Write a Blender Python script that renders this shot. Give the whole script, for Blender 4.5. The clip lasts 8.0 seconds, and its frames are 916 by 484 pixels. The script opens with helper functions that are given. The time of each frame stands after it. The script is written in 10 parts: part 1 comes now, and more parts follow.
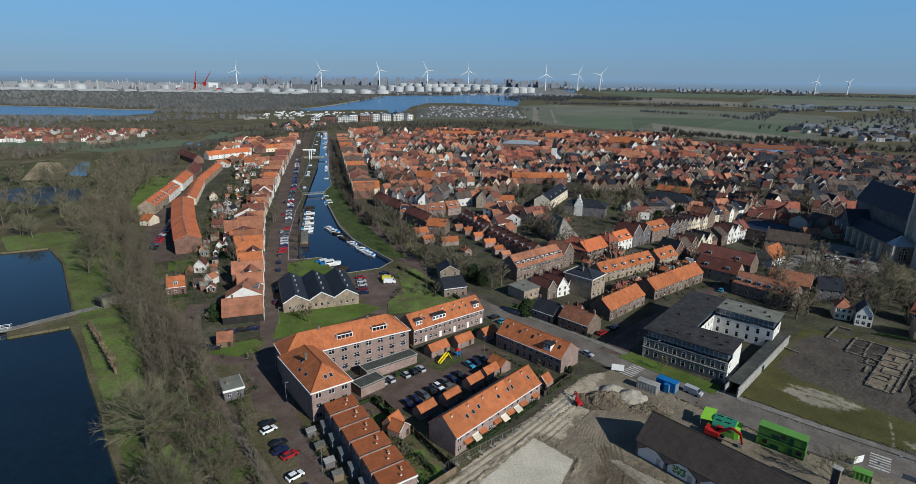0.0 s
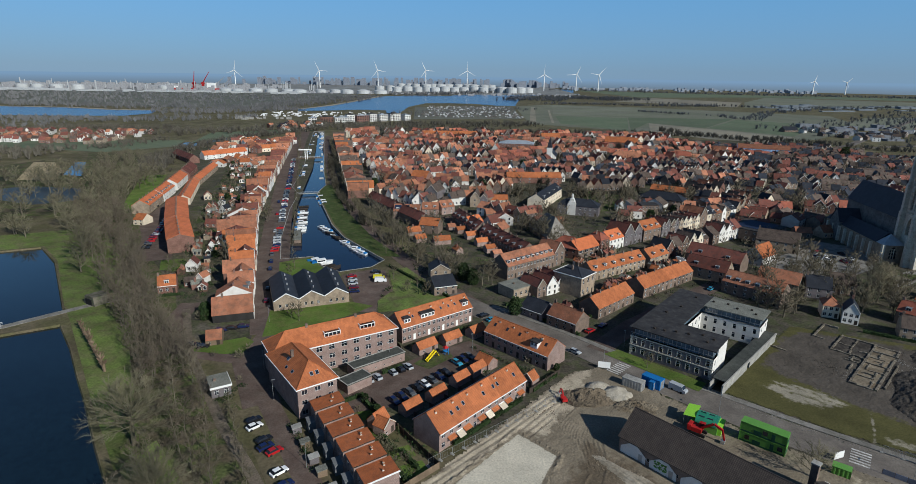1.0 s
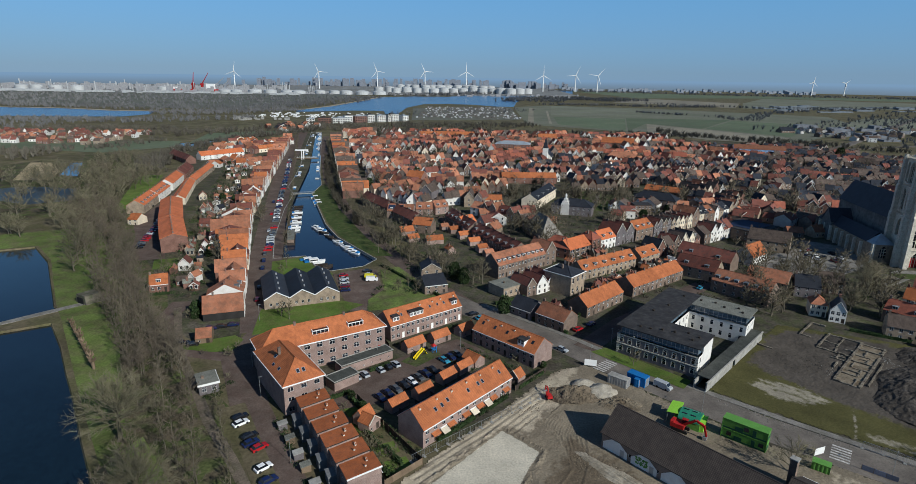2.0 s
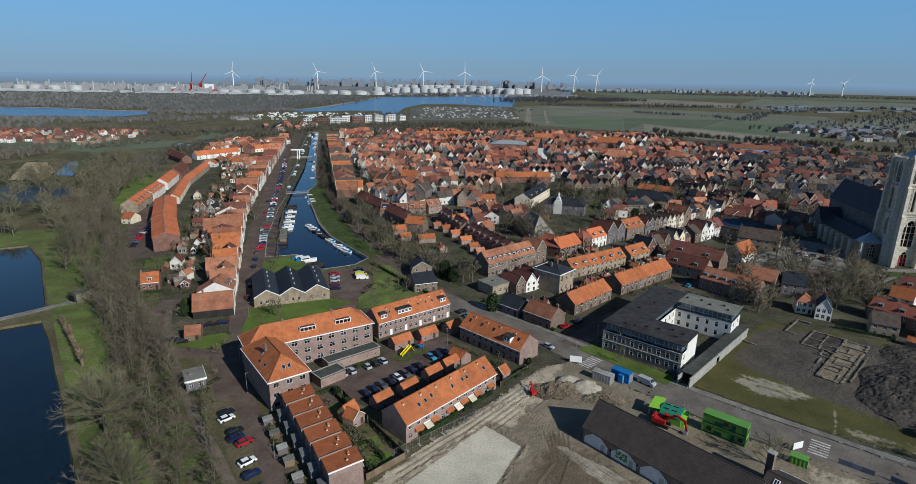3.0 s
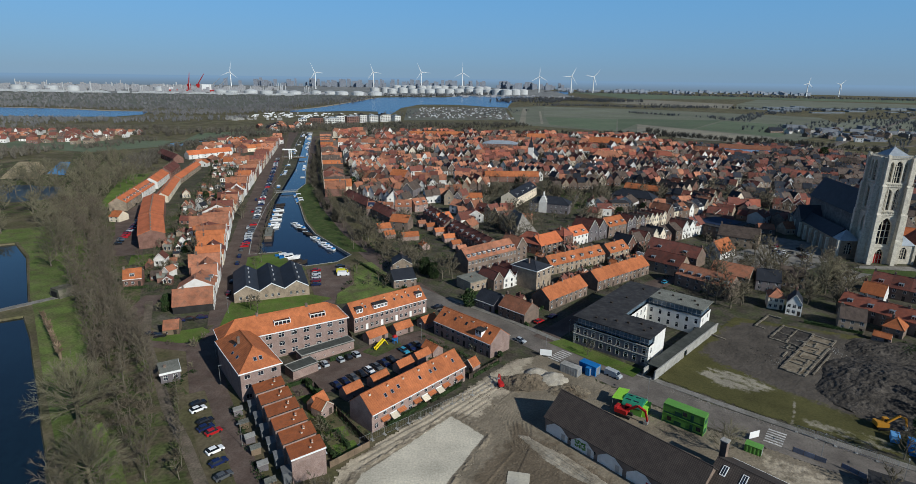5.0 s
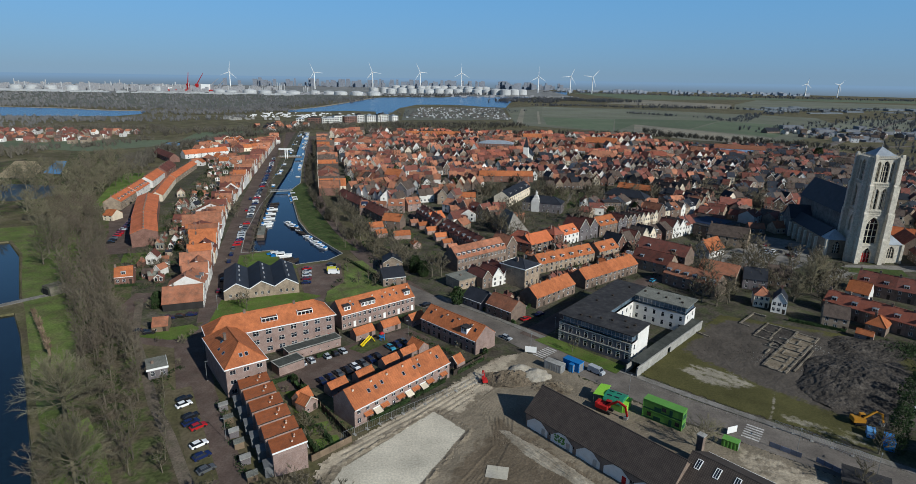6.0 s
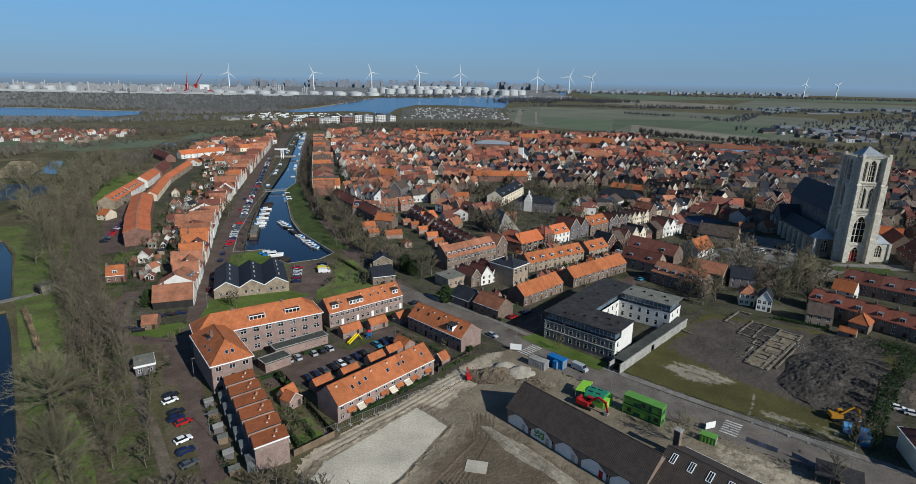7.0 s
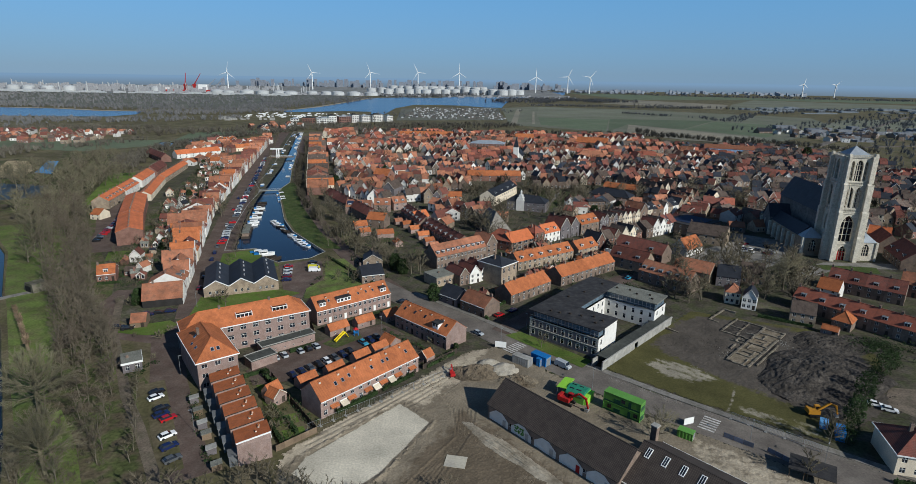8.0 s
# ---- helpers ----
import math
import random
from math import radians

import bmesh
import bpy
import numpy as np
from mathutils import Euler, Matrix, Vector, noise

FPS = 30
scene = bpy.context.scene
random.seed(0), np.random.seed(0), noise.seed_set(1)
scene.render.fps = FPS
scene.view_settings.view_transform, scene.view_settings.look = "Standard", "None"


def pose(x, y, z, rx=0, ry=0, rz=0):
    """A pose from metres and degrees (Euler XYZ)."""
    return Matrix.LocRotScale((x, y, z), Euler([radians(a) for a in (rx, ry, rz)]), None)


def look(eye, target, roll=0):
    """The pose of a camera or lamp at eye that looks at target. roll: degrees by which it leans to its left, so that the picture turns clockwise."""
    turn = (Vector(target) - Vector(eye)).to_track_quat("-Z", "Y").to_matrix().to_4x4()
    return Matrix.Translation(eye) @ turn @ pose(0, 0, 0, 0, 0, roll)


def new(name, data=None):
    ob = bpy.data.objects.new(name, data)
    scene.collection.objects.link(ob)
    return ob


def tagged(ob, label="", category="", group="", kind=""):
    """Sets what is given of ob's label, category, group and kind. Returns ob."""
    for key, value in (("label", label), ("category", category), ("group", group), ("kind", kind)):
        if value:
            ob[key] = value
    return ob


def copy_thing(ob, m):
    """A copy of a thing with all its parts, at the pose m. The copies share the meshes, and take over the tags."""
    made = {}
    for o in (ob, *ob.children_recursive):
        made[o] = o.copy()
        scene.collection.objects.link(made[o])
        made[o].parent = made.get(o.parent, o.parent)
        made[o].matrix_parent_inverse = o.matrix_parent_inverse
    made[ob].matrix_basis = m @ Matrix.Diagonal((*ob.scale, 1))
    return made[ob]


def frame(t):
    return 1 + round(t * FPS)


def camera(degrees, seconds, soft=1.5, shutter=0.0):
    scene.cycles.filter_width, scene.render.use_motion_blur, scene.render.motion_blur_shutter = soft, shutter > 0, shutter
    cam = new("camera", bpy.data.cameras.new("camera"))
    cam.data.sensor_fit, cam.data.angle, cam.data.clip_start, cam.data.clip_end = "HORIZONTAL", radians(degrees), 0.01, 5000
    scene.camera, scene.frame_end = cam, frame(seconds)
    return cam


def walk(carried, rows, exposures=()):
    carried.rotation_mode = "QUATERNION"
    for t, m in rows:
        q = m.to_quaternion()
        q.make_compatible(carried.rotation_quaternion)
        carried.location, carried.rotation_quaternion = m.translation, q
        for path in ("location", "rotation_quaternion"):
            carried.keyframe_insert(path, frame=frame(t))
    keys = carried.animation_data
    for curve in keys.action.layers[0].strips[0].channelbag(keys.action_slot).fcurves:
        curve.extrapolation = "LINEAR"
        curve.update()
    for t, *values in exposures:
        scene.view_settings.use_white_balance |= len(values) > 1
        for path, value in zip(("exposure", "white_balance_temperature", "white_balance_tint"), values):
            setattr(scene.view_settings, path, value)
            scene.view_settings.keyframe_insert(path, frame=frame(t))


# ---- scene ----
cam = camera(78.2, 8.0, soft=0.8)
PATH = [
    (0.0, (1.707, 0.119, 84.25), (1.688, 2.037, 83.682), 0.8),
    (0.5, (3.479, -0.362, 84.122), (3.462, 1.556, 83.555), 0.8),
    (1.0, (5.301, -0.92, 83.983), (5.285, 0.998, 83.416), 0.8),
    (1.5, (7.17, -1.548, 83.835), (7.154, 0.371, 83.27), 0.8),
    (3.0, (13.034, -3.775, 83.386), (13.021, -1.856, 82.823), 0.8),
    (3.5, (15.067, -4.609, 83.246), (15.055, -2.69, 82.684), 0.8),
    (4.0, (17.134, -5.476, 83.118), (17.123, -3.557, 82.557), 0.8),
    (4.5, (19.233, -6.37, 83.005), (19.223, -4.45, 82.444), 0.8),
    (6.0, (25.701, -9.137, 82.797), (25.693, -7.217, 82.237), 0.9),
    (6.5, (27.904, -10.064, 82.783), (27.897, -8.144, 82.223), 0.9),
    (7.0, (30.128, -10.982, 82.804), (30.121, -9.061, 82.245), 0.9),
    (7.5, (32.369, -11.882, 82.863), (32.363, -9.962, 82.304), 0.9),
    (8.0, (34.625, -12.759, 82.964), (34.62, -10.839, 82.405), 0.9),
]
walk(cam, [(t, look(eye, target, roll)) for t, eye, target, roll in PATH], exposures=((0.0, 0.02, 6200, 5), (8.0, 0.02, 6200, 5)))

# ---- sky and sun ----
SUN_EL, SUN_AZ = 31.0, 134.0   # degrees; azimuth clockwise from +y
world = bpy.data.worlds.new("sky")
scene.world = world
world.use_nodes = True
wn = world.node_tree
sky = wn.nodes.new("ShaderNodeTexSky")
sky.sky_type, sky.sun_disc = "NISHITA", False
sky.sun_elevation, sky.sun_rotation = radians(SUN_EL), radians(SUN_AZ)
sky.air_density, sky.dust_density, sky.ozone_density, sky.altitude = 1.0, 0.0, 6.0, 1500
veil = wn.nodes.new("ShaderNodeMix")   # thin even haze over the clear sky
veil.data_type = "RGBA"
up, thin, where = wn.nodes.new("ShaderNodeSeparateXYZ"), wn.nodes.new("ShaderNodeMapRange"), wn.nodes.new("ShaderNodeTexCoord")
wn.links.new(where.outputs["Generated"], up.inputs[0])
wn.links.new(up.outputs["Z"], thin.inputs[0])   # the haze thins towards the zenith
thin.inputs[1].default_value, thin.inputs[2].default_value, thin.inputs[3].default_value, thin.inputs[4].default_value = 0.0, 0.34, 0.85, 0.04
wn.links.new(thin.outputs[0], veil.inputs[0])
rise, tint = wn.nodes.new("ShaderNodeMapRange"), wn.nodes.new("ShaderNodeMix")
rise.inputs[1].default_value, rise.inputs[2].default_value = 0.01, 0.12
tint.data_type, tint.inputs[6].default_value, tint.inputs[7].default_value = "RGBA", (2.75, 4.6, 7.1, 1), (2.7, 6.7, 12.0, 1)   # dull low haze, clear blue above
wn.links.new(up.outputs["Z"], rise.inputs[0]), wn.links.new(rise.outputs[0], tint.inputs[0]), wn.links.new(tint.outputs[2], veil.inputs[7])
wn.links.new(sky.outputs[0], veil.inputs[6])
wn.links.new(veil.outputs[2], wn.nodes["Background"].inputs[0])
wn.nodes["Background"].inputs[1].default_value = 0.0645
sun = new("sun", bpy.data.lights.new("sun", "SUN"))
sun.data.energy, sun.data.angle, sun.data.color = 4.3, radians(0.6), (1.0, 0.95, 0.88)
sx, sy, sz = math.sin(radians(SUN_AZ)) * math.cos(radians(SUN_EL)), math.cos(radians(SUN_AZ)) * math.cos(radians(SUN_EL)), math.sin(radians(SUN_EL))
sun.matrix_world = look((300 * sx, 300 * sy, 300 * sz), (0, 0, 0))

# ---- materials ----
MATS = {}


def mat(name, color, rough=0.85, metal=0.0, coarse=0.25, fine=0.15, big=0.35, small=6.0, vary=0.12, bump=0.0, second=None, amount=0.5, courses=0.0, spec=0.13, columns=0.0):
    """A surface with mottling at two scales, a second tone in patches, tile courses and a tone of its own for each object."""
    if name in MATS:
        return MATS[name]
    m = MATS[name] = bpy.data.materials.new(name)
    m.use_nodes = True
    n, k = m.node_tree.nodes, m.node_tree.links
    bsdf = n["Principled BSDF"]
    bsdf.inputs["Roughness"].default_value, bsdf.inputs["Metallic"].default_value = rough, metal
    bsdf.inputs["Specular IOR Level"].default_value = spec
    co, info = n.new("ShaderNodeTexCoord"), n.new("ShaderNodeObjectInfo")
    shift = n.new("ShaderNodeVectorMath")
    shift.operation = "MULTIPLY_ADD"
    k.new(info.outputs["Random"], shift.inputs[0])
    shift.inputs[1].default_value = (37.0, 53.0, 11.0)
    k.new(co.outputs["Object"], shift.inputs[2])

    def noise_at(scale, detail):
        t = n.new("ShaderNodeTexNoise")
        t.inputs["Scale"].default_value, t.inputs["Detail"].default_value = scale, detail
        k.new(shift.outputs[0], t.inputs["Vector"])
        return t.outputs["Fac"]

    def span(fac, low, high, a=0.3, b=0.7):
        r = n.new("ShaderNodeMapRange")
        r.inputs[1].default_value, r.inputs[2].default_value, r.inputs[3].default_value, r.inputs[4].default_value = a, b, low, high
        k.new(fac, r.inputs[0])
        return r.outputs[0]

    def times(a, b):
        t = n.new("ShaderNodeMath")
        t.operation = "MULTIPLY"
        k.new(a, t.inputs[0]), k.new(b, t.inputs[1])
        return t.outputs[0]

    f_big, f_small = noise_at(big, 4), noise_at(small, 3)
    tone = times(span(f_big, 1 - coarse, 1 + coarse), span(f_small, 1 - fine, 1 + fine))
    tone = times(tone, span(info.outputs["Random"], 1 - vary, 1 + vary, 0, 1))
    if courses:
        w = n.new("ShaderNodeTexWave")
        w.bands_direction = "Z"
        w.inputs["Scale"].default_value, w.inputs["Distortion"].default_value, w.inputs["Detail"].default_value = courses, 0.6, 1.0
        k.new(co.outputs["Object"], w.inputs["Vector"])
        tone = times(tone, span(w.outputs["Fac"], 0.84, 1.10, 0, 1))
    if columns:
        w = n.new("ShaderNodeTexWave")
        w.bands_direction = "X"
        w.inputs["Scale"].default_value, w.inputs["Distortion"].default_value, w.inputs["Detail"].default_value = columns, 0.4, 1.0
        k.new(co.outputs["Object"], w.inputs["Vector"])
        tone = times(tone, span(w.outputs["Fac"], 0.72, 1.12, 0, 1))
    rgb = n.new("ShaderNodeMix")
    rgb.data_type = "RGBA"
    rgb.inputs[6].default_value = (*color, 1)
    rgb.inputs[7].default_value = (*(second or color), 1)
    if second:
        k.new(span(noise_at(big * 2.3, 5), 0, amount * 2, 0.42, 0.66), rgb.inputs[0])
    mul = n.new("ShaderNodeVectorMath")
    mul.operation = "SCALE"
    k.new(rgb.outputs[2], mul.inputs[0]), k.new(tone, mul.inputs["Scale"])
    k.new(mul.outputs[0], bsdf.inputs["Base Color"])
    if bump:
        b = n.new("ShaderNodeBump")
        b.inputs["Strength"].default_value, b.inputs["Distance"].default_value = 0.8, bump
        k.new(f_small, b.inputs["Height"]), k.new(b.outputs[0], bsdf.inputs["Normal"])
    return m


def mixed(m, amount):
    """The same surface for joined houses, each with a tone of its own."""
    c = m.copy()
    c.name = m.name + "_mixed"
    n, k = c.node_tree.nodes, c.node_tree.links
    scale = next(q for q in n if q.bl_idname == "ShaderNodeVectorMath" and q.operation == "SCALE")
    tone = scale.inputs["Scale"].links[0].from_socket
    geo, rng_, mul = n.new("ShaderNodeNewGeometry"), n.new("ShaderNodeMapRange"), n.new("ShaderNodeMath")
    rng_.inputs[3].default_value, rng_.inputs[4].default_value = 1 - amount, 1 + amount
    k.new(geo.outputs["Random Per Island"], rng_.inputs[0])
    mul.operation = "MULTIPLY"
    k.new(tone, mul.inputs[0]), k.new(rng_.outputs[0], mul.inputs[1]), k.new(mul.outputs[0], scale.inputs["Scale"])
    return c


TILE_ORANGE = mat("tile_orange", (0.415, 0.138, 0.055), 0.75, coarse=0.15, fine=0.2, courses=1.6, vary=0.10, second=(0.33, 0.112, 0.048), amount=0.5)
TILE_FLAT = mat("tile_flat", (0.42, 0.128, 0.048), 0.75, coarse=0.12, fine=0.14, big=0.5, small=5, vary=0.08, second=(0.33, 0.112, 0.05), amount=0.5)
TILE_NEW = mat("tile_new", (0.56, 0.165, 0.066), 0.7, coarse=0.08, fine=0.10, courses=1.6, vary=0.08, second=(0.47, 0.14, 0.06), amount=0.5)
TILE_OLD = mat("tile_old", (0.315, 0.130, 0.075), 0.85, coarse=0.2, fine=0.2, courses=1.6, vary=0.26, second=(0.225, 0.11, 0.07), amount=0.45)
TILE_RED = mat("tile_red", (0.165, 0.06, 0.045), 0.8, coarse=0.15, fine=0.2, courses=1.6, vary=0.25, second=(0.11, 0.055, 0.045), amount=0.4)
TILE_BROWN = mat("tile_brown", (0.105, 0.08, 0.065), 0.8, coarse=0.15, fine=0.2, courses=1.6, vary=0.25, second=(0.06, 0.045, 0.04), amount=0.4)
BARNTILE = mat("barn_tile", (0.074, 0.060, 0.052), 0.75, coarse=0.1, fine=0.2, courses=1.3, columns=0.8, vary=0.05, second=(0.052, 0.042, 0.038), amount=0.35)
SLATE = mat("slate", (0.027, 0.030, 0.038), 0.6, coarse=0.2, fine=0.2, courses=1.6, vary=0.25, spec=0.15)
BITUMEN = mat("bitumen", (0.035, 0.034, 0.036), 0.8, coarse=0.3, vary=0.1, second=(0.055, 0.052, 0.05), amount=0.4)
GRAVELROOF = mat("gravel_roof", (0.17, 0.17, 0.145), 0.9, coarse=0.2, fine=0.3, small=3)
LEAD = mat("lead", (0.30, 0.33, 0.36), 0.5, coarse=0.15, metal=0.2)
LEADDULL = mat("dull_lead", (0.14, 0.145, 0.15), 0.7, coarse=0.15, vary=0.15)
# duller red: holds the hazy shade of the east row, elsewhere plain tile
TILE_ROSE = mat("tile_rose", (0.30, 0.098, 0.062), 0.8, coarse=0.15, fine=0.15, courses=1.6, vary=0.15, second=(0.24, 0.085, 0.058), amount=0.5)
BRICK_PINK = mat("brick_pink", (0.285, 0.21, 0.185), 0.9, coarse=0.15, fine=0.2, small=5, vary=0.08, second=(0.24, 0.165, 0.14), amount=0.4, bump=0.01)
BRICK_RED = mat("brick_red", (0.20, 0.112, 0.088), 0.9, coarse=0.15, fine=0.2, small=5, vary=0.2, second=(0.165, 0.09, 0.07), amount=0.4, bump=0.01)
BRICK_BROWN = mat("brick_brown", (0.19, 0.142, 0.112), 0.9, coarse=0.15, fine=0.2, small=5, vary=0.2, second=(0.135, 0.105, 0.09), amount=0.4, bump=0.01)
BRICK_TAN = mat("brick_tan", (0.315, 0.25, 0.185), 0.9, coarse=0.15, fine=0.2, small=5, vary=0.15, second=(0.235, 0.185, 0.14), amount=0.5, bump=0.01)
BRICK_GREY = mat("brick_grey", (0.15, 0.135, 0.14), 0.9, coarse=0.15, fine=0.15, small=5, vary=0.05, bump=0.01)
WHITEWASH = mat("whitewash", (0.68, 0.665, 0.63), 0.8, coarse=0.08, fine=0.06, vary=0.1, second=(0.6, 0.57, 0.52), amount=0.3)
WHITE = mat("white_paint", (0.8, 0.8, 0.78), 0.5, coarse=0.05, fine=0.04, vary=0.04)
CREAM = mat("cream_render", (0.62, 0.54, 0.42), 0.8, coarse=0.1, vary=0.15)
LIMESTONE = mat("limestone", (0.56, 0.52, 0.435), 0.85, coarse=0.14, fine=0.15, big=0.5, small=3, vary=0.12, second=(0.40, 0.365, 0.305), amount=0.35, bump=0.03)
CONCRETE = mat("concrete", (0.36, 0.35, 0.32), 0.9, coarse=0.2, fine=0.12, vary=0.08, second=(0.26, 0.25, 0.23), amount=0.4)
PANE = mat("window_pane", (0.018, 0.022, 0.03), 0.08, coarse=0.3, vary=0.5, spec=0.5)
DARKWOOD = mat("dark_wood", (0.05, 0.04, 0.033), 0.8, vary=0.25)
WOOD = mat("weathered_wood", (0.17, 0.125, 0.085), 0.85, vary=0.25)
REDPAINT = mat("red_paint", (0.36, 0.02, 0.02), 0.5, vary=0.15)
GREENPAINT = mat("dark_green_paint", (0.02, 0.07, 0.045), 0.5, vary=0.2)
TARMAC = mat("tarmac", (0.130, 0.113, 0.098), 0.9, coarse=0.2, fine=0.15, big=0.12, small=2.5, second=(0.165, 0.145, 0.125), amount=0.5)
CLINKER = mat("clinker_paving", (0.105, 0.075, 0.062), 0.9, coarse=0.22, fine=0.18, big=0.15, small=2.5, second=(0.125, 0.096, 0.08), amount=0.5)
PAVING = mat("paving", (0.21, 0.195, 0.175), 0.9, coarse=0.2, fine=0.2, big=0.2, small=3, second=(0.15, 0.14, 0.12), amount=0.5)
LAWN = mat("lawn", (0.092, 0.142, 0.028), 0.95, coarse=0.25, fine=0.2, big=0.12, small=2.0, second=(0.115, 0.135, 0.04), amount=0.5, bump=0.05)
GRASS = mat("rough_grass", (0.092, 0.085, 0.042), 0.95, coarse=0.3, fine=0.25, big=0.05, small=1.0, second=(0.12, 0.10, 0.062), amount=0.7, bump=0.08)
EARTH = mat("garden_earth", (0.082, 0.072, 0.055), 0.95, coarse=0.35, fine=0.35, big=0.12, small=1.2, second=(0.066, 0.070, 0.036), amount=0.6, bump=0.08)
LITTER = mat("leaf_litter", (0.095, 0.078, 0.05), 0.95, coarse=0.35, fine=0.35, big=0.1, small=1.2, second=(0.07, 0.082, 0.03), amount=0.8, bump=0.08)
SAND = mat("sandy_ground", (0.36, 0.315, 0.245), 0.95, coarse=0.25, fine=0.2, big=0.15, small=1.6, second=(0.225, 0.19, 0.14), amount=0.5, bump=0.08)
CHALK = mat("pale_slab", (0.42, 0.385, 0.31), 0.9, coarse=0.12, fine=0.1, big=0.15, small=2, second=(0.33, 0.305, 0.26), amount=0.5)
MUD = mat("bare_mud", (0.125, 0.1, 0.072), 0.95, coarse=0.35, fine=0.3, big=0.15, small=1.5, second=(0.15, 0.118, 0.082), amount=0.5, bump=0.12)
PALESAND = mat("pale_sand", (0.40, 0.36, 0.295), 0.95, coarse=0.12, fine=0.15, big=0.4, small=3, second=(0.33, 0.295, 0.235), amount=0.5, bump=0.05)
SOIL = mat("site_soil", (0.19, 0.158, 0.115), 0.95, coarse=0.3, fine=0.3, big=0.15, small=1.5, second=(0.13, 0.10, 0.068), amount=0.5, bump=0.1)
DARKMUD = mat("dark_spoil", (0.054, 0.047, 0.041), 0.95, coarse=0.4, fine=0.4, big=0.25, small=1.8, second=(0.078, 0.068, 0.058), amount=0.5, bump=0.15)
WATER = mat("canal_water", (0.006, 0.016, 0.04), 0.1, coarse=0.2, fine=0.2, big=0.02, small=0.8, bump=0.012, spec=0.22)
RIVER = mat("river_water", (0.018, 0.05, 0.13), 0.2, coarse=0.15, fine=0.1, big=0.004, small=0.05, spec=0.25)
PONDWATER = mat("pond_water", (0.005, 0.013, 0.02), 0.05, coarse=0.3, fine=0.2, big=0.03, small=0.7, bump=0.004, spec=0.5)
MARSHWATER = mat("marsh_water", (0.035, 0.042, 0.042), 0.35, coarse=0.3, fine=0.3, big=0.05, small=0.7, spec=0.15)
PATHEARTH = mat("trodden_earth", (0.15, 0.12, 0.092), 0.95, coarse=0.25, fine=0.25, big=0.2, small=2, second=(0.11, 0.095, 0.068), amount=0.5, bump=0.04)
PARKLAWN = mat("park_grass", (0.112, 0.150, 0.040), 0.95, coarse=0.3, fine=0.25, big=0.08, small=1.5, second=(0.112, 0.112, 0.050), amount=0.5, bump=0.05)
# darkened lawn green: tree shade is put into the colour
SHADE_LAWN = mat("bank_grass", (0.047, 0.070, 0.019), 0.95, coarse=0.25, fine=0.25, big=0.15, small=1.5, second=(0.075, 0.085, 0.032), amount=0.5, bump=0.05)
GARDENGRASS = mat("garden_grass", (0.070, 0.088, 0.030), 0.95, coarse=0.3, fine=0.3, big=0.15, small=1.5, second=(0.075, 0.066, 0.045), amount=0.7, bump=0.06)
PALEBARK = mat("lichened_bark", (0.125, 0.112, 0.074), 0.95, vary=0.1, coarse=0.3)
TWIG_DARK = mat("dark_twigs", (0.092, 0.080, 0.054), 0.95, vary=0.2, coarse=0.2)
BARK = mat("bark", (0.12, 0.105, 0.078), 0.95, vary=0.2)
TWIG = mat("twigs", (0.132, 0.112, 0.080), 0.95, vary=0.2, coarse=0.2)
TWIG_RED = mat("reddish_twigs", (0.128, 0.104, 0.078), 0.95, vary=0.2, coarse=0.2)
TWIG_PALE = mat("pale_twigs", (0.15, 0.136, 0.088), 0.95, vary=0.15, coarse=0.2)
LEAF = mat("evergreen_leaves", (0.03, 0.05, 0.018), 0.8, vary=0.3, coarse=0.4)
STEEL = mat("galvanised_steel", (0.42, 0.43, 0.44), 0.5, metal=0.6, vary=0.1)
RUBBER = mat("rubber", (0.02, 0.02, 0.02), 0.8)
LIME = mat("lime_green_steel", (0.13, 0.31, 0.065), 0.5, coarse=0.08, vary=0.1)
BLUE = mat("blue_steel", (0.02, 0.16, 0.42), 0.5, coarse=0.1, vary=0.2)
SOLAR = mat("solar_glass", (0.02, 0.03, 0.06), 0.4, coarse=0.15, spec=0.2)
YELLOW = mat("yellow_plastic", (0.75, 0.58, 0.02), 0.4, coarse=0.05)
DIGGER = mat("digger_orange", (0.42, 0.20, 0.025), 0.5, coarse=0.1)
# field tones pulled towards grey-blue: some distance haze is in these colours
FIELD = [mat(f"field_{i}", c, 0.95, coarse=0.15, fine=0.1, big=0.008, small=0.12, second=d, amount=0.5) for i, (c, d) in enumerate((
    ((0.104, 0.130, 0.080), (0.118, 0.135, 0.088)), ((0.23, 0.205, 0.155), (0.19, 0.18, 0.14)), ((0.150, 0.158, 0.112), (0.162, 0.162, 0.125)), ((0.12, 0.122, 0.102), (0.135, 0.138, 0.11))))]



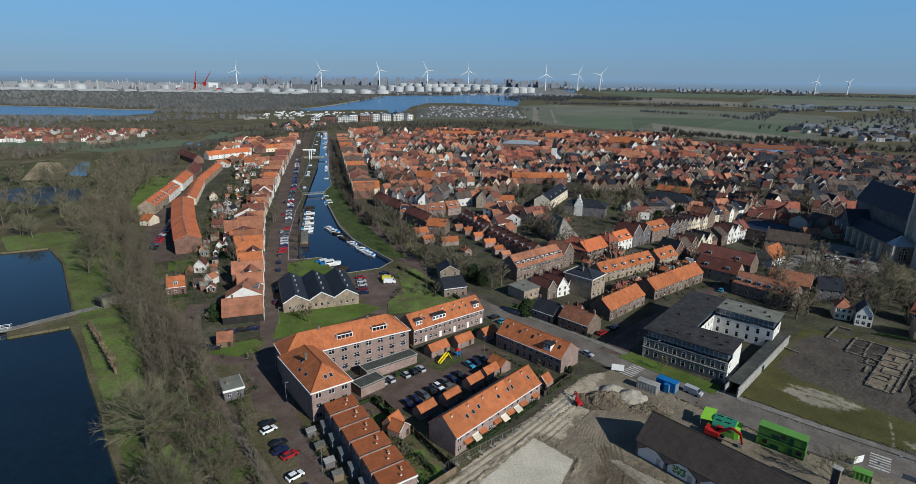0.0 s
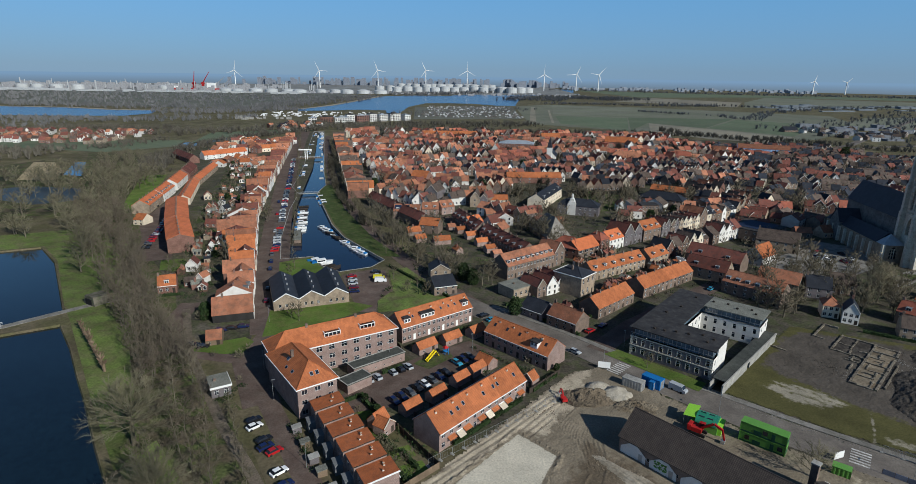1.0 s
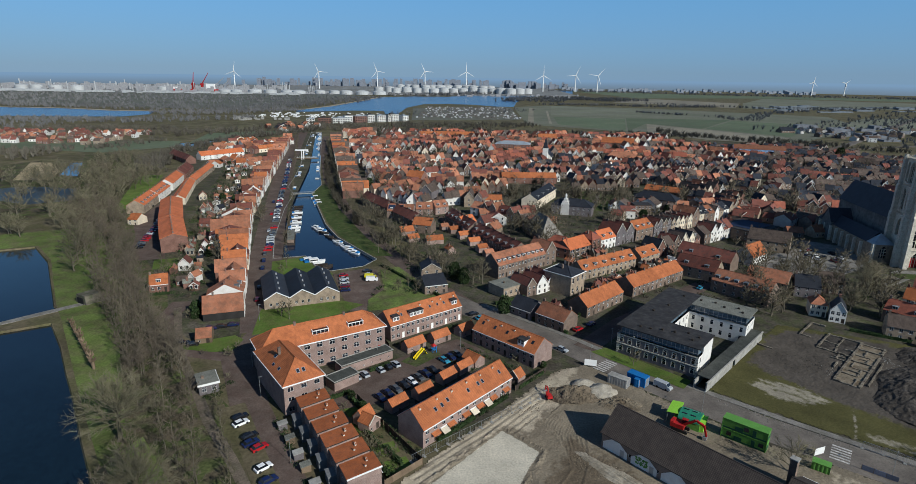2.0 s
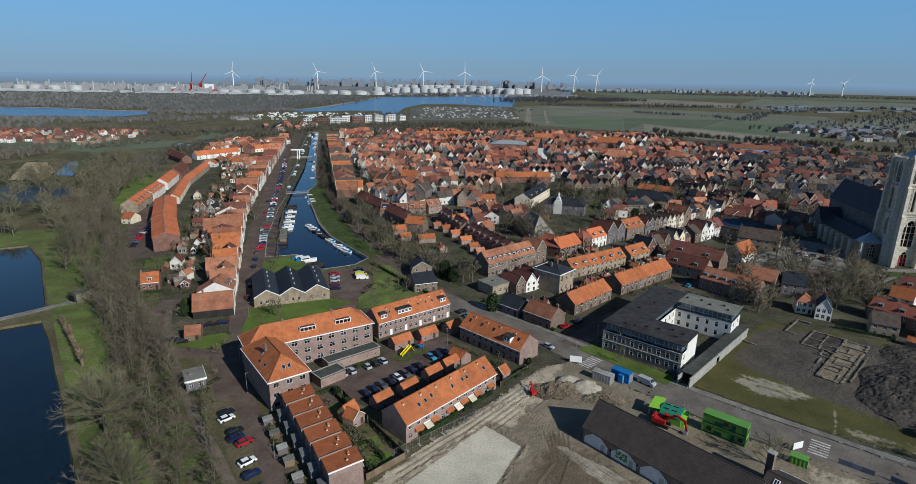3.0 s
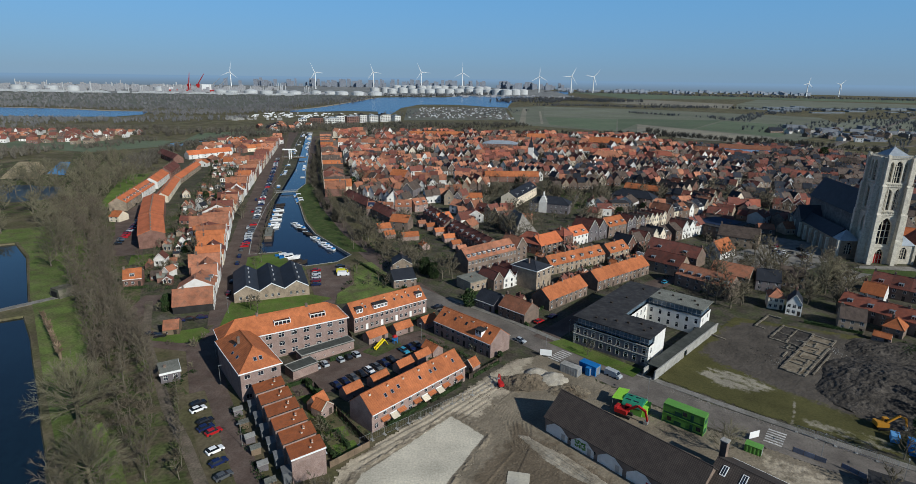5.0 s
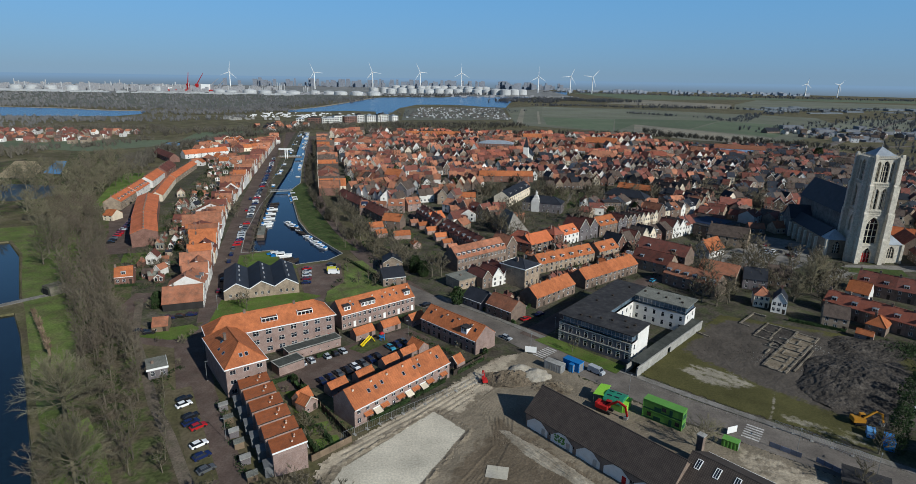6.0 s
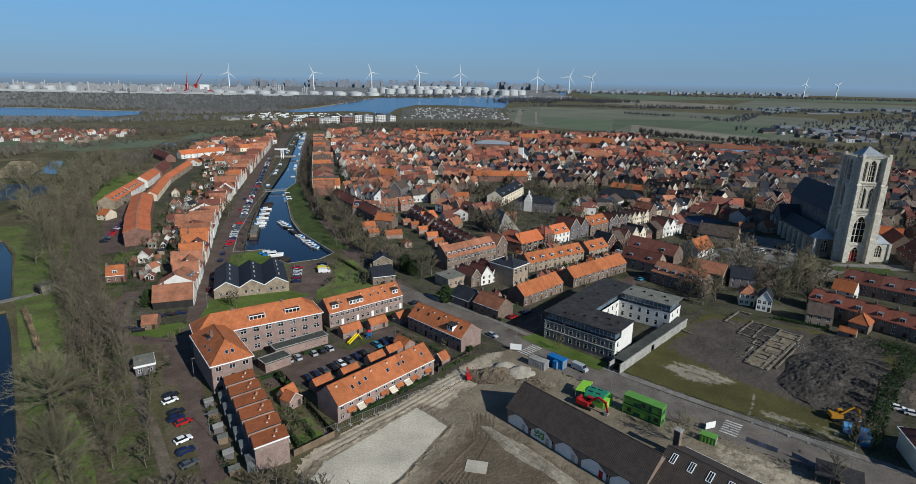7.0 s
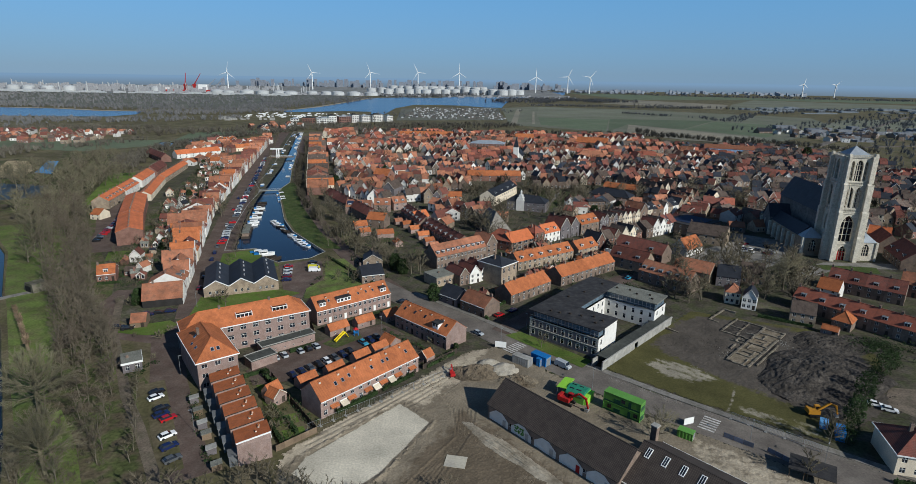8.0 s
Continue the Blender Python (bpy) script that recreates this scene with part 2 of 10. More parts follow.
def soils(name, base, *layers):
    """Ground of several soils: each layer lies where the mesh's own share of it, broken by noise, is high."""
    m = mat(name, base, 0.95, coarse=0.22, fine=0.18, big=0.12, small=2.2, bump=0.08)
    n, k = m.node_tree.nodes, m.node_tree.links
    scale = next(q for q in n if q.bl_idname == "ShaderNodeVectorMath" and q.operation == "SCALE")
    tone, co = scale.inputs[0].links[0].from_socket, n.new("ShaderNodeTexCoord")
    for j, c in enumerate(layers):
        share, fine, add, cut, mix = n.new("ShaderNodeAttribute"), n.new("ShaderNodeTexNoise"), n.new("ShaderNodeMath"), n.new("ShaderNodeMapRange"), n.new("ShaderNodeMix")
        share.attribute_name = f"soil_{j}"
        fine.inputs["Scale"].default_value, fine.inputs["Detail"].default_value, fine.inputs["Roughness"].default_value = 0.55, 8, 0.72
        k.new(co.outputs["Object"], fine.inputs["Vector"])
        k.new(share.outputs["Fac"], add.inputs[0]), k.new(fine.outputs["Fac"], add.inputs[1])
        k.new(add.outputs[0], cut.inputs[0])
        cut.inputs[1].default_value, cut.inputs[2].default_value = 0.9, 1.12
        mix.data_type, mix.inputs[7].default_value = "RGBA", (*c, 1)
        k.new(cut.outputs[0], mix.inputs[0]), k.new(tone, mix.inputs[6])
        tone = mix.outputs[2]
    k.new(tone, scale.inputs[0])
    return m


SITESOIL = soils("site_soils", (0.19, 0.158, 0.115), (0.37, 0.315, 0.235), (0.125, 0.098, 0.068), (0.50, 0.455, 0.365))
DIGSOIL = soils("dig_soils", (0.072, 0.067, 0.025), (0.075, 0.064, 0.053), (0.24, 0.215, 0.165))

# ---- geometry helpers ----
class Geo:
    """Collects faces for one mesh."""

    def __init__(self, m=None):
        self.v, self.f, self.i, self.m = [], [], [], m or Matrix()

    def add(self, verts, faces, mi=0):
        b = len(self.v)
        self.v += [tuple(self.m @ Vector(p)) for p in verts]
        self.f += [tuple(b + q for q in fc) for fc in faces]
        self.i += [mi] * len(faces)
        return self

    def box(self, x0, y0, z0, x1, y1, z1, mi=0):
        vs = [(x0, y0, z0), (x1, y0, z0), (x1, y1, z0), (x0, y1, z0), (x0, y0, z1), (x1, y0, z1), (x1, y1, z1), (x0, y1, z1)]
        return self.add(vs, [(0, 3, 2, 1), (4, 5, 6, 7), (0, 1, 5, 4), (1, 2, 6, 5), (2, 3, 7, 6), (3, 0, 4, 7)], mi)

    def prism(self, pts, z0, z1, mi=0):
        """An upright prism on a counter-clockwise outline."""
        n = len(pts)
        vs = [(x, y, z0) for x, y in pts] + [(x, y, z1) for x, y in pts]
        return self.add(vs, [tuple(range(n))[::-1], tuple(range(n, 2 * n))] + [(a, (a + 1) % n, n + (a + 1) % n, n + a) for a in range(n)], mi)

    def slab(self, a, b, c, d, t, mi=0):
        """A plate of thickness t under (t < 0: on) the four corners a, b, c, d (counter-clockwise from above)."""
        q = [Vector(p) for p in (a, b, c, d)]
        nrm = (q[1] - q[0]).cross(q[3] - q[0]).normalized() * abs(t)
        if t < 0:
            q = [p + nrm for p in q]
        return self.add([*q, *(p - nrm for p in q)], [(0, 1, 2, 3), (7, 6, 5, 4), (0, 4, 5, 1), (1, 5, 6, 2), (2, 6, 7, 3), (3, 7, 4, 0)], mi)

    def tube(self, a, b, r0, r1, n=6, mi=0):
        a, b = Vector(a), Vector(b)
        w = (b - a).normalized()
        u = w.orthogonal().normalized()
        s = w.cross(u)
        ring = [(math.cos(2 * math.pi * j / n), math.sin(2 * math.pi * j / n)) for j in range(n)]
        vs = [a + r0 * (u * c + s * e) for c, e in ring] + [b + r1 * (u * c + s * e) for c, e in ring]
        return self.add(vs, [(j, (j + 1) % n, n + (j + 1) % n, n + j) for j in range(n)] + [tuple(range(n))[::-1], tuple(range(n, 2 * n))], mi)

    def extrude(self, prof, x0, x1, mi=0):
        """A closed outline of (y, z), drawn out along x."""
        n = len(prof)
        vs = [(x, y, z) for x in (x0, x1) for y, z in prof]
        return self.add(vs, [tuple(range(n)), tuple(range(n, 2 * n))[::-1]] + [(a, n + a, n + (a + 1) % n, (a + 1) % n) for a in range(n)], mi)

    def mesh(self, name, *materials):
        me = bpy.data.meshes.new(name)
        me.from_pydata(self.v, [], self.f)
        for mt in materials:
            me.materials.append(mt)
        if len(materials) > 1:
            me.polygons.foreach_set("material_index", self.i)
        me.update()
        return me


def part(name, geo, material, parent=None, label="", at=None):
    """Links a mesh as one object under a thing or a part."""
    me = geo if isinstance(geo, bpy.types.Mesh) else geo.mesh(name, *(material if isinstance(material, (tuple, list)) else (material,)))
    ob = new(name, me)
    if parent:
        ob.parent = parent
    if at is not None:
        ob.matrix_basis = at
    return tagged(ob, label)


def thing(name, label, category, group="", at=None, kind=""):
    ob = new(name)
    ob.empty_display_size = 0.5
    if at is not None:
        ob.matrix_basis = at
    return tagged(ob, label, category, group, kind)


def setting(name, geo, material, label, category, kind="structure"):
    return tagged(part(name, geo, material), label, category, "", kind)


def facing(x0, y0, x1, y1, z=0.0):
    """The pose at (x0, y0) whose x axis runs to (x1, y1); its front looks to the right of that way."""
    return pose(x0, y0, z, 0, 0, math.degrees(math.atan2(y1 - y0, x1 - x0)))


def sheet_geo(pts, z, holes=()):
    from mathutils.geometry import tessellate_polygon
    loops = [[Vector((x, y, 0)) for x, y in p] for p in (pts, *holes)]
    flat = [(v.x, v.y, z) for lp in loops for v in lp]
    g = Geo()
    for tri in tessellate_polygon(loops):
        a, b, c = (Vector(flat[i]) for i in tri)
        up = (b - a).cross(c - a).z > 0
        g.f.append(tuple(tri) if up else tuple(tri)[::-1])
    g.v, g.i = flat, [0] * len(g.f)
    return g


def sheet(name, pts, z, material, label, category):
    return setting(name, sheet_geo(pts, z), material, label, category)


def strip_geo(pts, width, z0, z1):
    """A band of even width along a line of points, from z0 up to z1."""
    g, line = Geo(), [Vector(p) for p in pts]
    left, right = [], []
    for j, p in enumerate(line):
        way = (line[min(j + 1, len(line) - 1)] - line[max(j - 1, 0)]).normalized()
        side = Vector((-way.y, way.x)) * width / 2
        left.append(p + side), right.append(p - side)
    for j in range(len(line) - 1):
        g.prism([tuple(right[j]), tuple(right[j + 1]), tuple(left[j + 1]), tuple(left[j])], z0, z1)
    return g


def strip(name, pts, width, z, material, label, category, base=-0.3):
    return setting(name, strip_geo(pts, width, base, z), material, label, category)

# ---- ground, water, roads ----
CANAL = [(-80, 250), (-66, 255), (-58, 241), (-49, 234), (-36, 241), (-31.5, 251.5), (-58, 288), (-70.5, 314), (-91, 372), (-102, 404),
         (-103, 436), (-120, 500), (-178, 742), (-206, 858), (-222, 862), (-187, 705), (-146.5, 533), (-133, 466), (-126, 425), (-114, 400), (-106, 352), (-91, 286)]
POND = [(-30, 44), (-71, 100), (-80, 111), (-94, 129), (-104, 141), (-117.5, 158), (-132.5, 175), (-147, 166), (-152, 172), (-138, 187.5),
        (-142, 190), (-180, 240), (-202, 262), (-218, 254), (-330, 214), (-330, 44)]
MARSH = [(-369, 536), (-348, 538), (-315, 487), (-302, 455), (-330, 462)]
MOAT = [(-345, 700), (-322, 640), (-312, 645), (-312, 700), (-290, 780), (-300, 790)]
setting("ground", sheet_geo([(-6500, -3000), (6500, -3000), (6500, 6500), (-6500, 6500)], 0.0, (CANAL, POND, MARSH, MOAT)), GRASS, "winter grassland and fields reaching to the horizon", "ground")


def basin(name, pts, depth, slope, water, bank, label):
    """Water below the ground, with a bank or quay wall all round its edge."""
    c = Vector((sum(p[0] for p in pts) / len(pts), sum(p[1] for p in pts) / len(pts)))
    big = [(p[0] + (-0.5 if p[0] < c.x else 0.5), p[1]) for p in pts]
    setting(name, sheet_geo(big, -depth), water, label, "water")
    g, n = Geo(), len(pts)
    for j in range(n):
        a, b = Vector(pts[j]), Vector(pts[(j + 1) % n])
        way = (b - a).normalized()
        area = sum(pts[q][0] * pts[(q + 1) % n][1] - pts[(q + 1) % n][0] * pts[q][1] for q in range(n))
        inn = Vector((-way.y, way.x)) * (1 if area > 0 else -1)
        o = -0.35
        quad = [(a + inn * o), (b + inn * o), (b + inn * slope), (a + inn * slope)]
        g.add([(quad[0].x, quad[0].y, 0.12), (quad[1].x, quad[1].y, 0.12), (b.x, b.y, 0.12), (a.x, a.y, 0.12), (quad[2].x, quad[2].y, -depth - 0.3), (quad[3].x, quad[3].y, -depth - 0.3),
               (quad[0].x, quad[0].y, -0.3), (quad[1].x, quad[1].y, -0.3)],
              [(0, 1, 2, 3), (3, 2, 4, 5), (6, 7, 1, 0)])
    setting(name + "_bank", g, bank, "low edge along the water", "bank")


basin("canal_water", CANAL, 1.3, 0.1, WATER, CONCRETE, "dark still blue water of the town canal")
basin("pond_water", POND, 0.6, 0.45, PONDWATER, GRASS, "dark still water of the moat pond")
basin("marsh_water", MARSH, 0.5, 1.0, PONDWATER, GRASS, "dark water behind bare trees")
basin("moat_water", MOAT, 0.5, 1.0, PONDWATER, GRASS, "narrow moat beside a dike")
sheet("river_water", [(-395, 1383), (-355, 1575), (-341, 1835), (-319, 2326), (-212, 2440), (-65, 2465), (125, 2930), (255, 3458), (292, 3771), (753, 4044), (614, 3272), (294, 2575), (189, 2008), (152, 1684), (98, 1702), (30, 1790), (-43, 1807), (-115, 1785), (-147, 1570), (-140, 1237), (-160, 1233), (-186, 1398), (-258, 1404), (-307, 1368), (-379, 1328)], 0.35, RIVER, "wide blue river in the distance", "water")
sheet("lake_water", [(-2200, 1080), (-920, 1069), (-863, 1081), (-756, 1088), (-656, 1109), (-640, 1182), (-680, 1274), (-781, 1275), (-926, 1334), (-1073, 1346), (-2200, 1500)], 0.3, RIVER, "blue lake arm in the distance", "water")
sheet("lake_beach", [(-1300, 1362), (-1073, 1347), (-926, 1335), (-781, 1276), (-670, 1275), (-672, 1290), (-776, 1298), (-922, 1352), (-1100, 1366)], 0.4, SAND, "narrow sandy beach along the lake", "beach")
sheet("river_beach", [(-395, 1384), (-355, 1576), (-341, 1836), (-319, 2326), (-338, 2330), (-356, 1836), (-372, 1576), (-404, 1386)], 0.45, SAND, "narrow sandy shore of the river", "beach")
# town floor, then streets and squares over it
sheet("town_ground", [(-60, 150), (160, 40), (300, 160), (480, 560), (430, 800), (130, 870), (-170, 905), (-150, 700), (-60, 360), (0, 240)], 0.02, EARTH, "earth of gardens and yards between the houses", "ground")
sheet("east_town_ground", [(250, 200), (420, 200), (470, 500), (450, 760), (350, 780), (470, 560), (300, 160)], 0.015, EARTH, "earth of gardens behind the church", "ground")
sheet("west_town_ground", [(-60, 150), (-80, 240), (-112, 400), (-135, 520), (-215, 860), (-300, 640), (-240, 480), (-210, 370), (-150, 250), (-100, 180)], 0.03, EARTH, "earth of gardens behind the canal houses", "ground")
CAN_L = [(-58, 172), (-74, 215), (-87, 262), (-103, 318), (-119, 378), (-136, 440), (-160, 535), (-203, 718), (-235, 860)]
strip("quay_road", CAN_L, 15, 0.10, CLINKER, "clinker-paved quay road with parked cars", "road")
strip("street_by_park", [(-22, 88), (-45, 125), (-59, 152), (-58, 172)], 9.5, 0.09, CLINKER, "clinker-paved street beside the park", "road")
strip("parking_lane", [(-27, 90), (-42, 114), (-50, 127)], 5.2, 0.11, GRASS, "grass-jointed parking bays beside the street", "pavement")
strip("side_lane", [(-57, 153), (-72, 156), (-85, 160), (-95, 178), (-97, 196)], 7.5, 0.07, CLINKER, "narrow clinker lane", "road")
strip("east_bank_street", [(12, 196), (-8, 226), (-20, 248), (-38, 284), (-68, 355), (-103, 462), (-160, 677), (-185, 800)], 8.5, 0.08, CLINKER, "shaded clinker street along the canal's east bank", "road")
strip("main_road", [(-20, 228), (14, 192), (32, 178), (47, 161.5), (63, 144), (84, 122.5), (104, 107), (140, 80), (190, 45)], 11.5, 0.10, TARMAC, "grey main road past the building site", "road")
strip("main_road_footway", [(17, 198), (41, 176), (58, 158), (74, 141), (92, 125.5), (110, 111), (146, 84.5)], 2.2, 0.19, PAVING, "raised paved footway", "pavement")
strip("school_street", [(49, 163), (66, 183), (92, 206), (112, 224), (126, 238)], 7.5, 0.12, CLINKER, "clinker side street in shade", "road")
strip("shop_street", [(20, 214), (52, 232), (88, 262), (120, 285), (160, 318), (205, 352)], 8.5, 0.07, CLINKER, "long clinker shopping street", "road")
strip("middle_street", [(-5, 340), (10, 300), (26, 262), (38, 238)], 7, 0.09, CLINKER, "narrow clinker street between terraces", "road")
strip("church_square", [(150, 240), (185, 262), (205, 290)], 34, 0.06, PAVING, "paved square beside the church", "pavement")
strip("church_walk", [(185, 226), (212, 243), (245, 242), (275, 232)], 9, 0.08, PAVING, "paved walk before the church tower", "pavement")
strip("terrace_street", [(-177.7, 318.3), (-184.6, 346.1), (-193.2, 385.8), (-211.7, 455.4), (-224.5, 515), (-245.7, 594.5)], 9, 0.08, CLINKER, "street between two terraces", "road")
sheet("west_car_park", [(-145, 242), (-130, 247), (-136, 259), (-157, 298), (-172, 322), (-182, 326), (-183, 314), (-163, 281)], 0.07, CLINKER, "small clinker car park", "car park")
sheet("court_car_park", [(-22, 126), (-12, 129), (10, 153), (17, 160), (8, 168), (-8, 156), (-24, 142), (-27, 134)], 0.08, CLINKER, "clinker car park inside the housing court", "car park")
sheet("harbour_car_park", [(-37, 202), (-47, 229), (-36, 237), (-29, 236), (-23, 212), (-27.2, 201), (-26, 190), (-32, 190)], 0.09, CLINKER, "clinker car park by the canal head", "car park")
sheet("warehouse_lawn", [(-60.5, 168), (-53, 172), (-34, 188), (-28, 196), (-37, 199.5), (-65, 190)], 0.11, LAWN, "trimmed green lawn before the warehouse", "lawn")
sheet("canal_head_lawn", [(-79, 245), (-66, 253), (-58, 239), (-49, 232), (-47, 229), (-62, 220), (-72, 222)], 0.11, LAWN, "curved lawn at the canal head", "lawn")
sheet("harbour_lawn", [(-20, 241), (-27.5, 236.5), (-22.4, 212), (-27, 200.6), (-25.2, 190), (-14, 193), (-2, 199), (2, 204)], 0.11, PARKLAWN, "lawn with young trees by the car park", "lawn")
sheet("corner_lawn", [(-82, 158), (-76, 163), (-66, 168), (-62, 165), (-62.5, 157), (-68, 156)], 0.11, LAWN, "small corner lawn", "lawn")
sheet("school_lawn", [(50.5, 160.5), (56, 163.5), (76, 143.5), (72, 139)], 0.20, LAWN, "strip of lawn before the white building", "lawn")
# the trees' shade on this bank is in the grass colour
sheet("canal_bank_lawn", [(-36, 257), (-24, 256), (-42, 287), (-72, 356), (-98, 440), (-102, 430), (-101, 402), (-90, 373), (-69, 315), (-57, 290)], 0.10, SHADE_LAWN, "sloping lawn of the east canal bank", "lawn")
sheet("playground_grass", [(-9, 152), (-4, 149), (3, 157), (1, 162), (-5, 158)], 0.10, GARDENGRASS, "worn playground grass", "lawn")
sheet("rampart_grass", [(-198.1, 340.9), (-212.3, 345.8), (-264.2, 464.7), (-246.1, 470.9), (-223.2, 413.4), (-206.5, 367.7)], 0.15, LAWN, "green slope of the old rampart", "lawn")
sheet("park_lawn", [(-70, 102), (-64, 110), (-92, 150), (-118, 192), (-128, 215), (-185, 290), (-200, 300), (-240, 280), (-218, 256), (-202, 264), (-180, 242), (-142, 191), (-131, 178), (-93, 130)], 0.05, PARKLAWN, "park lawn along the pond", "lawn")
sheet("wood_floor", [(-22, 60), (-24, 86), (-50, 125), (-66, 142), (-85, 162), (-108, 206), (-146, 256), (-190, 335), (-225, 350), (-185, 288), (-122, 205), (-100, 160), (-70, 112), (-48, 80)], 0.06, LITTER, "leaf-strewn ground under bare trees", "ground")
sheet("pond_bank_lawn", [(-70, 104), (-66.5, 113), (-53.6, 99), (-43.8, 86), (-34, 70), (-27, 56), (-36, 57), (-58, 87)], 0.075, PARKLAWN, "park lawn under the old trees by the pond", "lawn")
strip("park_path", [(-26.6, 82.8), (-30.7, 89.5), (-42.4, 105.5), (-53.8, 119.7), (-63.8, 134.6), (-80, 158), (-96, 190)], 2.6, 0.12, PATHEARTH, "sandy footpath through the trees", "path")
strip("pond_path", [(-200, 147), (-150, 172.8), (-141, 183), (-132, 193), (-124, 200)], 3.2, 0.13, PAVING, "paved path to the footbridge", "path")
for q, (x0, y0) in enumerate(((-5.5, 101.5), (-9.0, 107.0), (-15.5, 116.0), (-19.0, 122.5))):
    sheet("garden_lawn", [(x0, y0), (x0 + 4.5, y0 + 2.4), (x0 + 2.4, y0 + 6.2), (x0 - 2.4, y0 + 4.0)], 0.06, LAWN, "small back garden lawn", "lawn")
sheet("marsh_floor", [(-210, 350), (-250, 310), (-300, 330), (-420, 480), (-400, 540), (-340, 460), (-300, 450), (-250, 470)], 0.05, LITTER, "brown reedy marsh under bare trees", "ground")
sheet("cottage_green", [(-134, 245), (-124, 248), (-113, 238), (-119, 230), (-128, 232)], 0.08, LAWN, "small green beside the cottage", "lawn")
sheet("marsh_pool", [(-335, 398), (-321, 412), (-300, 410), (-278, 407), (-262, 384), (-253, 366), (-274, 352), (-309, 366)], 0.09, MARSHWATER, "shallow flooded marsh under bare trees", "water")
sheet("rampart_floor", [(-190, 300), (-212, 345), (-264, 465), (-300, 545), (-345, 600), (-390, 590), (-330, 490), (-282, 410), (-250, 360), (-205, 300)], 0.07, LITTER, "leaf-strewn slope of the wooded rampart", "ground")
for gx, gy, gw, gl, gt in ((-112, 222, 5, 9, 16), (-120, 245, 6, 8, 16), (-133, 268, 5, 9, 18), (-138, 292, 5, 10, 18), (-150, 318, 7, 10, 18), (-146, 331, 6, 9, 18), (-156, 352, 7, 12, 18), (-150, 366, 6, 12, 18), (-163, 392, 7, 13, 18), (-158, 408, 6, 12, 18), (-172, 430, 8, 14, 16), (-180, 462, 8, 14, 16)):
    c, d = math.cos(radians(gt)), math.sin(radians(gt))
    sheet("back_garden_lawn", [(gx + u * c - v * d, gy + u * d + v * c) for u, v in ((-gl, -gw), (gl, -gw * 0.9), (gl * 0.9, gw), (-gl, gw * 0.8))], 0.05, GARDENGRASS, "mossy winter lawn of a back garden", "lawn")
strip("parking_verge", [(-30.5, 88), (-45.5, 113), (-54, 127)], 2.2, 0.09, GRASS, "rough grass verge behind the parking bays", "lawn")
sheet("marsh_meadow", [(-560, 640), (-380, 600), (-330, 660), (-350, 720), (-560, 690)], 0.12, FIELD[0], "green meadow west of the moat", "field")
sheet("dike_meadow", [(-330, 690), (-300, 800), (-215, 880), (-240, 900), (-360, 820)], 0.12, FIELD[0], "green dike slope", "field")
sheet("park_meadow", [(-330, 280), (-262, 300), (-300, 330), (-360, 400), (-420, 360)], 0.12, PARKLAWN, "olive park meadow beyond the pond", "lawn")
# building site and excavation field, as relief with ragged borders
SLAB = [(-1, 90), (0.5, 95.5), (19.6, 118.2), (28, 110), (18, 90.5), (10, 82)]
SITE = [(-4, 88), (-5, 97), (4, 108), (38, 148), (47, 152), (62, 136), (80, 117), (98, 104), (120, 88), (110, 60), (40, 60), (10, 66)]
TRACK = [(-8, 86), (-6, 98), (4, 109), (38, 149), (46, 151), (34, 128), (26, 117), (20, 119), (0, 96)]
CHURNED = [(14, 62), (20, 86), (31, 107), (36, 116), (44, 108), (66, 82), (70, 60)]
YARD = [(92, 106), (99, 101), (118, 86), (108, 80), (88, 96)]
DIG = [(79, 139), (112, 174), (122, 184), (160, 168), (168, 150), (150, 120), (126, 104), (100, 121)]
BARE = [(97, 155), (112, 173), (124, 181), (150, 170), (165, 152), (152, 118), (136, 108), (122, 122), (108, 138)]
PALE = [(91, 143), (96, 147), (106, 142), (112, 133), (103, 130), (94, 136)]
TROD = [(105, 116), (109, 122), (113, 129)]
DRY = [(112, 121), (124, 112), (134, 104), (128, 102), (112, 112), (106, 118)]
RUTS = [[(12 + 1.7 * j, 66), (25 + 1.3 * j, 88 + 0.4 * j), (35 + 0.6 * j, 104 + 0.5 * j), (33.5 + 1.2 * j, 116), (29 + 0.7 * j, 126), (36 + j, 137)] for j in range(6)]
RUTS += [[(-2 + 1.4 * j, 101 - j), (14 + 1.2 * j, 117.5 - 1.1 * j), (31 + 1.1 * j, 137 - 1.2 * j)] for j in range(5)]
RUTS += [[(37 + 0.9 * j, 108), (48 + j, 96), (62 + j, 80)] for j in range(4)]


def inside(poly, x, y):
    hit, n = False, len(poly)
    for j in range(n):
        (x0, y0), (x1, y1) = poly[j], poly[(j + 1) % n]
        if (y0 > y) != (y1 > y) and x < (x1 - x0) * (y - y0) / (y1 - y0) + x0:
            hit = not hit
    return hit


def off_line(lines, x, y):
    """The distance from (x, y) to the nearest of some polylines."""
    best = 99.0
    for ln in lines:
        for (x0, y0), (x1, y1) in zip(ln, ln[1:]):
            dx, dy = x1 - x0, y1 - y0
            f = max(0.0, min(1.0, ((x - x0) * dx + (y - y0) * dy) / (dx * dx + dy * dy)))
            best = min(best, math.hypot(x - x0 - f * dx, y - y0 - f * dy))
    return best


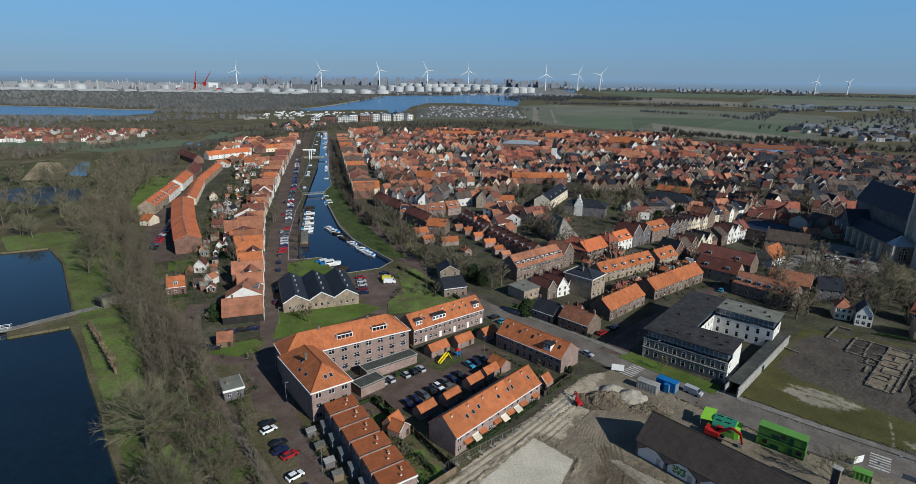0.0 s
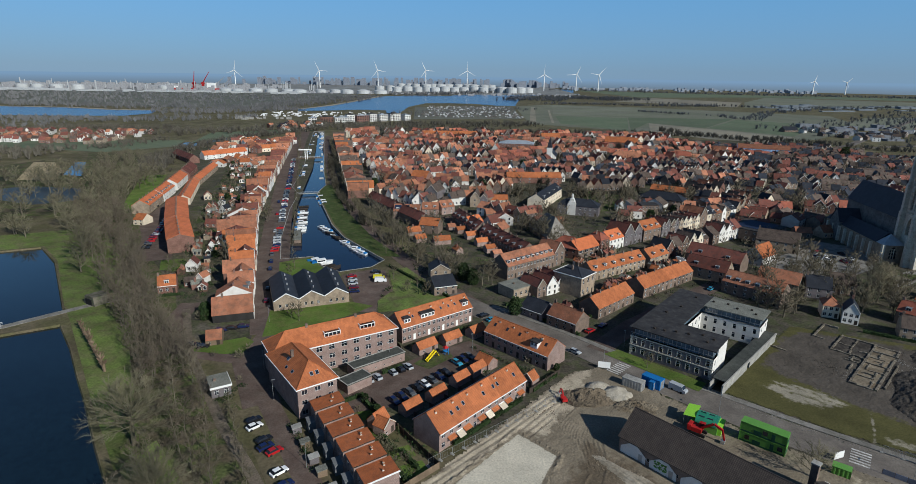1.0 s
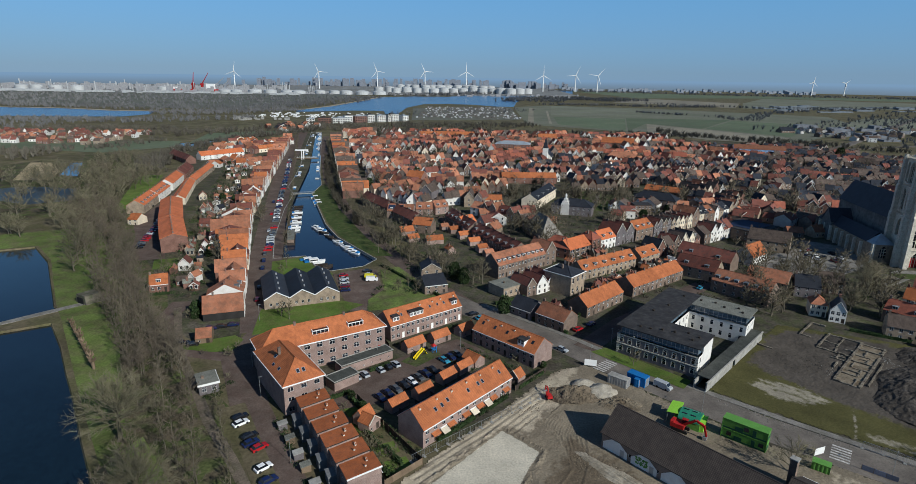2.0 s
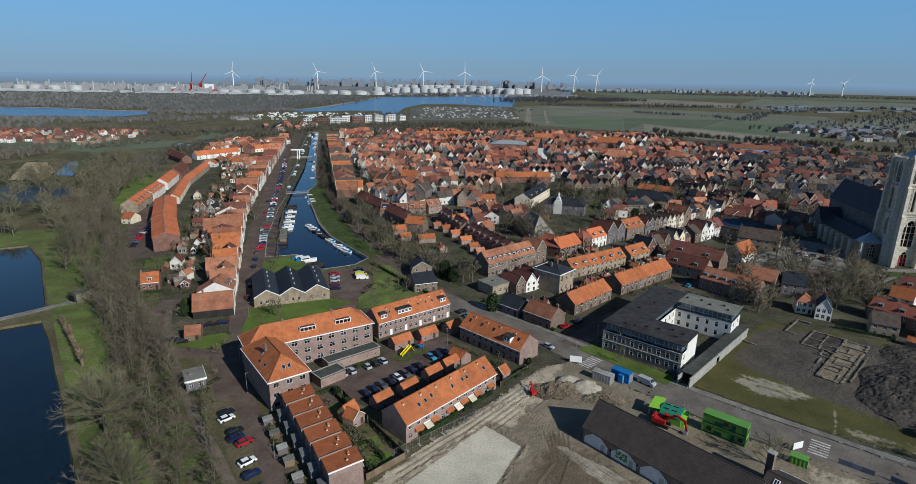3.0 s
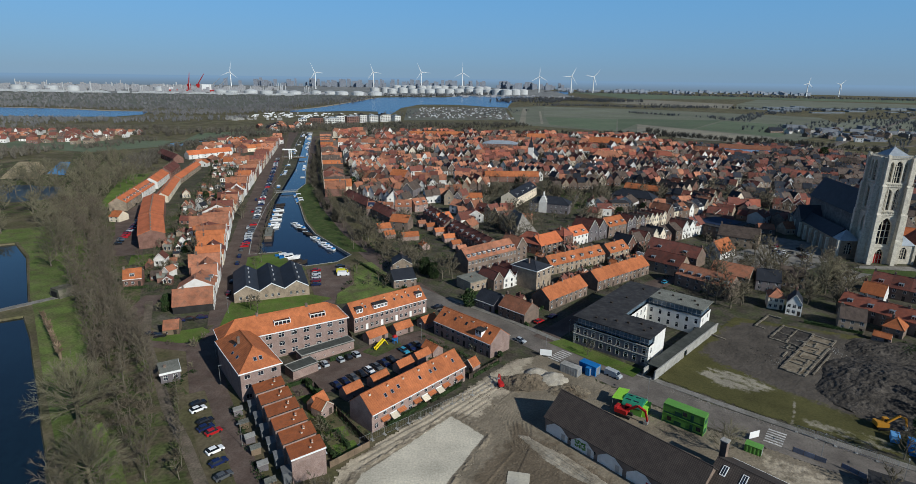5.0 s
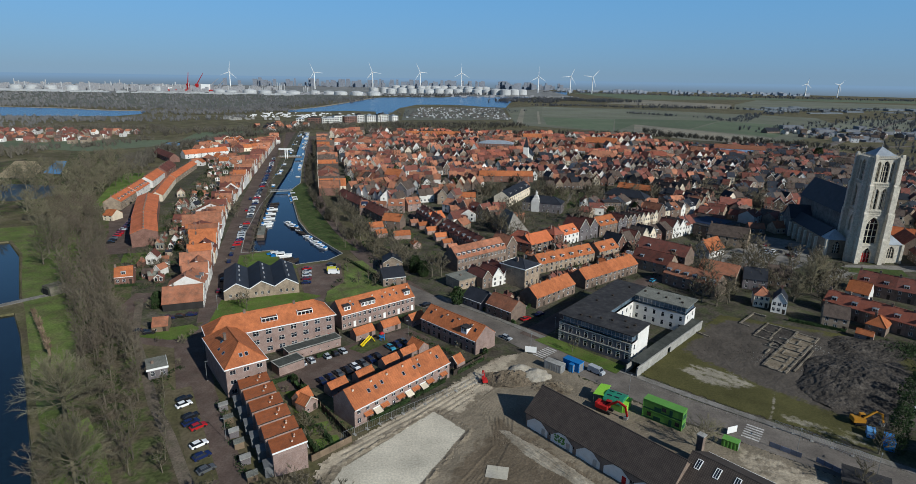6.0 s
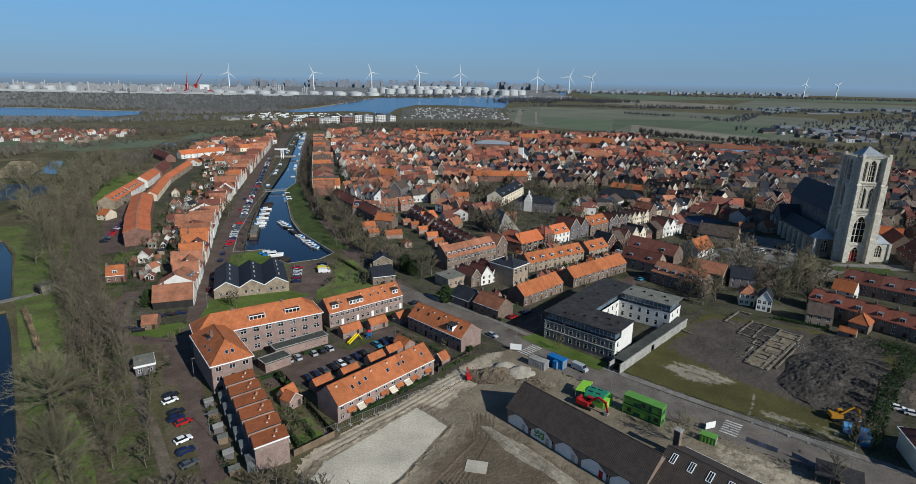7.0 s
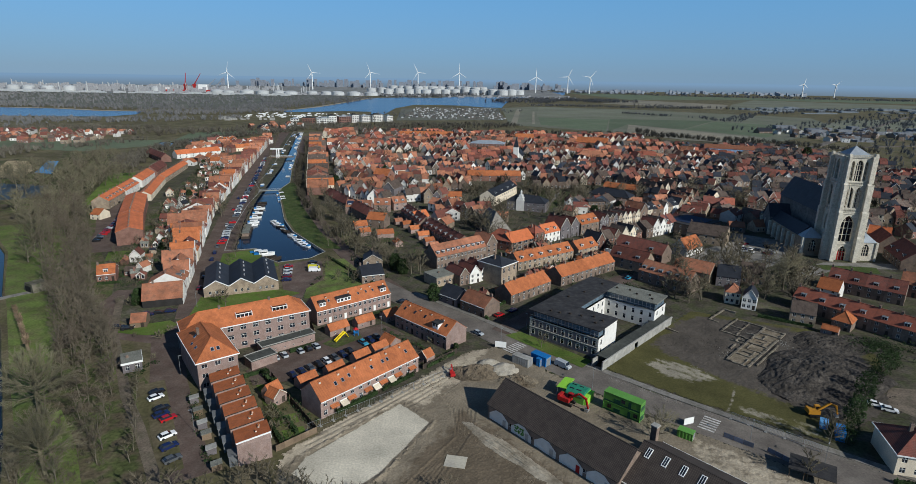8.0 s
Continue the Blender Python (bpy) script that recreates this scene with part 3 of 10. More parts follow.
def rough(x, y, s):
    return noise.noise(Vector((x * s, y * s, s * 7)))


def share(poly, x, y, soft):
    """How far (x, y) lies inside a ring: 0.5 on its edge, 1 well inside, 0 well outside."""
    d = off_line(([*poly, poly[0]],), x, y)
    return max(0.0, min(1.0, 0.5 + (d if inside(poly, x, y) else -d) / soft))


def relief(name, x0, y0, x1, y1, cell, within, soil, height, material, label):
    """Uneven ground of square cells, each corner with its shares of the soils."""
    g, ids, mix = Geo(), {}, []

    def at(i, j):
        if (i, j) not in ids:
            ids[i, j] = len(g.v)
            x, y = x0 + i * cell, y0 + j * cell
            mix.append(soil(x, y))
            g.v.append((x, y, height(x, y)))
        return ids[i, j]

    for j in range(int((y1 - y0) / cell)):
        for i in range(int((x1 - x0) / cell)):
            x, y = x0 + (i + 0.5) * cell, y0 + (j + 0.5) * cell
            if inside(within, x + 0.9 * rough(x, y, 0.6) + 0.5 * rough(x, y, 1.7), y + 0.9 * rough(y, x, 0.6) + 0.5 * rough(y, x, 1.7)):
                g.f.append((at(i, j), at(i + 1, j), at(i + 1, j + 1), at(i, j + 1)))
                g.i.append(0)
    me = setting(name, g, material, label, "ground").data
    for k in range(len(mix[0])):
        me.attributes.new(f"soil_{k}", "FLOAT", "POINT").data.foreach_set("value", [m[k] for m in mix])


def site_soil(x, y):
    wave = 0.22 * rough(x, y, 0.25) + 0.16 * rough(x, y, 0.9)
    sand = max(share(TRACK, x, y, 5.0), 0.78 * share(YARD, x, y, 2.5))
    return min(0.85, 0.14 + 0.55 * sand + wave), 0.10 + 0.6 * share(CHURNED, x, y, 5.0) + wave, share(SLAB, x, y, 1.2) * 0.95 - 0.1 + 0.12 * rough(x, y, 0.3)


def site_height(x, y):
    if inside(SLAB, x, y):
        return 0.15 + 0.012 * rough(x, y, 0.8)
    z = 0.17 + 0.09 * rough(x, y, 0.22) + 0.08 * rough(x, y, 0.7) + 0.06 * rough(x, y, 1.9)
    d = off_line(RUTS, x, y)
    z += -0.08 * math.exp(-(d / 0.35) ** 2) + 0.07 * math.exp(-((d - 0.65) / 0.25) ** 2)
    e = off_line(([*SLAB, SLAB[0]],), x, y)
    z += 0.4 * math.exp(-((e - 1.0) / 0.6) ** 2) * max(0.0, 0.5 + rough(x, y, 0.5) + 0.7 * rough(x, y, 1.6))
    return max(0.04, z)


relief("site_ground", -10, 60, 124, 153, 0.45, SITE, site_soil, site_height, SITESOIL, "rutted sandy earth of the building site round a pale slab")


def dig_soil(x, y):
    wave = 0.2 * rough(x, y, 0.2) + 0.15 * rough(x, y, 0.8)
    streak = 0.25 * rough(x + y, (x - y) * 0.22, 0.5)
    pale = max(share(PALE, x, y, 5.0) * 0.62, share(DRY, x, y, 4.0) * 0.5, 0.62 * max(0.0, 1 - off_line((TROD,), x, y) / 1.2))
    return 0.02 + 0.85 * share(BARE, x, y, 6.0) + wave, pale + streak * (pale > 0.05) + 0.08 * rough(x, y, 0.9)


def dig_height(x, y):
    k = 1.0 if inside(BARE, x, y) else 0.35
    return max(0.05, 0.14 + k * (0.16 * rough(x, y, 0.18) + 0.12 * rough(x, y, 0.6) + 0.07 * rough(x, y, 1.6)))


relief("excavation_ground", 76, 98, 172, 186, 0.6, DIG, dig_soil, dig_height, DIGSOIL, "worn grass and dark bare earth of the excavation field")
sheet("reed_bank", [(-347.4, 434.9), (-400.9, 526), (-381.8, 527.2), (-340.9, 479.8), (-319.2, 437.2)], 0.16, mat("reeds", (0.33, 0.265, 0.16), 0.95, coarse=0.3, fine=0.3, big=0.1, small=0.8, bump=0.2), "pale dry reeds beside the marsh water", "ground")
sheet("corner_car_park", [(150, 122), (158, 131), (176, 128), (182, 112), (160, 106)], 0.06, PATHEARTH, "sandy car park behind the corner house", "car park")
# distance
sheet("allotments", [(-95, 1130), (-130, 1570), (140, 1660), (125, 1180)], 0.25, FIELD[3], "allotment gardens in the distance", "ground")
sheet("west_polder", [(-3600, 1560), (-1040, 1450), (-700, 1400), (-480, 1500), (-400, 2400), (-520, 2520), (-3600, 2430)], 0.2, FIELD[3], "grey-green land beyond the lake", "ground")
sheet("grass_polder", [(125, 1060), (150, 1680), (260, 1800), (560, 1700), (900, 1420), (760, 1080), (520, 840), (430, 780), (300, 920)], 0.2, FIELD[2], "dull winter grassland round the fields", "field")
strip("mown_strip", [(135, 1087), (167, 1370), (200, 1650)], 12, 0.3, FIELD[1], "pale mown strip", "field")
strip("mown_strip", [(173, 1088), (199, 1305), (226, 1524)], 5, 0.3, FIELD[1], "narrow pale track across the grass", "field")
sheet("pale_field", [(274, 1787), (514, 1654), (421, 1337), (204, 1291)], 0.35, FIELD[2], "pale yellow-green field", "field")
sheet("green_field", [(207, 1282), (357, 1248), (274, 937), (185, 1076)], 0.35, FIELD[0], "flat green winter field", "field")
sheet("green_field", [(364, 1268), (590, 1259), (430, 1017), (363, 1122), (280, 945)], 0.4, FIELD[0], "flat green winter field beside a hedge", "field")
sheet("tan_field", [(360, 1107), (425, 1004), (505, 868), (433, 788), (363, 824), (304, 921)], 0.45, FIELD[1], "tan ploughed field", "field")
sheet("olive_field", [(588, 1242), (695, 1124), (515, 887), (436, 1017)], 0.4, FIELD[0], "olive-green winter field", "field")
sheet("stubble_field", [(545, 2123), (850, 1805), (1043, 2185), (807, 2562)], 0.35, FIELD[1], "pale stubble field", "field")
sheet("far_field", [(870, 1800), (950, 1740), (1300, 1840), (2200, 2150), (1440, 2799), (1060, 2200)], 0.35, FIELD[2], "far pale farmland", "field")
sheet("far_green", [(780, 2600), (1440, 2830), (3000, 2300), (3600, 2650), (1400, 3300), (700, 3850)], 0.35, FIELD[0], "far green farmland", "field")
sheet("east_field", [(720, 1110), (960, 1380), (1500, 1460), (2600, 1500), (1900, 1120), (900, 930)], 0.3, FIELD[2], "dull green polder east of the town", "field")
strip("motorway", [(428, 687), (524, 771), (860, 1138), (1193, 1501), (2000, 2200)], 11, 0.5, TARMAC, "straight road through the fields", "road")
strip("field_road", [(465, 714), (545, 752), (645, 786), (900, 860)], 8, 0.5, TARMAC, "country road east of the town", "road")

# ---- houses ----
WINDOWS = {}


def window_mesh(w, h, bars, near):
    """A white sash with its pane: two meshes, or one with both surfaces where it is far off."""
    key = (round(w, 2), round(h, 2), bars, near)
    if key not in WINDOWS:
        f, t = Geo(), 0.05 if near else 0.075
        xs = [0, t, *(v for b in range(bars) for v in (w * (b + 1) / (bars + 1) - t / 2, w * (b + 1) / (bars + 1) + t / 2)), w - t, w]
        zs = [0, t, *((h * 0.64, h * 0.64 + 0.07) if h > 1.3 and near else ()), h - t, h]
        nx, nz = len(xs), len(zs)
        vs = [(x, 0.0, z) for z in zs for x in xs] + [(0, 0.07, 0), (w, 0.07, 0), (w, 0.07, h), (0, 0.07, h)]
        bars_f, glass_f = [], []
        for r in range(nz - 1):
            for c in range(nx - 1):
                (glass_f if r % 2 and c % 2 else bars_f).append((r * nx + c, r * nx + c + 1, (r + 1) * nx + c + 1, (r + 1) * nx + c))
        k, q = nx * nz, (nz - 1) * nx
        bars_f += [(k, k + 1, nx - 1, 0), (k + 1, k + 2, q + nx - 1, nx - 1), (k + 2, k + 3, q, q + nx - 1), (k + 3, k, 0, q)]
        if near:
            f.add(vs, bars_f)
            WINDOWS[key] = (f.mesh("window", WHITE), Geo().box(t * 0.5, 0.03, t * 0.5, w - t * 0.5, 0.05, h - t * 0.5).mesh("pane", PANE))
        else:
            f.add(vs, bars_f)
            f.f, f.i = f.f + glass_f, f.i + [1] * len(glass_f)
            WINDOWS[key] = (f.mesh("window", WHITE, PANE), None)
    return WINDOWS[key]


def put_window(root, m, w, h, bars=1, near=True):
    f, g = window_mesh(w, h, bars, near)
    ob = part("window", f, None, root, at=m)
    if g:
        part("pane", g, None, ob)
    return ob


def wall_face(g, length, z0, z1, holes, m, mi=0, depth=0.14):
    """An upright wall from (0, 0) along x, looking to -y, with openings (x0, x1, z0, z1) that have reveals."""
    keep, g.m = g.m, g.m @ m
    xs = sorted({0, length, *(v for o in holes for v in o[:2])})
    zs = sorted({z0, z1, *(v for o in holes for v in o[2:])})
    for a, b in zip(xs, xs[1:]):
        for c, d in zip(zs, zs[1:]):
            if not any(o[0] <= a and b <= o[1] and o[2] <= c and d <= o[3] for o in holes):
                g.add([(a, 0, c), (b, 0, c), (b, 0, d), (a, 0, d)], [(0, 1, 2, 3)], mi)
    for a, b, c, d in holes:
        g.add([(a, 0, c), (b, 0, c), (b, 0, d), (a, 0, d), (a, depth, c), (b, depth, c), (b, depth, d), (a, depth, d)],
              [(0, 4, 5, 1), (1, 5, 6, 2), (2, 6, 7, 3), (3, 7, 4, 0)], mi)
    g.m = keep


def roof_geo(kind, w, d, eave, ridge, over, side, t=0.16):
    """Gable with its ridge along x, gable to the front, hip, single pitch or flat."""
    g = Geo()
    k = (ridge - eave) / (d / 2)
    if kind == "gable":
        z0, c = eave - over * k, d / 2
        g.extrude([(-over, z0), (-over, z0 + t), (c - 0.15, ridge + t - 0.15 * k), (c - 0.13, ridge + t + 0.06), (c + 0.13, ridge + t + 0.06), (c + 0.15, ridge + t - 0.15 * k), (d + over, z0 + t), (d + over, z0), (c, ridge)], -side, w + side)
    elif kind == "front":
        k = (ridge - eave) / (w / 2)
        z0, c = eave - side * k, w / 2
        g.m = pose(0, 0, 0, 0, 0, 90) @ Matrix.Diagonal((1, -1, 1, 1))
        g.extrude([(-side, z0), (-side, z0 + t), (c - 0.15, ridge + t - 0.15 * k), (c - 0.13, ridge + t + 0.06), (c + 0.13, ridge + t + 0.06), (c + 0.15, ridge + t - 0.15 * k), (w + side, z0 + t), (w + side, z0), (c, ridge)], -over, d + over)
        g.m = Matrix()
    elif kind == "hip":
        o, r = over, min(d, w) / 2 * 0.98
        a, b, c, e = (-o, -o, eave), (w + o, -o, eave), (w + o, d + o, eave), (-o, d + o, eave)
        if w >= d:
            p, q = (r, d / 2, ridge), (w - r, d / 2, ridge)
            faces = [(0, 1, 5, 4), (1, 2, 5), (2, 3, 4, 5), (3, 0, 4), (3, 2, 1, 0)]
        else:
            p, q = (w / 2, r, ridge), (w / 2, d - r, ridge)
            faces = [(0, 1, 4), (1, 2, 5, 4), (2, 3, 5), (3, 0, 4, 5), (3, 2, 1, 0)]
        g.add([a, b, c, e, p, q], faces)
        g.tube(Vector(p) + Vector((0, 0, 0.05)), Vector(q) + Vector((0, 0, 0.05)), 0.16, 0.16, 5)
        for s, e2 in ((a, p), (b, p if w < d else q), (c, q), (e, q if w < d else p)):
            g.tube(Vector(s) + Vector((0, 0, 0.03)), Vector(e2) + Vector((0, 0, 0.05)), 0.12, 0.12, 4)
    elif kind == "mono":
        k = (ridge - eave) / d
        g.slab((-side, -over, eave - over * k), (w + side, -over, eave - over * k), (w + side, d + over, ridge + over * k), (-side, d + over, ridge + over * k), -t)
    else:
        g.box(-over, -over, eave, w + over, d + over, eave + 0.3)
    return g


def house(name, label, m, w, d, eave, ridge, wall, roof, kind="gable", floors=2, bays=2, near=True, door=DARKWOOD, over=0.25, side=0.0, chimney=1,
          dormers=0, win=(1.1, 1.35), back=True, skylights=0, group="", gutter=True, ends=True, category="house", sidewin=0, verge=False):
    """A house whose front stands on the local x axis and looks to -y, with walls, roof, windows, door, chimney, dormers and rooflights as parts."""
    root = thing(name, label, category, group, m)
    g, st = Geo(), eave / floors
    ww, wh = min(win[0], w / bays * 0.72), min(win[1], st * 0.62)

    def holes(is_back):
        out = []
        for fl in range(floors):
            for b in range(bays):
                cx = w * (b + 0.5) / bays
                z = fl * st + st * 0.30
                if fl == 0 and b == (0 if is_back else bays - 1) and door:
                    out.append((cx - 0.5, cx + 0.5, 0.1, min(2.25, st - 0.3)))
                else:
                    out.append((cx - ww / 2, cx + ww / 2, z, z + wh))
        return out

    turn = pose(w, d, 0, 0, 0, 180)
    hs = [(pose(0, 0, 0), holes(False))] + [(turn, holes(True) if back else [])]
    for mm, ho in hs:
        wall_face(g, w, -0.2, eave, ho, mm)
    if kind == "gable":
        g.add([(0, 0, -0.2), (0, d, -0.2), (0, d, eave), (0, d / 2, ridge), (0, 0, eave)], [(4, 3, 2, 1, 0)])
        g.add([(w, 0, -0.2), (w, d, -0.2), (w, d, eave), (w, d / 2, ridge), (w, 0, eave)], [(0, 1, 2, 3, 4)])
    elif kind == "mono":
        g.add([(0, 0, -0.2), (0, d, -0.2), (0, d, ridge), (0, 0, eave)], [(3, 2, 1, 0)])
        g.add([(w, 0, -0.2), (w, d, -0.2), (w, d, ridge), (w, 0, eave)], [(0, 1, 2, 3)])
        g.add([(w, d, eave), (0, d, eave), (0, d, ridge), (w, d, ridge)], [(0, 1, 2, 3)])
    else:
        g.add([(0, 0, -0.2), (0, d, -0.2), (0, d, eave), (0, 0, eave)], [(3, 2, 1, 0)])
        g.add([(w, 0, -0.2), (w, d, -0.2), (w, d, eave), (w, 0, eave)], [(0, 1, 2, 3)])
        if kind == "front":
            g.add([(0, 0, eave), (w, 0, eave), (w / 2, 0, ridge)], [(0, 1, 2)])
            g.add([(0, d, eave), (w, d, eave), (w / 2, d, ridge)], [(2, 1, 0)])
    part("wall", g, wall, root)
    part("roof", roof_geo(kind, w, d, eave, ridge, over, side), roof, root)
    for mm, ho in hs:
        for a, b, z0, z1 in ho:
            if b - a == 1.0 and z0 == 0.1:
                part("door", Geo().box(0, 0, 0, b - a, 0.06, z1 - z0), door, root, at=mm @ pose(a, 0.09, z0))
            else:
                put_window(root, mm @ pose(a, 0.07, z0), b - a, z1 - z0, 1 if b - a > 0.8 else 0, near)
    if gutter and kind in ("gable", "mono") and near:
        z = eave - over * (ridge - eave) / (d / 2)
        part("gutter", Geo().box(-side, -over - 0.13, z - 0.06, w + side, -over, z + 0.14), WHITE, root, "white gutter board")
        if kind == "gable":
            part("gutter", Geo().box(-side, d + over, z - 0.06, w + side, d + over + 0.13, z + 0.14), WHITE, root, "white gutter board")
    if kind == "hip" and near:
        o, f = over + 0.06, Geo()
        for x0, y0, x1, y1 in ((-o, -o, w + o, -o + 0.15), (-o, d + o - 0.15, w + o, d + o), (-o, -o + 0.15, -o + 0.15, d + o - 0.15), (w + o - 0.15, -o + 0.15, w + o, d + o - 0.15)):
            f.box(x0, y0, eave - 0.12, x1, y1, eave + 0.16)
        part("gutter", f, WHITE, root, "white gutter all round")
    if kind == "front":
        # raised coping along the gable's slopes
        c = Geo()
        for x0, x1 in ((0, w / 2), (w, w / 2)):
            c.tube((x0, -over + 0.02, eave + 0.25), (x1, -over + 0.02, ridge + 0.32), 0.14, 0.14, 4)
        part("coping", c, WHITEWASH if wall is WHITEWASH else LIMESTONE, root, "pale coping stones")
    for c in range(chimney):
        if kind == "gable":
            cx, cy, top = (0.5 if c == 0 else w - 0.5), d / 2, ridge
        elif kind == "front":
            cx, cy, top = w / 2, d * (0.75 if c == 0 else 0.3), ridge
        else:
            cx, cy, top = w * (0.3 + 0.4 * c), d / 2, max(eave, ridge) - 0.3
        ch = Geo().box(cx - 0.35, cy - 0.3, top - 0.8, cx + 0.35, cy + 0.3, top + 1.0)
        ch.box(cx - 0.42, cy - 0.37, top + 1.0, cx + 0.42, cy + 0.37, top + 1.12)
        ch.tube((cx - 0.15, cy, top + 1.1), (cx - 0.15, cy, top + 1.45), 0.11, 0.09, 6), ch.tube((cx + 0.15, cy, top + 1.1), (cx + 0.15, cy, top + 1.4), 0.11, 0.09, 6)
        part("chimney", ch, BRICK_BROWN if wall is not WHITEWASH else BRICK_RED, root)
    if kind == "gable":
        k = (ridge - eave) / (d / 2)
        for j in range(dormers):
            cx, y0 = w * (j + 0.5) / dormers, d * 0.10
            dw, dh = min(1.6, w * 0.45), 1.2
            zb = eave + y0 * k
            y1 = min(d / 2 - 0.2, y0 + (dh + 0.1) / k)
            box = Geo().box(cx - dw / 2, y0 + 0.08, zb - 0.1, cx + dw / 2, y1, zb + dh).box(cx - dw / 2 - 0.1, y0 - 0.1, zb + dh, cx + dw / 2 + 0.1, y1 + 0.15, zb + dh + 0.08)
            box.box(cx - dw / 2 - 0.04, y0, zb - 0.1, cx + dw / 2 + 0.04, y0 + 0.08, zb + dh, 1).box(cx - dw / 2 - 0.14, y0 - 0.16, zb + dh - 0.06, cx + dw / 2 + 0.14, y0 - 0.1, zb + dh + 0.14, 1)
            dm = part("dormer", box, (LEADDULL, WHITE), root, "white-fronted dormer")
            part("pane", Geo().box(cx - dw / 2 + 0.12, y0 - 0.03, zb + 0.2, cx - 0.05, y0 - 0.01, zb + dh - 0.15).box(cx + 0.05, y0 - 0.03, zb + 0.2, cx + dw / 2 - 0.12, y0 - 0.01, zb + dh - 0.15), PANE, dm)
        for j in range(skylights):
            cx, yy = w * (j + 0.5) / skylights, d * 0.27
            s = math.atan(k)
            sk = Geo(pose(cx, yy, eave + yy * k + 0.17, math.degrees(s))).box(-0.42, -0.6, 0, 0.42, 0.6, 0.07)
            ob = part("rooflight", sk, DARKWOOD, root)
            part("pane", Geo(pose(cx, yy, eave + yy * k + 0.17, math.degrees(s))).box(-0.34, -0.52, 0.07, 0.34, 0.52, 0.085), PANE, ob)
    if verge and kind == "gable":
        v = Geo()
        for xx in (-0.02 - side, w + side - 0.1):
            v.slab((xx, -over, eave - over * k + 0.05), (xx + 0.14, -over, eave - over * k + 0.05), (xx + 0.14, d / 2, ridge + 0.05), (xx, d / 2, ridge + 0.05), -0.2)
        part("verge", v, WHITE, root, "white verge board")
    return root


def far_walls(g, w, d, eave, ridge, kind):
    if kind == "front":
        vs = [(x, y, z) for y in (0, d) for x, z in ((0, -0.2), (w, -0.2), (w, eave), (w / 2, ridge), (0, eave))]
        return g.add(vs, [(0, 1, 2, 3, 4), (9, 8, 7, 6, 5), (1, 6, 7, 2), (0, 4, 9, 5)])
    vs = [(x, y, z) for x in (0, w) for y, z in ((0, -0.2), (d, -0.2), (d, eave), (d / 2, ridge), (0, eave))]
    return g.add(vs, [(4, 3, 2, 1, 0), (5, 6, 7, 8, 9), (0, 5, 9, 4), (1, 2, 7, 6)])


BULK_M = [WHITEWASH, CREAM, BRICK_RED, BRICK_BROWN, BRICK_TAN, TILE_OLD, TILE_ORANGE, TILE_RED, TILE_BROWN, SLATE, PANE, BRICK_PINK, BRICK_GREY, WOOD, GRAVELROOF, TILE_ROSE]
BULK = {"walls": Geo(), "roofs": Geo()}


def bulk_house(m, w, d, eave, ridge, wall, roof, kind):
    """A house of the far rows, joined with the others."""
    for key, geo, mt in (("walls", far_walls(Geo(), w, d, eave, ridge, kind), wall), ("roofs", roof_geo(kind, w, d, eave, ridge, 0.2, 0.15), roof)):
        BULK[key].m = m
        BULK[key].add(geo.v, geo.f, BULK_M.index(mt))
    g = BULK["walls"]
    g.m = m
    for j in range(4):
        x, z = w * (j % 2 + 0.5) / 2, 0.9 + (j // 2) * 2.4
        if z + 1.5 < eave + (0.8 if kind == "front" else 0):
            g.add([(x - 0.58, -0.03, z - 0.12), (x + 0.58, -0.03, z - 0.12), (x + 0.58, -0.03, z + 1.52), (x - 0.58, -0.03, z + 1.52)], [(0, 1, 2, 3)], 0)
            g.add([(x - 0.45, -0.05, z), (x + 0.45, -0.05, z), (x + 0.45, -0.05, z + 1.4), (x - 0.45, -0.05, z + 1.4)], [(0, 1, 2, 3)], 10)
    if kind == "front" and m.translation.x % 1 < 0.6:
        for xa in (-0.1, w + 0.1):
            g.add([(xa, -0.24, eave - 0.25), (xa, -0.24, eave + 0.2), (w / 2, -0.24, ridge + 0.32), (w / 2, -0.24, ridge - 0.12)], [(0, 1, 2, 3)], 0)
    g.box(w * 0.45, d * 0.55, ridge - 0.8, w * 0.45 + 0.8, d * 0.55 + 0.6, ridge + 1.1, 2)


def terrace(label, x0, y0, x1, y1, n, d, eave, ridge, wall, roof, step=0.0, name="terraced_house", **kw):
    """A row of n like houses along the line (x0, y0)-(x1, y1); fronts look to the right of that way."""
    m = facing(x0, y0, x1, y1)
    length = math.hypot(x1 - x0, y1 - y0)
    w = length / n
    kw.setdefault("group", "terrace " + label[:24])
    kw.setdefault("back", kw.get("near", True))
    if min(y0, y1) > 300:
        kw["bays"], kw["door"] = 1, None
    first = house(name, label, m, w, d, eave, ridge, wall, roof, **kw)
    out = [first]
    for j in range(1, n):
        out.append(copy_thing(first, m @ pose(j * w, j * step, 0)))
    return out


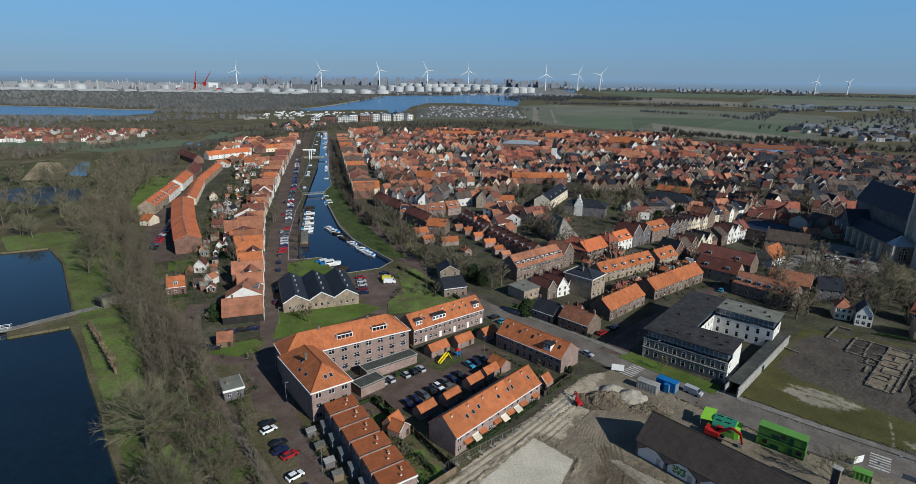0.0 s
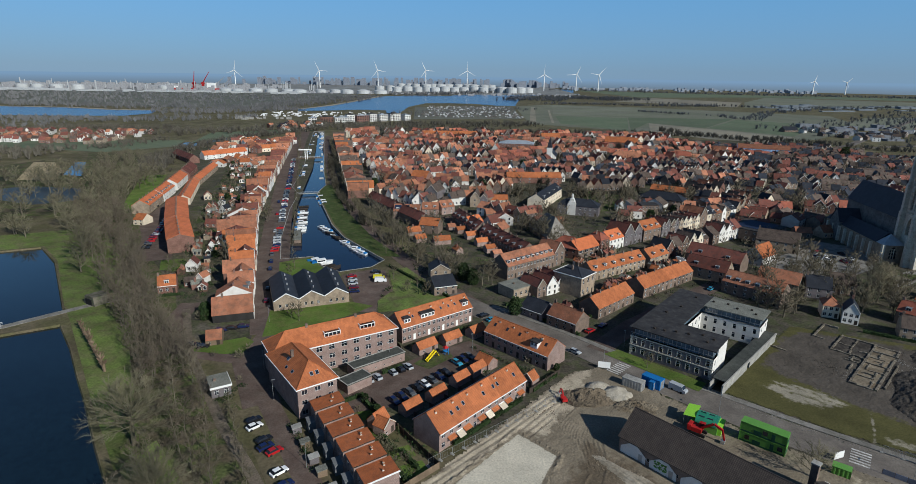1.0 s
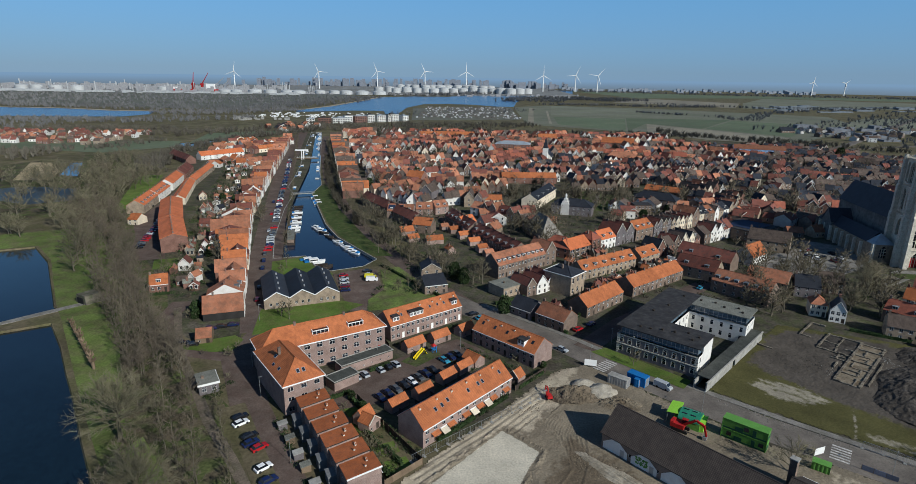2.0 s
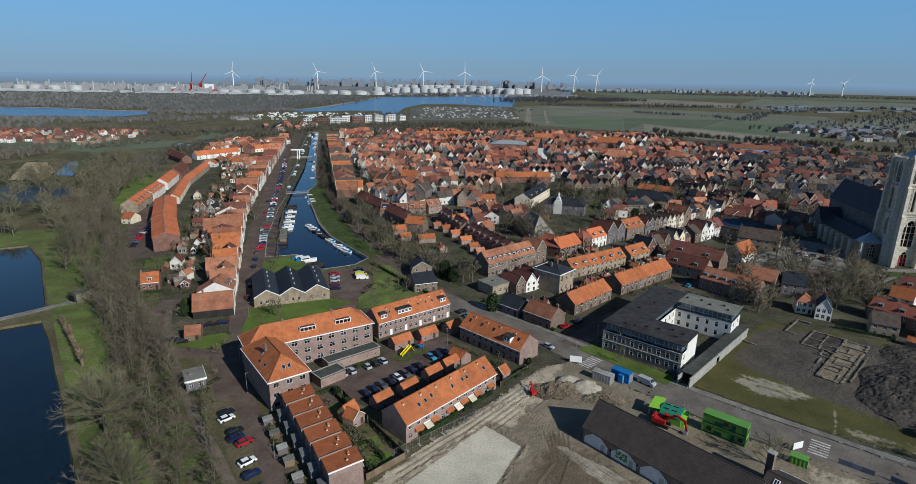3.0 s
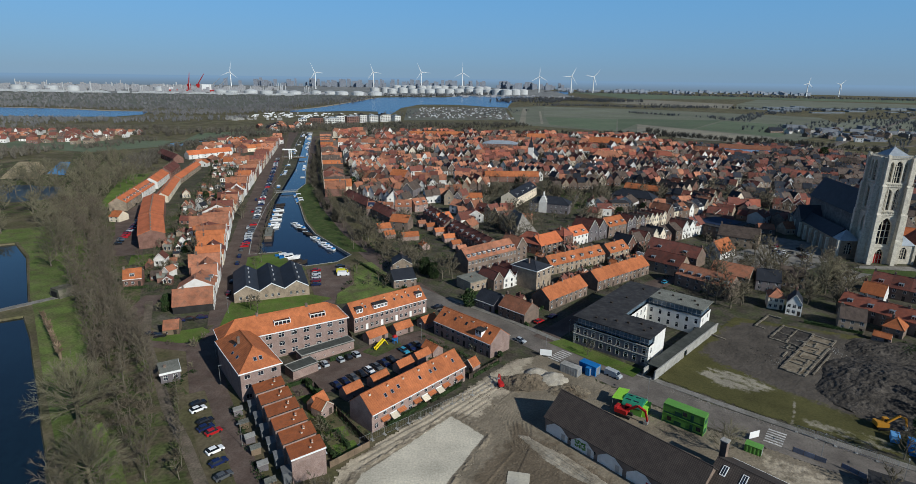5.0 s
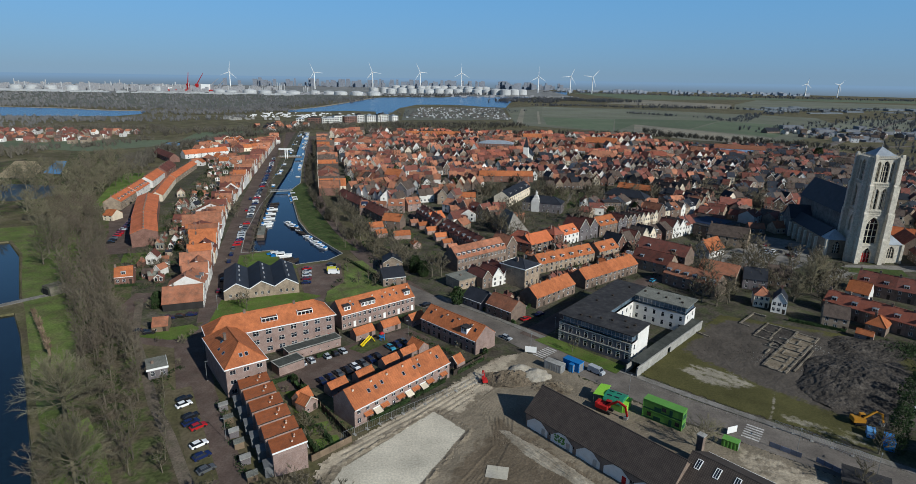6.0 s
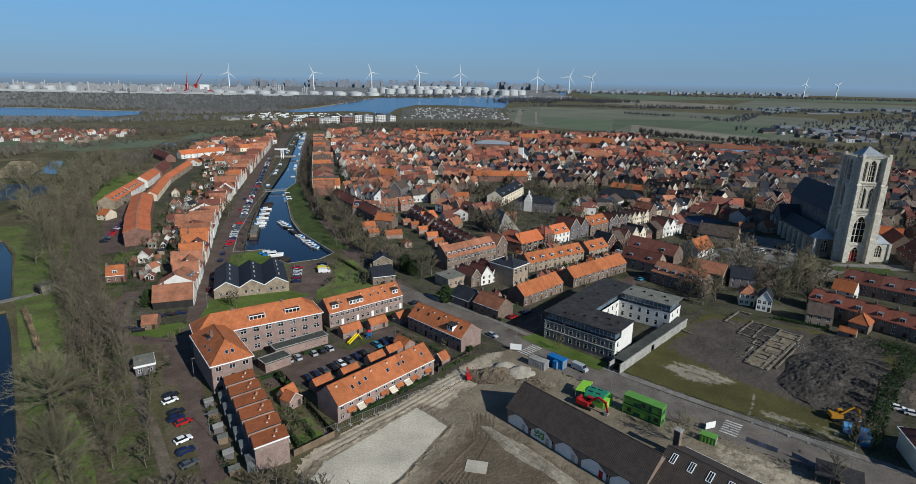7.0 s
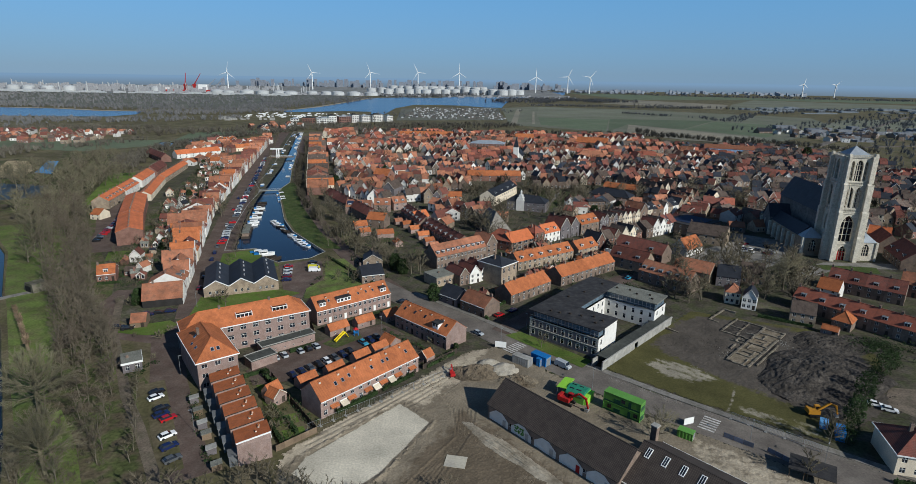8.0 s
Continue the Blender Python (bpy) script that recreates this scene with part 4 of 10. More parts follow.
def gabled_row(label, x0, y0, x1, y1, n, d, seed, walls, roofs, low=5.2, high=7.2, near=False, name="gabled_house", kinds=("front", "front", "gable"), rise=3.4, bays=2, deep=(0.85, 1.15)):
    """A street row of old houses that differ in width, height, walls and roofs."""
    rng = random.Random(seed)
    m, length = facing(x0, y0, x1, y1), math.hypot(x1 - x0, y1 - y0)
    cuts = [rng.uniform(0.8, 1.25) for _ in range(n)]
    if min(y0, y1) > 320:
        bays = 1
    s, x = length / sum(cuts), 0.0
    for c in cuts:
        w, eave = c * s, rng.uniform(low, high)
        kd = rng.choice(kinds)
        wl, rf = rng.choice(walls), rng.choice(roofs)
        dd = d * rng.uniform(*deep)
        if min(y0, y1) > 500:
            bulk_house(m @ pose(x, 0, 0), w - 0.04, dd, eave, eave + (min(w * 0.62, 5.0) if kd == "front" else rise), wl, rf, kd)
            x += w
            continue
        tone = {WHITEWASH: "whitewashed", CREAM: "cream-rendered", BRICK_TAN: "yellow brick", BRICK_RED: "red brick", BRICK_BROWN: "brown brick", BRICK_PINK: "pinkish brick", BRICK_GREY: "grey brick"}[wl]
        tile = {TILE_ORANGE: "orange tile", TILE_OLD: "weathered orange tile", TILE_RED: "dark red tile", TILE_BROWN: "brown tile", SLATE: "slate"}[rf]
        house(name, f"{tone} house with {'street gable and ' if kd == 'front' else ''}{tile} roof", m @ pose(x, rng.uniform(-0.3, 0.3), 0), w - 0.04, dd, eave,
              eave + (min(w * 0.62, 5.0) if kd == "front" else rise * rng.uniform(0.9, 1.15)), wl, rf, kind=kd, floors=2, bays=bays, near=near, back=False,
              chimney=1, door=DARKWOOD if bays > 1 else None, dormers=1 if kd == "gable" and rng.random() < 0.5 else 0, group=label, gutter=False, win=(1.0, 1.5))
        x += w

# ---- the housing court ----
AP = "three-storey pinkish brick apartment wing with orange hipped roof"
house("apartment_wing", AP + " along the court", facing(-47, 139.5, -14.8, 159.5), 37.9, 10.4, 8.4, 12.8, BRICK_PINK, TILE_ORANGE, kind="hip", floors=3, bays=10, over=0.5, win=(1.75, 1.5), chimney=2, door=REDPAINT, group="apartment block")
house("apartment_wing", AP + " along the street", facing(-35.2, 122.6, -26.7, 129.0), 10.6, 22.5, 8.4, 12.8, BRICK_PINK, TILE_ORANGE, kind="hip", floors=3, bays=3, over=0.5, win=(1.5, 1.2), chimney=1, door=None, group="apartment block")


def roof_terrace(m, n):
    """A white-framed sunk roof terrace with glazed doors."""
    r = thing("roof_dormer", "long white roof dormer with glazed doors in the orange roof", "dormer", "apartment dormers", m)
    g = Geo()
    g.box(0, 0, -0.3, 5.2, 0.14, 0.3), g.box(0, 0, 1.75, 5.2, 0.2, 2.0), g.box(0, 0.2, 0, 0.2, 2.9, 2.0), g.box(5.0, 0.2, 0, 5.2, 2.9, 2.0), g.box(0.2, 2.6, 1.6, 5.0, 2.9, 2.0)
    for j in range(1, n):
        g.box(5.2 * j / n - 0.07, 0, 0.3, 5.2 * j / n + 0.07, 0.14, 1.75)
    part("dormer_frame", g, WHITE, r)
    # solid dark block stands in for the darkness of the sunk recess
    part("pane", Geo().box(0.2, 0.3, -0.2, 5.0, 2.6, 1.8), PANE, r)


mB = facing(-47, 139.5, -14.8, 159.5)
for xx in (15.5, 26.5):
    roof_terrace(mB @ pose(xx, 1.35, 9.62) @ Matrix.Diagonal((0.95, 0.85, 0.8, 1)), 4)
mA = facing(-35.2, 122.6, -26.7, 129.0)
for j, (xx, yy) in enumerate(((1.5, 7), (1.2, 10.5), (2.6, 12.6), (4.7, 2.2), (6.2, 2.2))):
    s = thing("rooflight", "small grey rooflight set in orange tiles", "rooflight", "apartment rooflights", mA @ (pose(xx, yy, 8.55 + xx * 0.83, 0, -39, 0) if j < 3 else pose(xx, yy, 8.55 + yy * 0.83, 39, 0, 0)))
    part("rim", Geo().box(-0.45, -0.6, 0, 0.45, 0.6, 0.12), LEAD, s)
    part("pane", Geo().box(-0.36, -0.5, 0.12, 0.36, 0.5, 0.135), PANE, s)

terrace("pinkish brick terraced house with orange tile roof and white gutters", -13.8, 165.4, 9.2, 184.0, 5, 9, 5.4, 9.2, BRICK_PINK, TILE_ORANGE, bays=3, dormers=0, skylights=0, chimney=0, door=WHITE, side=0.0)
mR2 = facing(-13.8, 165.4, 9.2, 184.0)
for xx, ww, nb in ((1.6, 2.4, 2), (8.2, 2.6, 2), (11.0, 2.6, 2), (25.8, 2.4, 2)):
    house("roof_dormer", "white box dormer with dark flat roof on orange tiles", mR2 @ pose(xx, 0.9, 6.0), ww, 3.2, 1.75, 1.75, WHITE, BITUMEN, kind="flat", floors=1, bays=nb, door=None, chimney=0, category="dormer", back=False, group="terrace dormers", over=0.12, win=(0.95, 1.0))
for xx in (5.6, 17.2, 20.4, 23.2):
    s = thing("rooflight", "small grey rooflight set in orange tiles", "rooflight", "terrace rooflights", mR2 @ pose(xx, 2.2, 5.4 + 2.2 * 0.844 + 0.2, 40.2))
    part("rim", Geo().box(-0.35, -0.5, 0, 0.35, 0.5, 0.1), LEAD, s)
    part("pane", Geo().box(-0.27, -0.42, 0.1, 0.27, 0.42, 0.115), PANE, s)
terrace("pinkish brick terraced house with orange tile roof and rooflights", 12.9, 166.2, 31.0, 149.2, 5, 9.3, 4.8, 8.4, BRICK_PINK, TILE_ORANGE, bays=2, skylights=1, chimney=0, door=DARKWOOD)
house("roof_dormer", "white box dormer on the orange roof", facing(26.4, 154.2, 28.3, 152.4, 5.6), 2.4, 2.4, 1.7, 1.7, WHITE, BITUMEN, kind="flat", floors=1, bays=2, door=None, chimney=0, category="dormer", back=False)
terrace("pinkish brick terraced house with orange tile roof facing the site", 0.7, 110.5, 23.2, 135.6, 6, 8.6, 5.0, 8.6, BRICK_PINK, TILE_ORANGE, bays=2, skylights=0, chimney=0, door=DARKWOOD, over=0.3)
mR4 = facing(0.7, 110.5, 23.2, 135.6)
mR3 = facing(12.9, 166.2, 31.0, 149.2)
for m, e, k, spots in ((mR4, 5.0, 3.6 / 4.3, ((2.2, 3.4), (8.0, 3.5), (13.2, 3.4), (18.8, 3.5), (24.2, 3.4), (29.4, 3.5))), (mR2, 5.4, 3.8 / 4.5, ((5.0, 3.3), (13.8, 3.4), (19.0, 3.3), (22.6, 3.4), (28.2, 3.3))), (mR3, 4.8, 3.6 / 4.65, ((3.6, 3.6), (9.2, 3.5), (14.4, 3.6), (20.2, 3.5)))):
    for x, y in spots:
        fl = thing("roof_flue", "pair of small terracotta flues with pale collars", "flue", "roof flues", m @ pose(x, y, e + y * k))
        part("collar", Geo().box(-0.28, -0.2, -0.1, 0.28, 0.2, 0.42), LIMESTONE, fl)
        for dx in (-0.14, 0.14):
            part("pot", Geo().tube((dx, 0, 0.42), (dx, 0, 0.85), 0.11, 0.09, 7), TILE_ORANGE, fl)
for x, y in ((6.1, 2.0), (8.4, 2.1), (10.7, 2.4), (17.9, 2.0), (22.0, 2.2), (23.7, 2.2), (30.6, 2.1)):
    sk = thing("rooflight", "small dark rooflight set in orange tiles", "rooflight", "site row rooflights", mR4 @ pose(x, y, 5.0 + y * 3.6 / 4.3 + 0.17, 40.0))
    part("rim", Geo().box(-0.4, -0.55, 0, 0.4, 0.55, 0.08), LEAD, sk)
    part("pane", Geo().box(-0.32, -0.47, 0.08, 0.32, 0.47, 0.095), PANE, sk)
# garden partitions behind the row, between house and sheds
for j in range(1, 6):
    gf = thing("garden_partition", "dark weathered board fence between back gardens", "fence", "garden partitions", mR4 @ pose(5.62 * j, 8.9, 0.05))
    for q in range(3):
        part("panel", Geo().box(-0.03, 0.1 + 1.9 * q, 0.05, 0.03, 1.9 + 1.9 * q, 1.7), DARKWOOD, gf)
        part("post", Geo().box(-0.06, 1.9 * q, -0.1, 0.06, 0.1 + 1.9 * q, 1.8), WOOD, gf)
for j in range(6):
    c = thing("door_canopy", "small tiled canopy over a front door", "canopy", "door canopies", mR4 @ pose(5.39 * j + 2.7, 0, 2.5))
    part("canopy_roof", Geo().slab((0, -1.1, -0.25), (2.5, -1.1, -0.25), (2.5, 0, 0.35), (0, 0, 0.35), 0.12), TILE_ORANGE, c)
    part("bracket", Geo().box(0.1, -0.9, -0.4, 0.2, 0, -0.3).box(2.3, -0.9, -0.4, 2.4, 0, -0.3), WHITE, c)
    if j in (1, 3, 4):
        a = thing("awning", "pale striped canvas awning, let down", "awning", "awnings", mR4 @ pose(5.39 * j + 0.3, 0, 2.7))
        part("canvas", Geo().slab((0, -1.6, -0.9), (2.2, -1.6, -0.9), (2.2, -0.02, 0), (0, -0.02, 0), 0.03), CREAM, a)
        part("box", Geo().box(0, -0.2, -0.05, 2.2, 0, 0.15), WHITE, a)

# stepped terrace, each house set back from the next
ux, uy, px, py = -0.463, 0.886, 0.886, 0.463
DW = 7.2   # depth from garden front to street front
for j in range(6):
    ox, oy = -6.8 + j * (5.96 * ux - 0.57 * px), 95.7 + j * (5.96 * uy - 0.57 * py)
    mm = facing(ox, oy, ox + ux, oy + uy)
    r = house("terraced_house", "pinkish brick house with a single-pitch orange roof in a stepped row", mm, 5.9, DW, 5.0, 5.0, BRICK_PINK, TILE_FLAT, kind="mono", floors=2, bays=2, chimney=0, door=DARKWOOD, group="stepped terrace", over=0.15, side=0.0)
    for c in r.children:
        if c.name.startswith("roof"):
            c.data = Geo().slab((-0.05, -0.15, 6.72), (5.9, -0.15, 6.12), (5.9, DW + 0.15, 5.2), (-0.05, DW + 0.15, 5.8), -0.16).mesh("roof", TILE_FLAT)
    part("upper_wall", Geo().add([(0, 0, 4.98), (0, DW, 4.98), (0, DW, 5.66), (0, 0, 6.56), (5.85, 0, 4.98), (5.85, DW, 4.98), (5.85, DW, 5.06), (5.85, 0, 5.96)], [(0, 3, 2, 1), (4, 5, 6, 7), (0, 4, 7, 3), (1, 2, 6, 5)]), BRICK_PINK, r)
    part("fascia", Geo().slab((-0.16, -0.15, 6.86), (0.04, -0.15, 6.86), (0.04, DW + 0.15, 5.94), (-0.16, DW + 0.15, 5.94), 0.34 if j == 0 else 0.2), WHITE if j == 0 else DARKWOOD, r, "white fascia board" if j == 0 else "dark verge strip")
    for vx, vy in ((4.3, 1.9), (3.5, 2.05), (1.9, 2.8)):
        z = 6.72 - 0.1 * vx - 0.125 * vy
        fl = part("flue", Geo().box(vx - 0.2, vy - 0.2, z - 0.2, vx + 0.2, vy + 0.2, z + 0.4), LIMESTONE, r)
        part("pot", Geo().tube((vx, vy, z + 0.4), (vx, vy, z + 0.7), 0.15, 0.12, 7), TILE_ORANGE, fl)
    part("porch", Geo().box(0.4, DW + 0.05, 0, 3.2, DW + 1.8, 2.6).box(0.3, DW, 2.6, 3.3, DW + 1.95, 2.75), (LEADDULL,), r, "flat-roofed grey porch")
    fs = thing("front_shed", "small pale-roofed shed in a front garden", "shed", "front sheds", mm @ pose(0.3 + 0.5 * (j % 3), DW + 3.3, 0))
    part("wall", Geo().box(0, 0, -0.1, 1.7, 2.1, 1.6), BRICK_GREY if j % 2 else WOOD, fs)
    part("roof", Geo().slab((-0.15, -0.15, 1.9), (1.85, -0.15, 1.9), (1.85, 2.25, 1.65), (-0.15, 2.25, 1.65), 0.12), CONCRETE if j % 2 else GRAVELROOF, fs)
# garages, sheds and walls of the court
FELT = mat("roof_felt", (0.07, 0.074, 0.066), 0.85, coarse=0.2, fine=0.2, big=0.4, second=(0.05, 0.052, 0.048), amount=0.4)
garages = [house("garage_block", "long low brick garage block with flat roof", facing(-25.2, 143.2, -11.8, 154.1), 17.3, 4.2, 2.7, 2.7, BRICK_PINK, FELT, kind="flat", floors=1, bays=6, door=None, chimney=0, over=0.15, category="garage", win=(0.5, 0.4), back=False)]
garages.append(house("garage_block", "small flat-roofed brick shed beside the garden", facing(-28.5, 137.5, -25.2, 134.2), 4.6, 8.0, 2.7, 2.7, BRICK_PINK, FELT, kind="flat", floors=1, bays=1, door=None, chimney=0, over=0.15, category="garage", win=(0.5, 0.4), back=False))


for garage, w, d in ((garages[0], 17.3, 4.2), (garages[1], 4.6, 8.0)):
    for x0, y0, x1, y1 in ((-0.2, -0.2, w + 0.2, 0.1), (-0.2, d - 0.1, w + 0.2, d + 0.2), (-0.2, 0.1, 0.1, d - 0.1), (w - 0.1, 0.1, w + 0.2, d - 0.1)):
        part("coping", Geo().box(x0, y0, 3.004, x1, y1, 3.14), CONCRETE, garage, "pale coping of the flat roof")


def shed(label, m, w, d, e, r, wall=BRICK_PINK, roof=TILE_ORANGE, kind="gable", grp="garden sheds"):
    return house("garden_shed", label, m, w, d, e, r, wall, roof, kind=kind, floors=1, bays=2, door=DARKWOOD, chimney=0, over=0.2, group=grp, gutter=False, category="shed", win=(0.6, 0.6), back=False)


SH = "brick garden shed with orange tile roof"
for x0, y0, x1, y1, d in ((-7.5, 157.0, -2.0, 162.0, 3.6), (0.5, 163.2, 5.8, 167.8, 3.6), (9.5, 169, 14, 173.5, 4), (9.5, 152.0, 13.5, 148.2, 4.2)):
    shed(SH, facing(x0, y0, x1, y1), math.hypot(x1 - x0, y1 - y0), d, 2.2, 3.8)
for x0, y0 in ((-10.6, 126.2), (-4.2, 132.4), (2.0, 140.6), (6.8, 146.2)):
    shed(SH + " along the car park", facing(x0 + 4.0, y0 + 4.4, x0, y0), 5.9, 3.0, 2.1, 3.4)
shed("pair of orange-roofed garden sheds", facing(-14.5, 118.0, -12.2, 121.5), 4.2, 3.6, 2.2, 4.2)
shed("pair of orange-roofed garden sheds", facing(-12.8, 115.5, -10.5, 119.0), 4.2, 3.6, 2.2, 4.0, kind="front")
shed("brick shed with steep orange roof", facing(22.5, 141.5, 25.5, 139.0), 3.9, 3.4, 2.2, 4.0, kind="front")
# houses and sheds by the park
util = house("transformer_house", "small flat-roofed grey utility house with white fascia", facing(-61.0, 131.0, -57.0, 133.5), 5.0, 7.0, 3.0, 3.0, BRICK_GREY, GRAVELROOF, kind="flat", floors=1, bays=2, chimney=1, over=0.2, category="building", door=None)
part("fascia", Geo().box(-0.3, -0.32, 2.75, 5.3, -0.21, 3.36).box(5.21, -0.2, 2.75, 5.32, 7.2, 3.36), WHITE, util, "white fascia board")
shed("old cottage outbuilding with rusty orange roof", facing(-76, 161, -71.5, 162.5), 5.0, 6.5, 2.0, 4.0, WOOD, TILE_OLD, grp="")
house("cottage", "small brick cottage with orange tile roof", facing(-113.6, 203.5, -107.2, 206.1), 6.9, 7.0, 3.4, 6.6, BRICK_RED, TILE_ORANGE, bays=3, floors=1, dormers=1, over=0.2)

# ---- triple-gabled warehouse ----
wh = thing("warehouse", "long yellow-brick warehouse with three slate gables", "warehouse", at=facing(-63.4, 189.2, -37.8, 199.4))
g, L3 = Geo(), 27.6 / 3
for j in range(3):
    x = j * L3
    wall_face(g, L3, -0.2, 3.7, [(x2 - 0.45 , x2 + 0.45, 1.1, 2.3) for x2 in (L3 * 0.25, L3 * 0.5, L3 * 0.75)], pose(x, 0, 0))
    g.add([(x, 0, 3.7), (x + L3, 0, 3.7), (x + L3 / 2, 0, 6.4)], [(0, 1, 2)])
    g.add([(x, 26, 3.7), (x + L3, 26, 3.7), (x + L3 / 2, 26, 6.4)], [(2, 1, 0)])
g.add([(0, 0, -0.2), (0, 26, -0.2), (0, 26, 3.7), (0, 0, 3.7)], [(3, 2, 1, 0)])
g.add([(27.6, 0, -0.2), (27.6, 26, -0.2), (27.6, 26, 3.7), (27.6, 0, 3.7)], [(0, 1, 2, 3)])
g.add([(0, 26, -0.2), (27.6, 26, -0.2), (27.6, 26, 3.7), (0, 26, 3.7)], [(0, 1, 2, 3)])
part("wall", g, BRICK_TAN, wh)
for j in range(3):
    x = j * L3
    part("roof", Geo().slab((x, 26.3, 3.7), (x, -0.3, 3.7), (x + L3 / 2, -0.3, 6.4), (x + L3 / 2, 26.3, 6.4), -0.15).slab((x + L3 / 2, 26.3, 6.4), (x + L3 / 2, -0.3, 6.4), (x + L3, -0.3, 3.7), (x + L3, 26.3, 3.7), -0.15), SLATE, wh)
    cp = Geo()
    cp.slab((x, -0.35, 3.95), (x + L3 / 2, -0.35, 6.65), (x + L3 / 2, 0.05, 6.65), (x, 0.05, 3.95), 0.25), cp.slab((x + L3 / 2, -0.35, 6.65), (x + L3, -0.35, 3.95), (x + L3, 0.05, 3.95), (x + L3 / 2, 0.05, 6.65), 0.25)
    part("verge", cp, WHITE, wh, "white verge boards")
    for x2 in (L3 * 0.25, L3 * 0.5, L3 * 0.75):
        put_window(wh, pose(x + x2 - 0.45, 0.07, 1.1), 0.9, 1.2)
    for yy in (5, 11, 17, 22):
        part("roof_vent", Geo().box(x + L3 * 0.62, yy, 5.6, x + L3 * 0.62 + 0.5, yy + 0.5, 6.5), STEEL, wh)

# ---- white residential block round a courtyard ----
wb = thing("residential_block", "white residential block with shade-grey front, glazed attic and flat roof", "building", at=facing(58.7, 161.4, 77.9, 145.4))
g, gw = Geo(), Geo()
FW, FD = 25.0, 12.0


def block_wall(root, geo, m, length, z1, bays, near=True, rows=((1.0, 1.7), (4.0, 1.7))):
    ho = [(length * (b + 0.5) / bays - 0.5, length * (b + 0.5) / bays + 0.5, z, z + hh) for b in range(bays) for z, hh in rows]
    wall_face(geo, length, -0.2, z1, ho, m)
    for a, b, c, d in ho:
        put_window(root, m @ pose(a, 0.07, c), b - a, d - c, 0, near)


block_wall(wb, g, pose(0, 0, 0), FW, 6.6, 9)
# the front's shade is put into its colour: grey here, white on other sides
part("wall", g, BRICK_GREY, wb)
trim = Geo()
for z in (3.35, 6.3):
    trim.box(-0.15, -0.15, z, FW + 0.15, 0.0, z + 0.3)
for q in range(9):
    for z, hh in ((1.0, 1.7), (4.0, 1.7)):
        cx = FW * (q + 0.5) / 9
        trim.box(cx - 0.68, -0.05, z, cx - 0.5, 0, z + hh + 0.18), trim.box(cx + 0.5, -0.05, z, cx + 0.68, 0, z + hh + 0.18), trim.box(cx - 0.5, -0.05, z + hh, cx + 0.5, 0, z + hh + 0.18)
for q in range(8):
    trim.box(FW - 0.55 - 0.2 * (q % 2), -0.06, q * 0.8, FW, 0, q * 0.8 + 0.62), trim.box(0, -0.06, q * 0.8, 0.55 + 0.2 * (q % 2), 0, q * 0.8 + 0.62)
part("trim", trim, LIMESTONE, wb, "pale stone bands and window surrounds")
block_wall(wb, gw, pose(FW, 0, 0, 0, 0, 90), 4.0, 6.6, 1)
gw.box(FW - 0.3, 4.0, -0.2, FW, 12.6, 8.9)
block_wall(wb, gw, pose(FW, FD, 0, 0, 0, 180), FW - 11, 6.6, 3, False)
block_wall(wb, gw, pose(11, FD, 0, 0, 0, 90), 21, 6.6, 6, False)
block_wall(wb, gw, pose(11, 33, 0), 18.5, 6.6, 6)
block_wall(wb, gw, pose(29.5, 33, 0, 0, 0, 90), 10, 6.6, 2, rows=((4.2, 1.6),))
block_wall(wb, gw, pose(29.5, 43, 0, 0, 0, 180), 29.5, 6.6, 4, False)
block_wall(wb, gw, pose(0, 43, 0, 0, 0, -90), 43, 6.6, 8, False)
part("wall", gw, WHITEWASH, wb, "white rendered walls")
for name, x0, y0, x1, y1, rm in (("roof", -0.5, -0.5, 25.4, 12.5, BITUMEN), ("roof", -0.5, 12.5, 11.5, 43.5, BITUMEN), ("roof", 11.5, 32.6, 30, 43.4, GRAVELROOF)):
    part(name, Geo().box(x0, y0, 9.2, x1, y1, 9.5), rm, wb)
att = Geo()
att.box(0.9, 0.9, 6.6, 24.4, 11.4, 9.2), att.box(0.9, 11.4, 6.6, 10.2, 42.2, 9.2), att.box(10.2, 33.9, 6.6, 29.0, 42.4, 9.2)
part("attic_glazing", att, mat("attic_glass", (0.10, 0.14, 0.18), 0.12, coarse=0.4, big=0.5, spec=0.6), wb, "bluish glazed attic storey")
mul = Geo()
for q in range(19):
    x = 0.9 + q * 23.5 / 18
    mul.box(x - 0.06, 0.82, 6.6, x + 0.06, 0.9, 9.2)
mul2 = Geo().box(11, 33.05, 7.5, 29.5, 33.12, 7.6)
for q in range(13):
    x = 11.2 + q * 17.8 / 12
    mul2.box(x - 0.06, 33.82, 6.6, x + 0.06, 33.9, 9.2)
mul.box(0, 0.05, 7.55, 25, 0.12, 7.65)
part("mullions", mul, STEEL, wb)
part("mullions", mul2, STEEL, wb)
for xx, yy in ((6, 3), (9, 3.5), (12, 5), (15.5, 6), (19, 8), (21.5, 4), (22.5, 7), (4, 18), (6, 26), (7, 38), (13, 38), (17.5, 39), (21, 37), (25, 39), (27, 36)):
    part("roof_vent", Geo().box(xx - 0.35, yy - 0.3, 9.5, xx + 0.35, yy + 0.3, 10.0), DARKWOOD, wb)
covered = thing("covered_walk", "long concrete garden wall with a flat grey roof behind it", "wall", at=facing(77.6, 137.4, 110.3, 171.6))
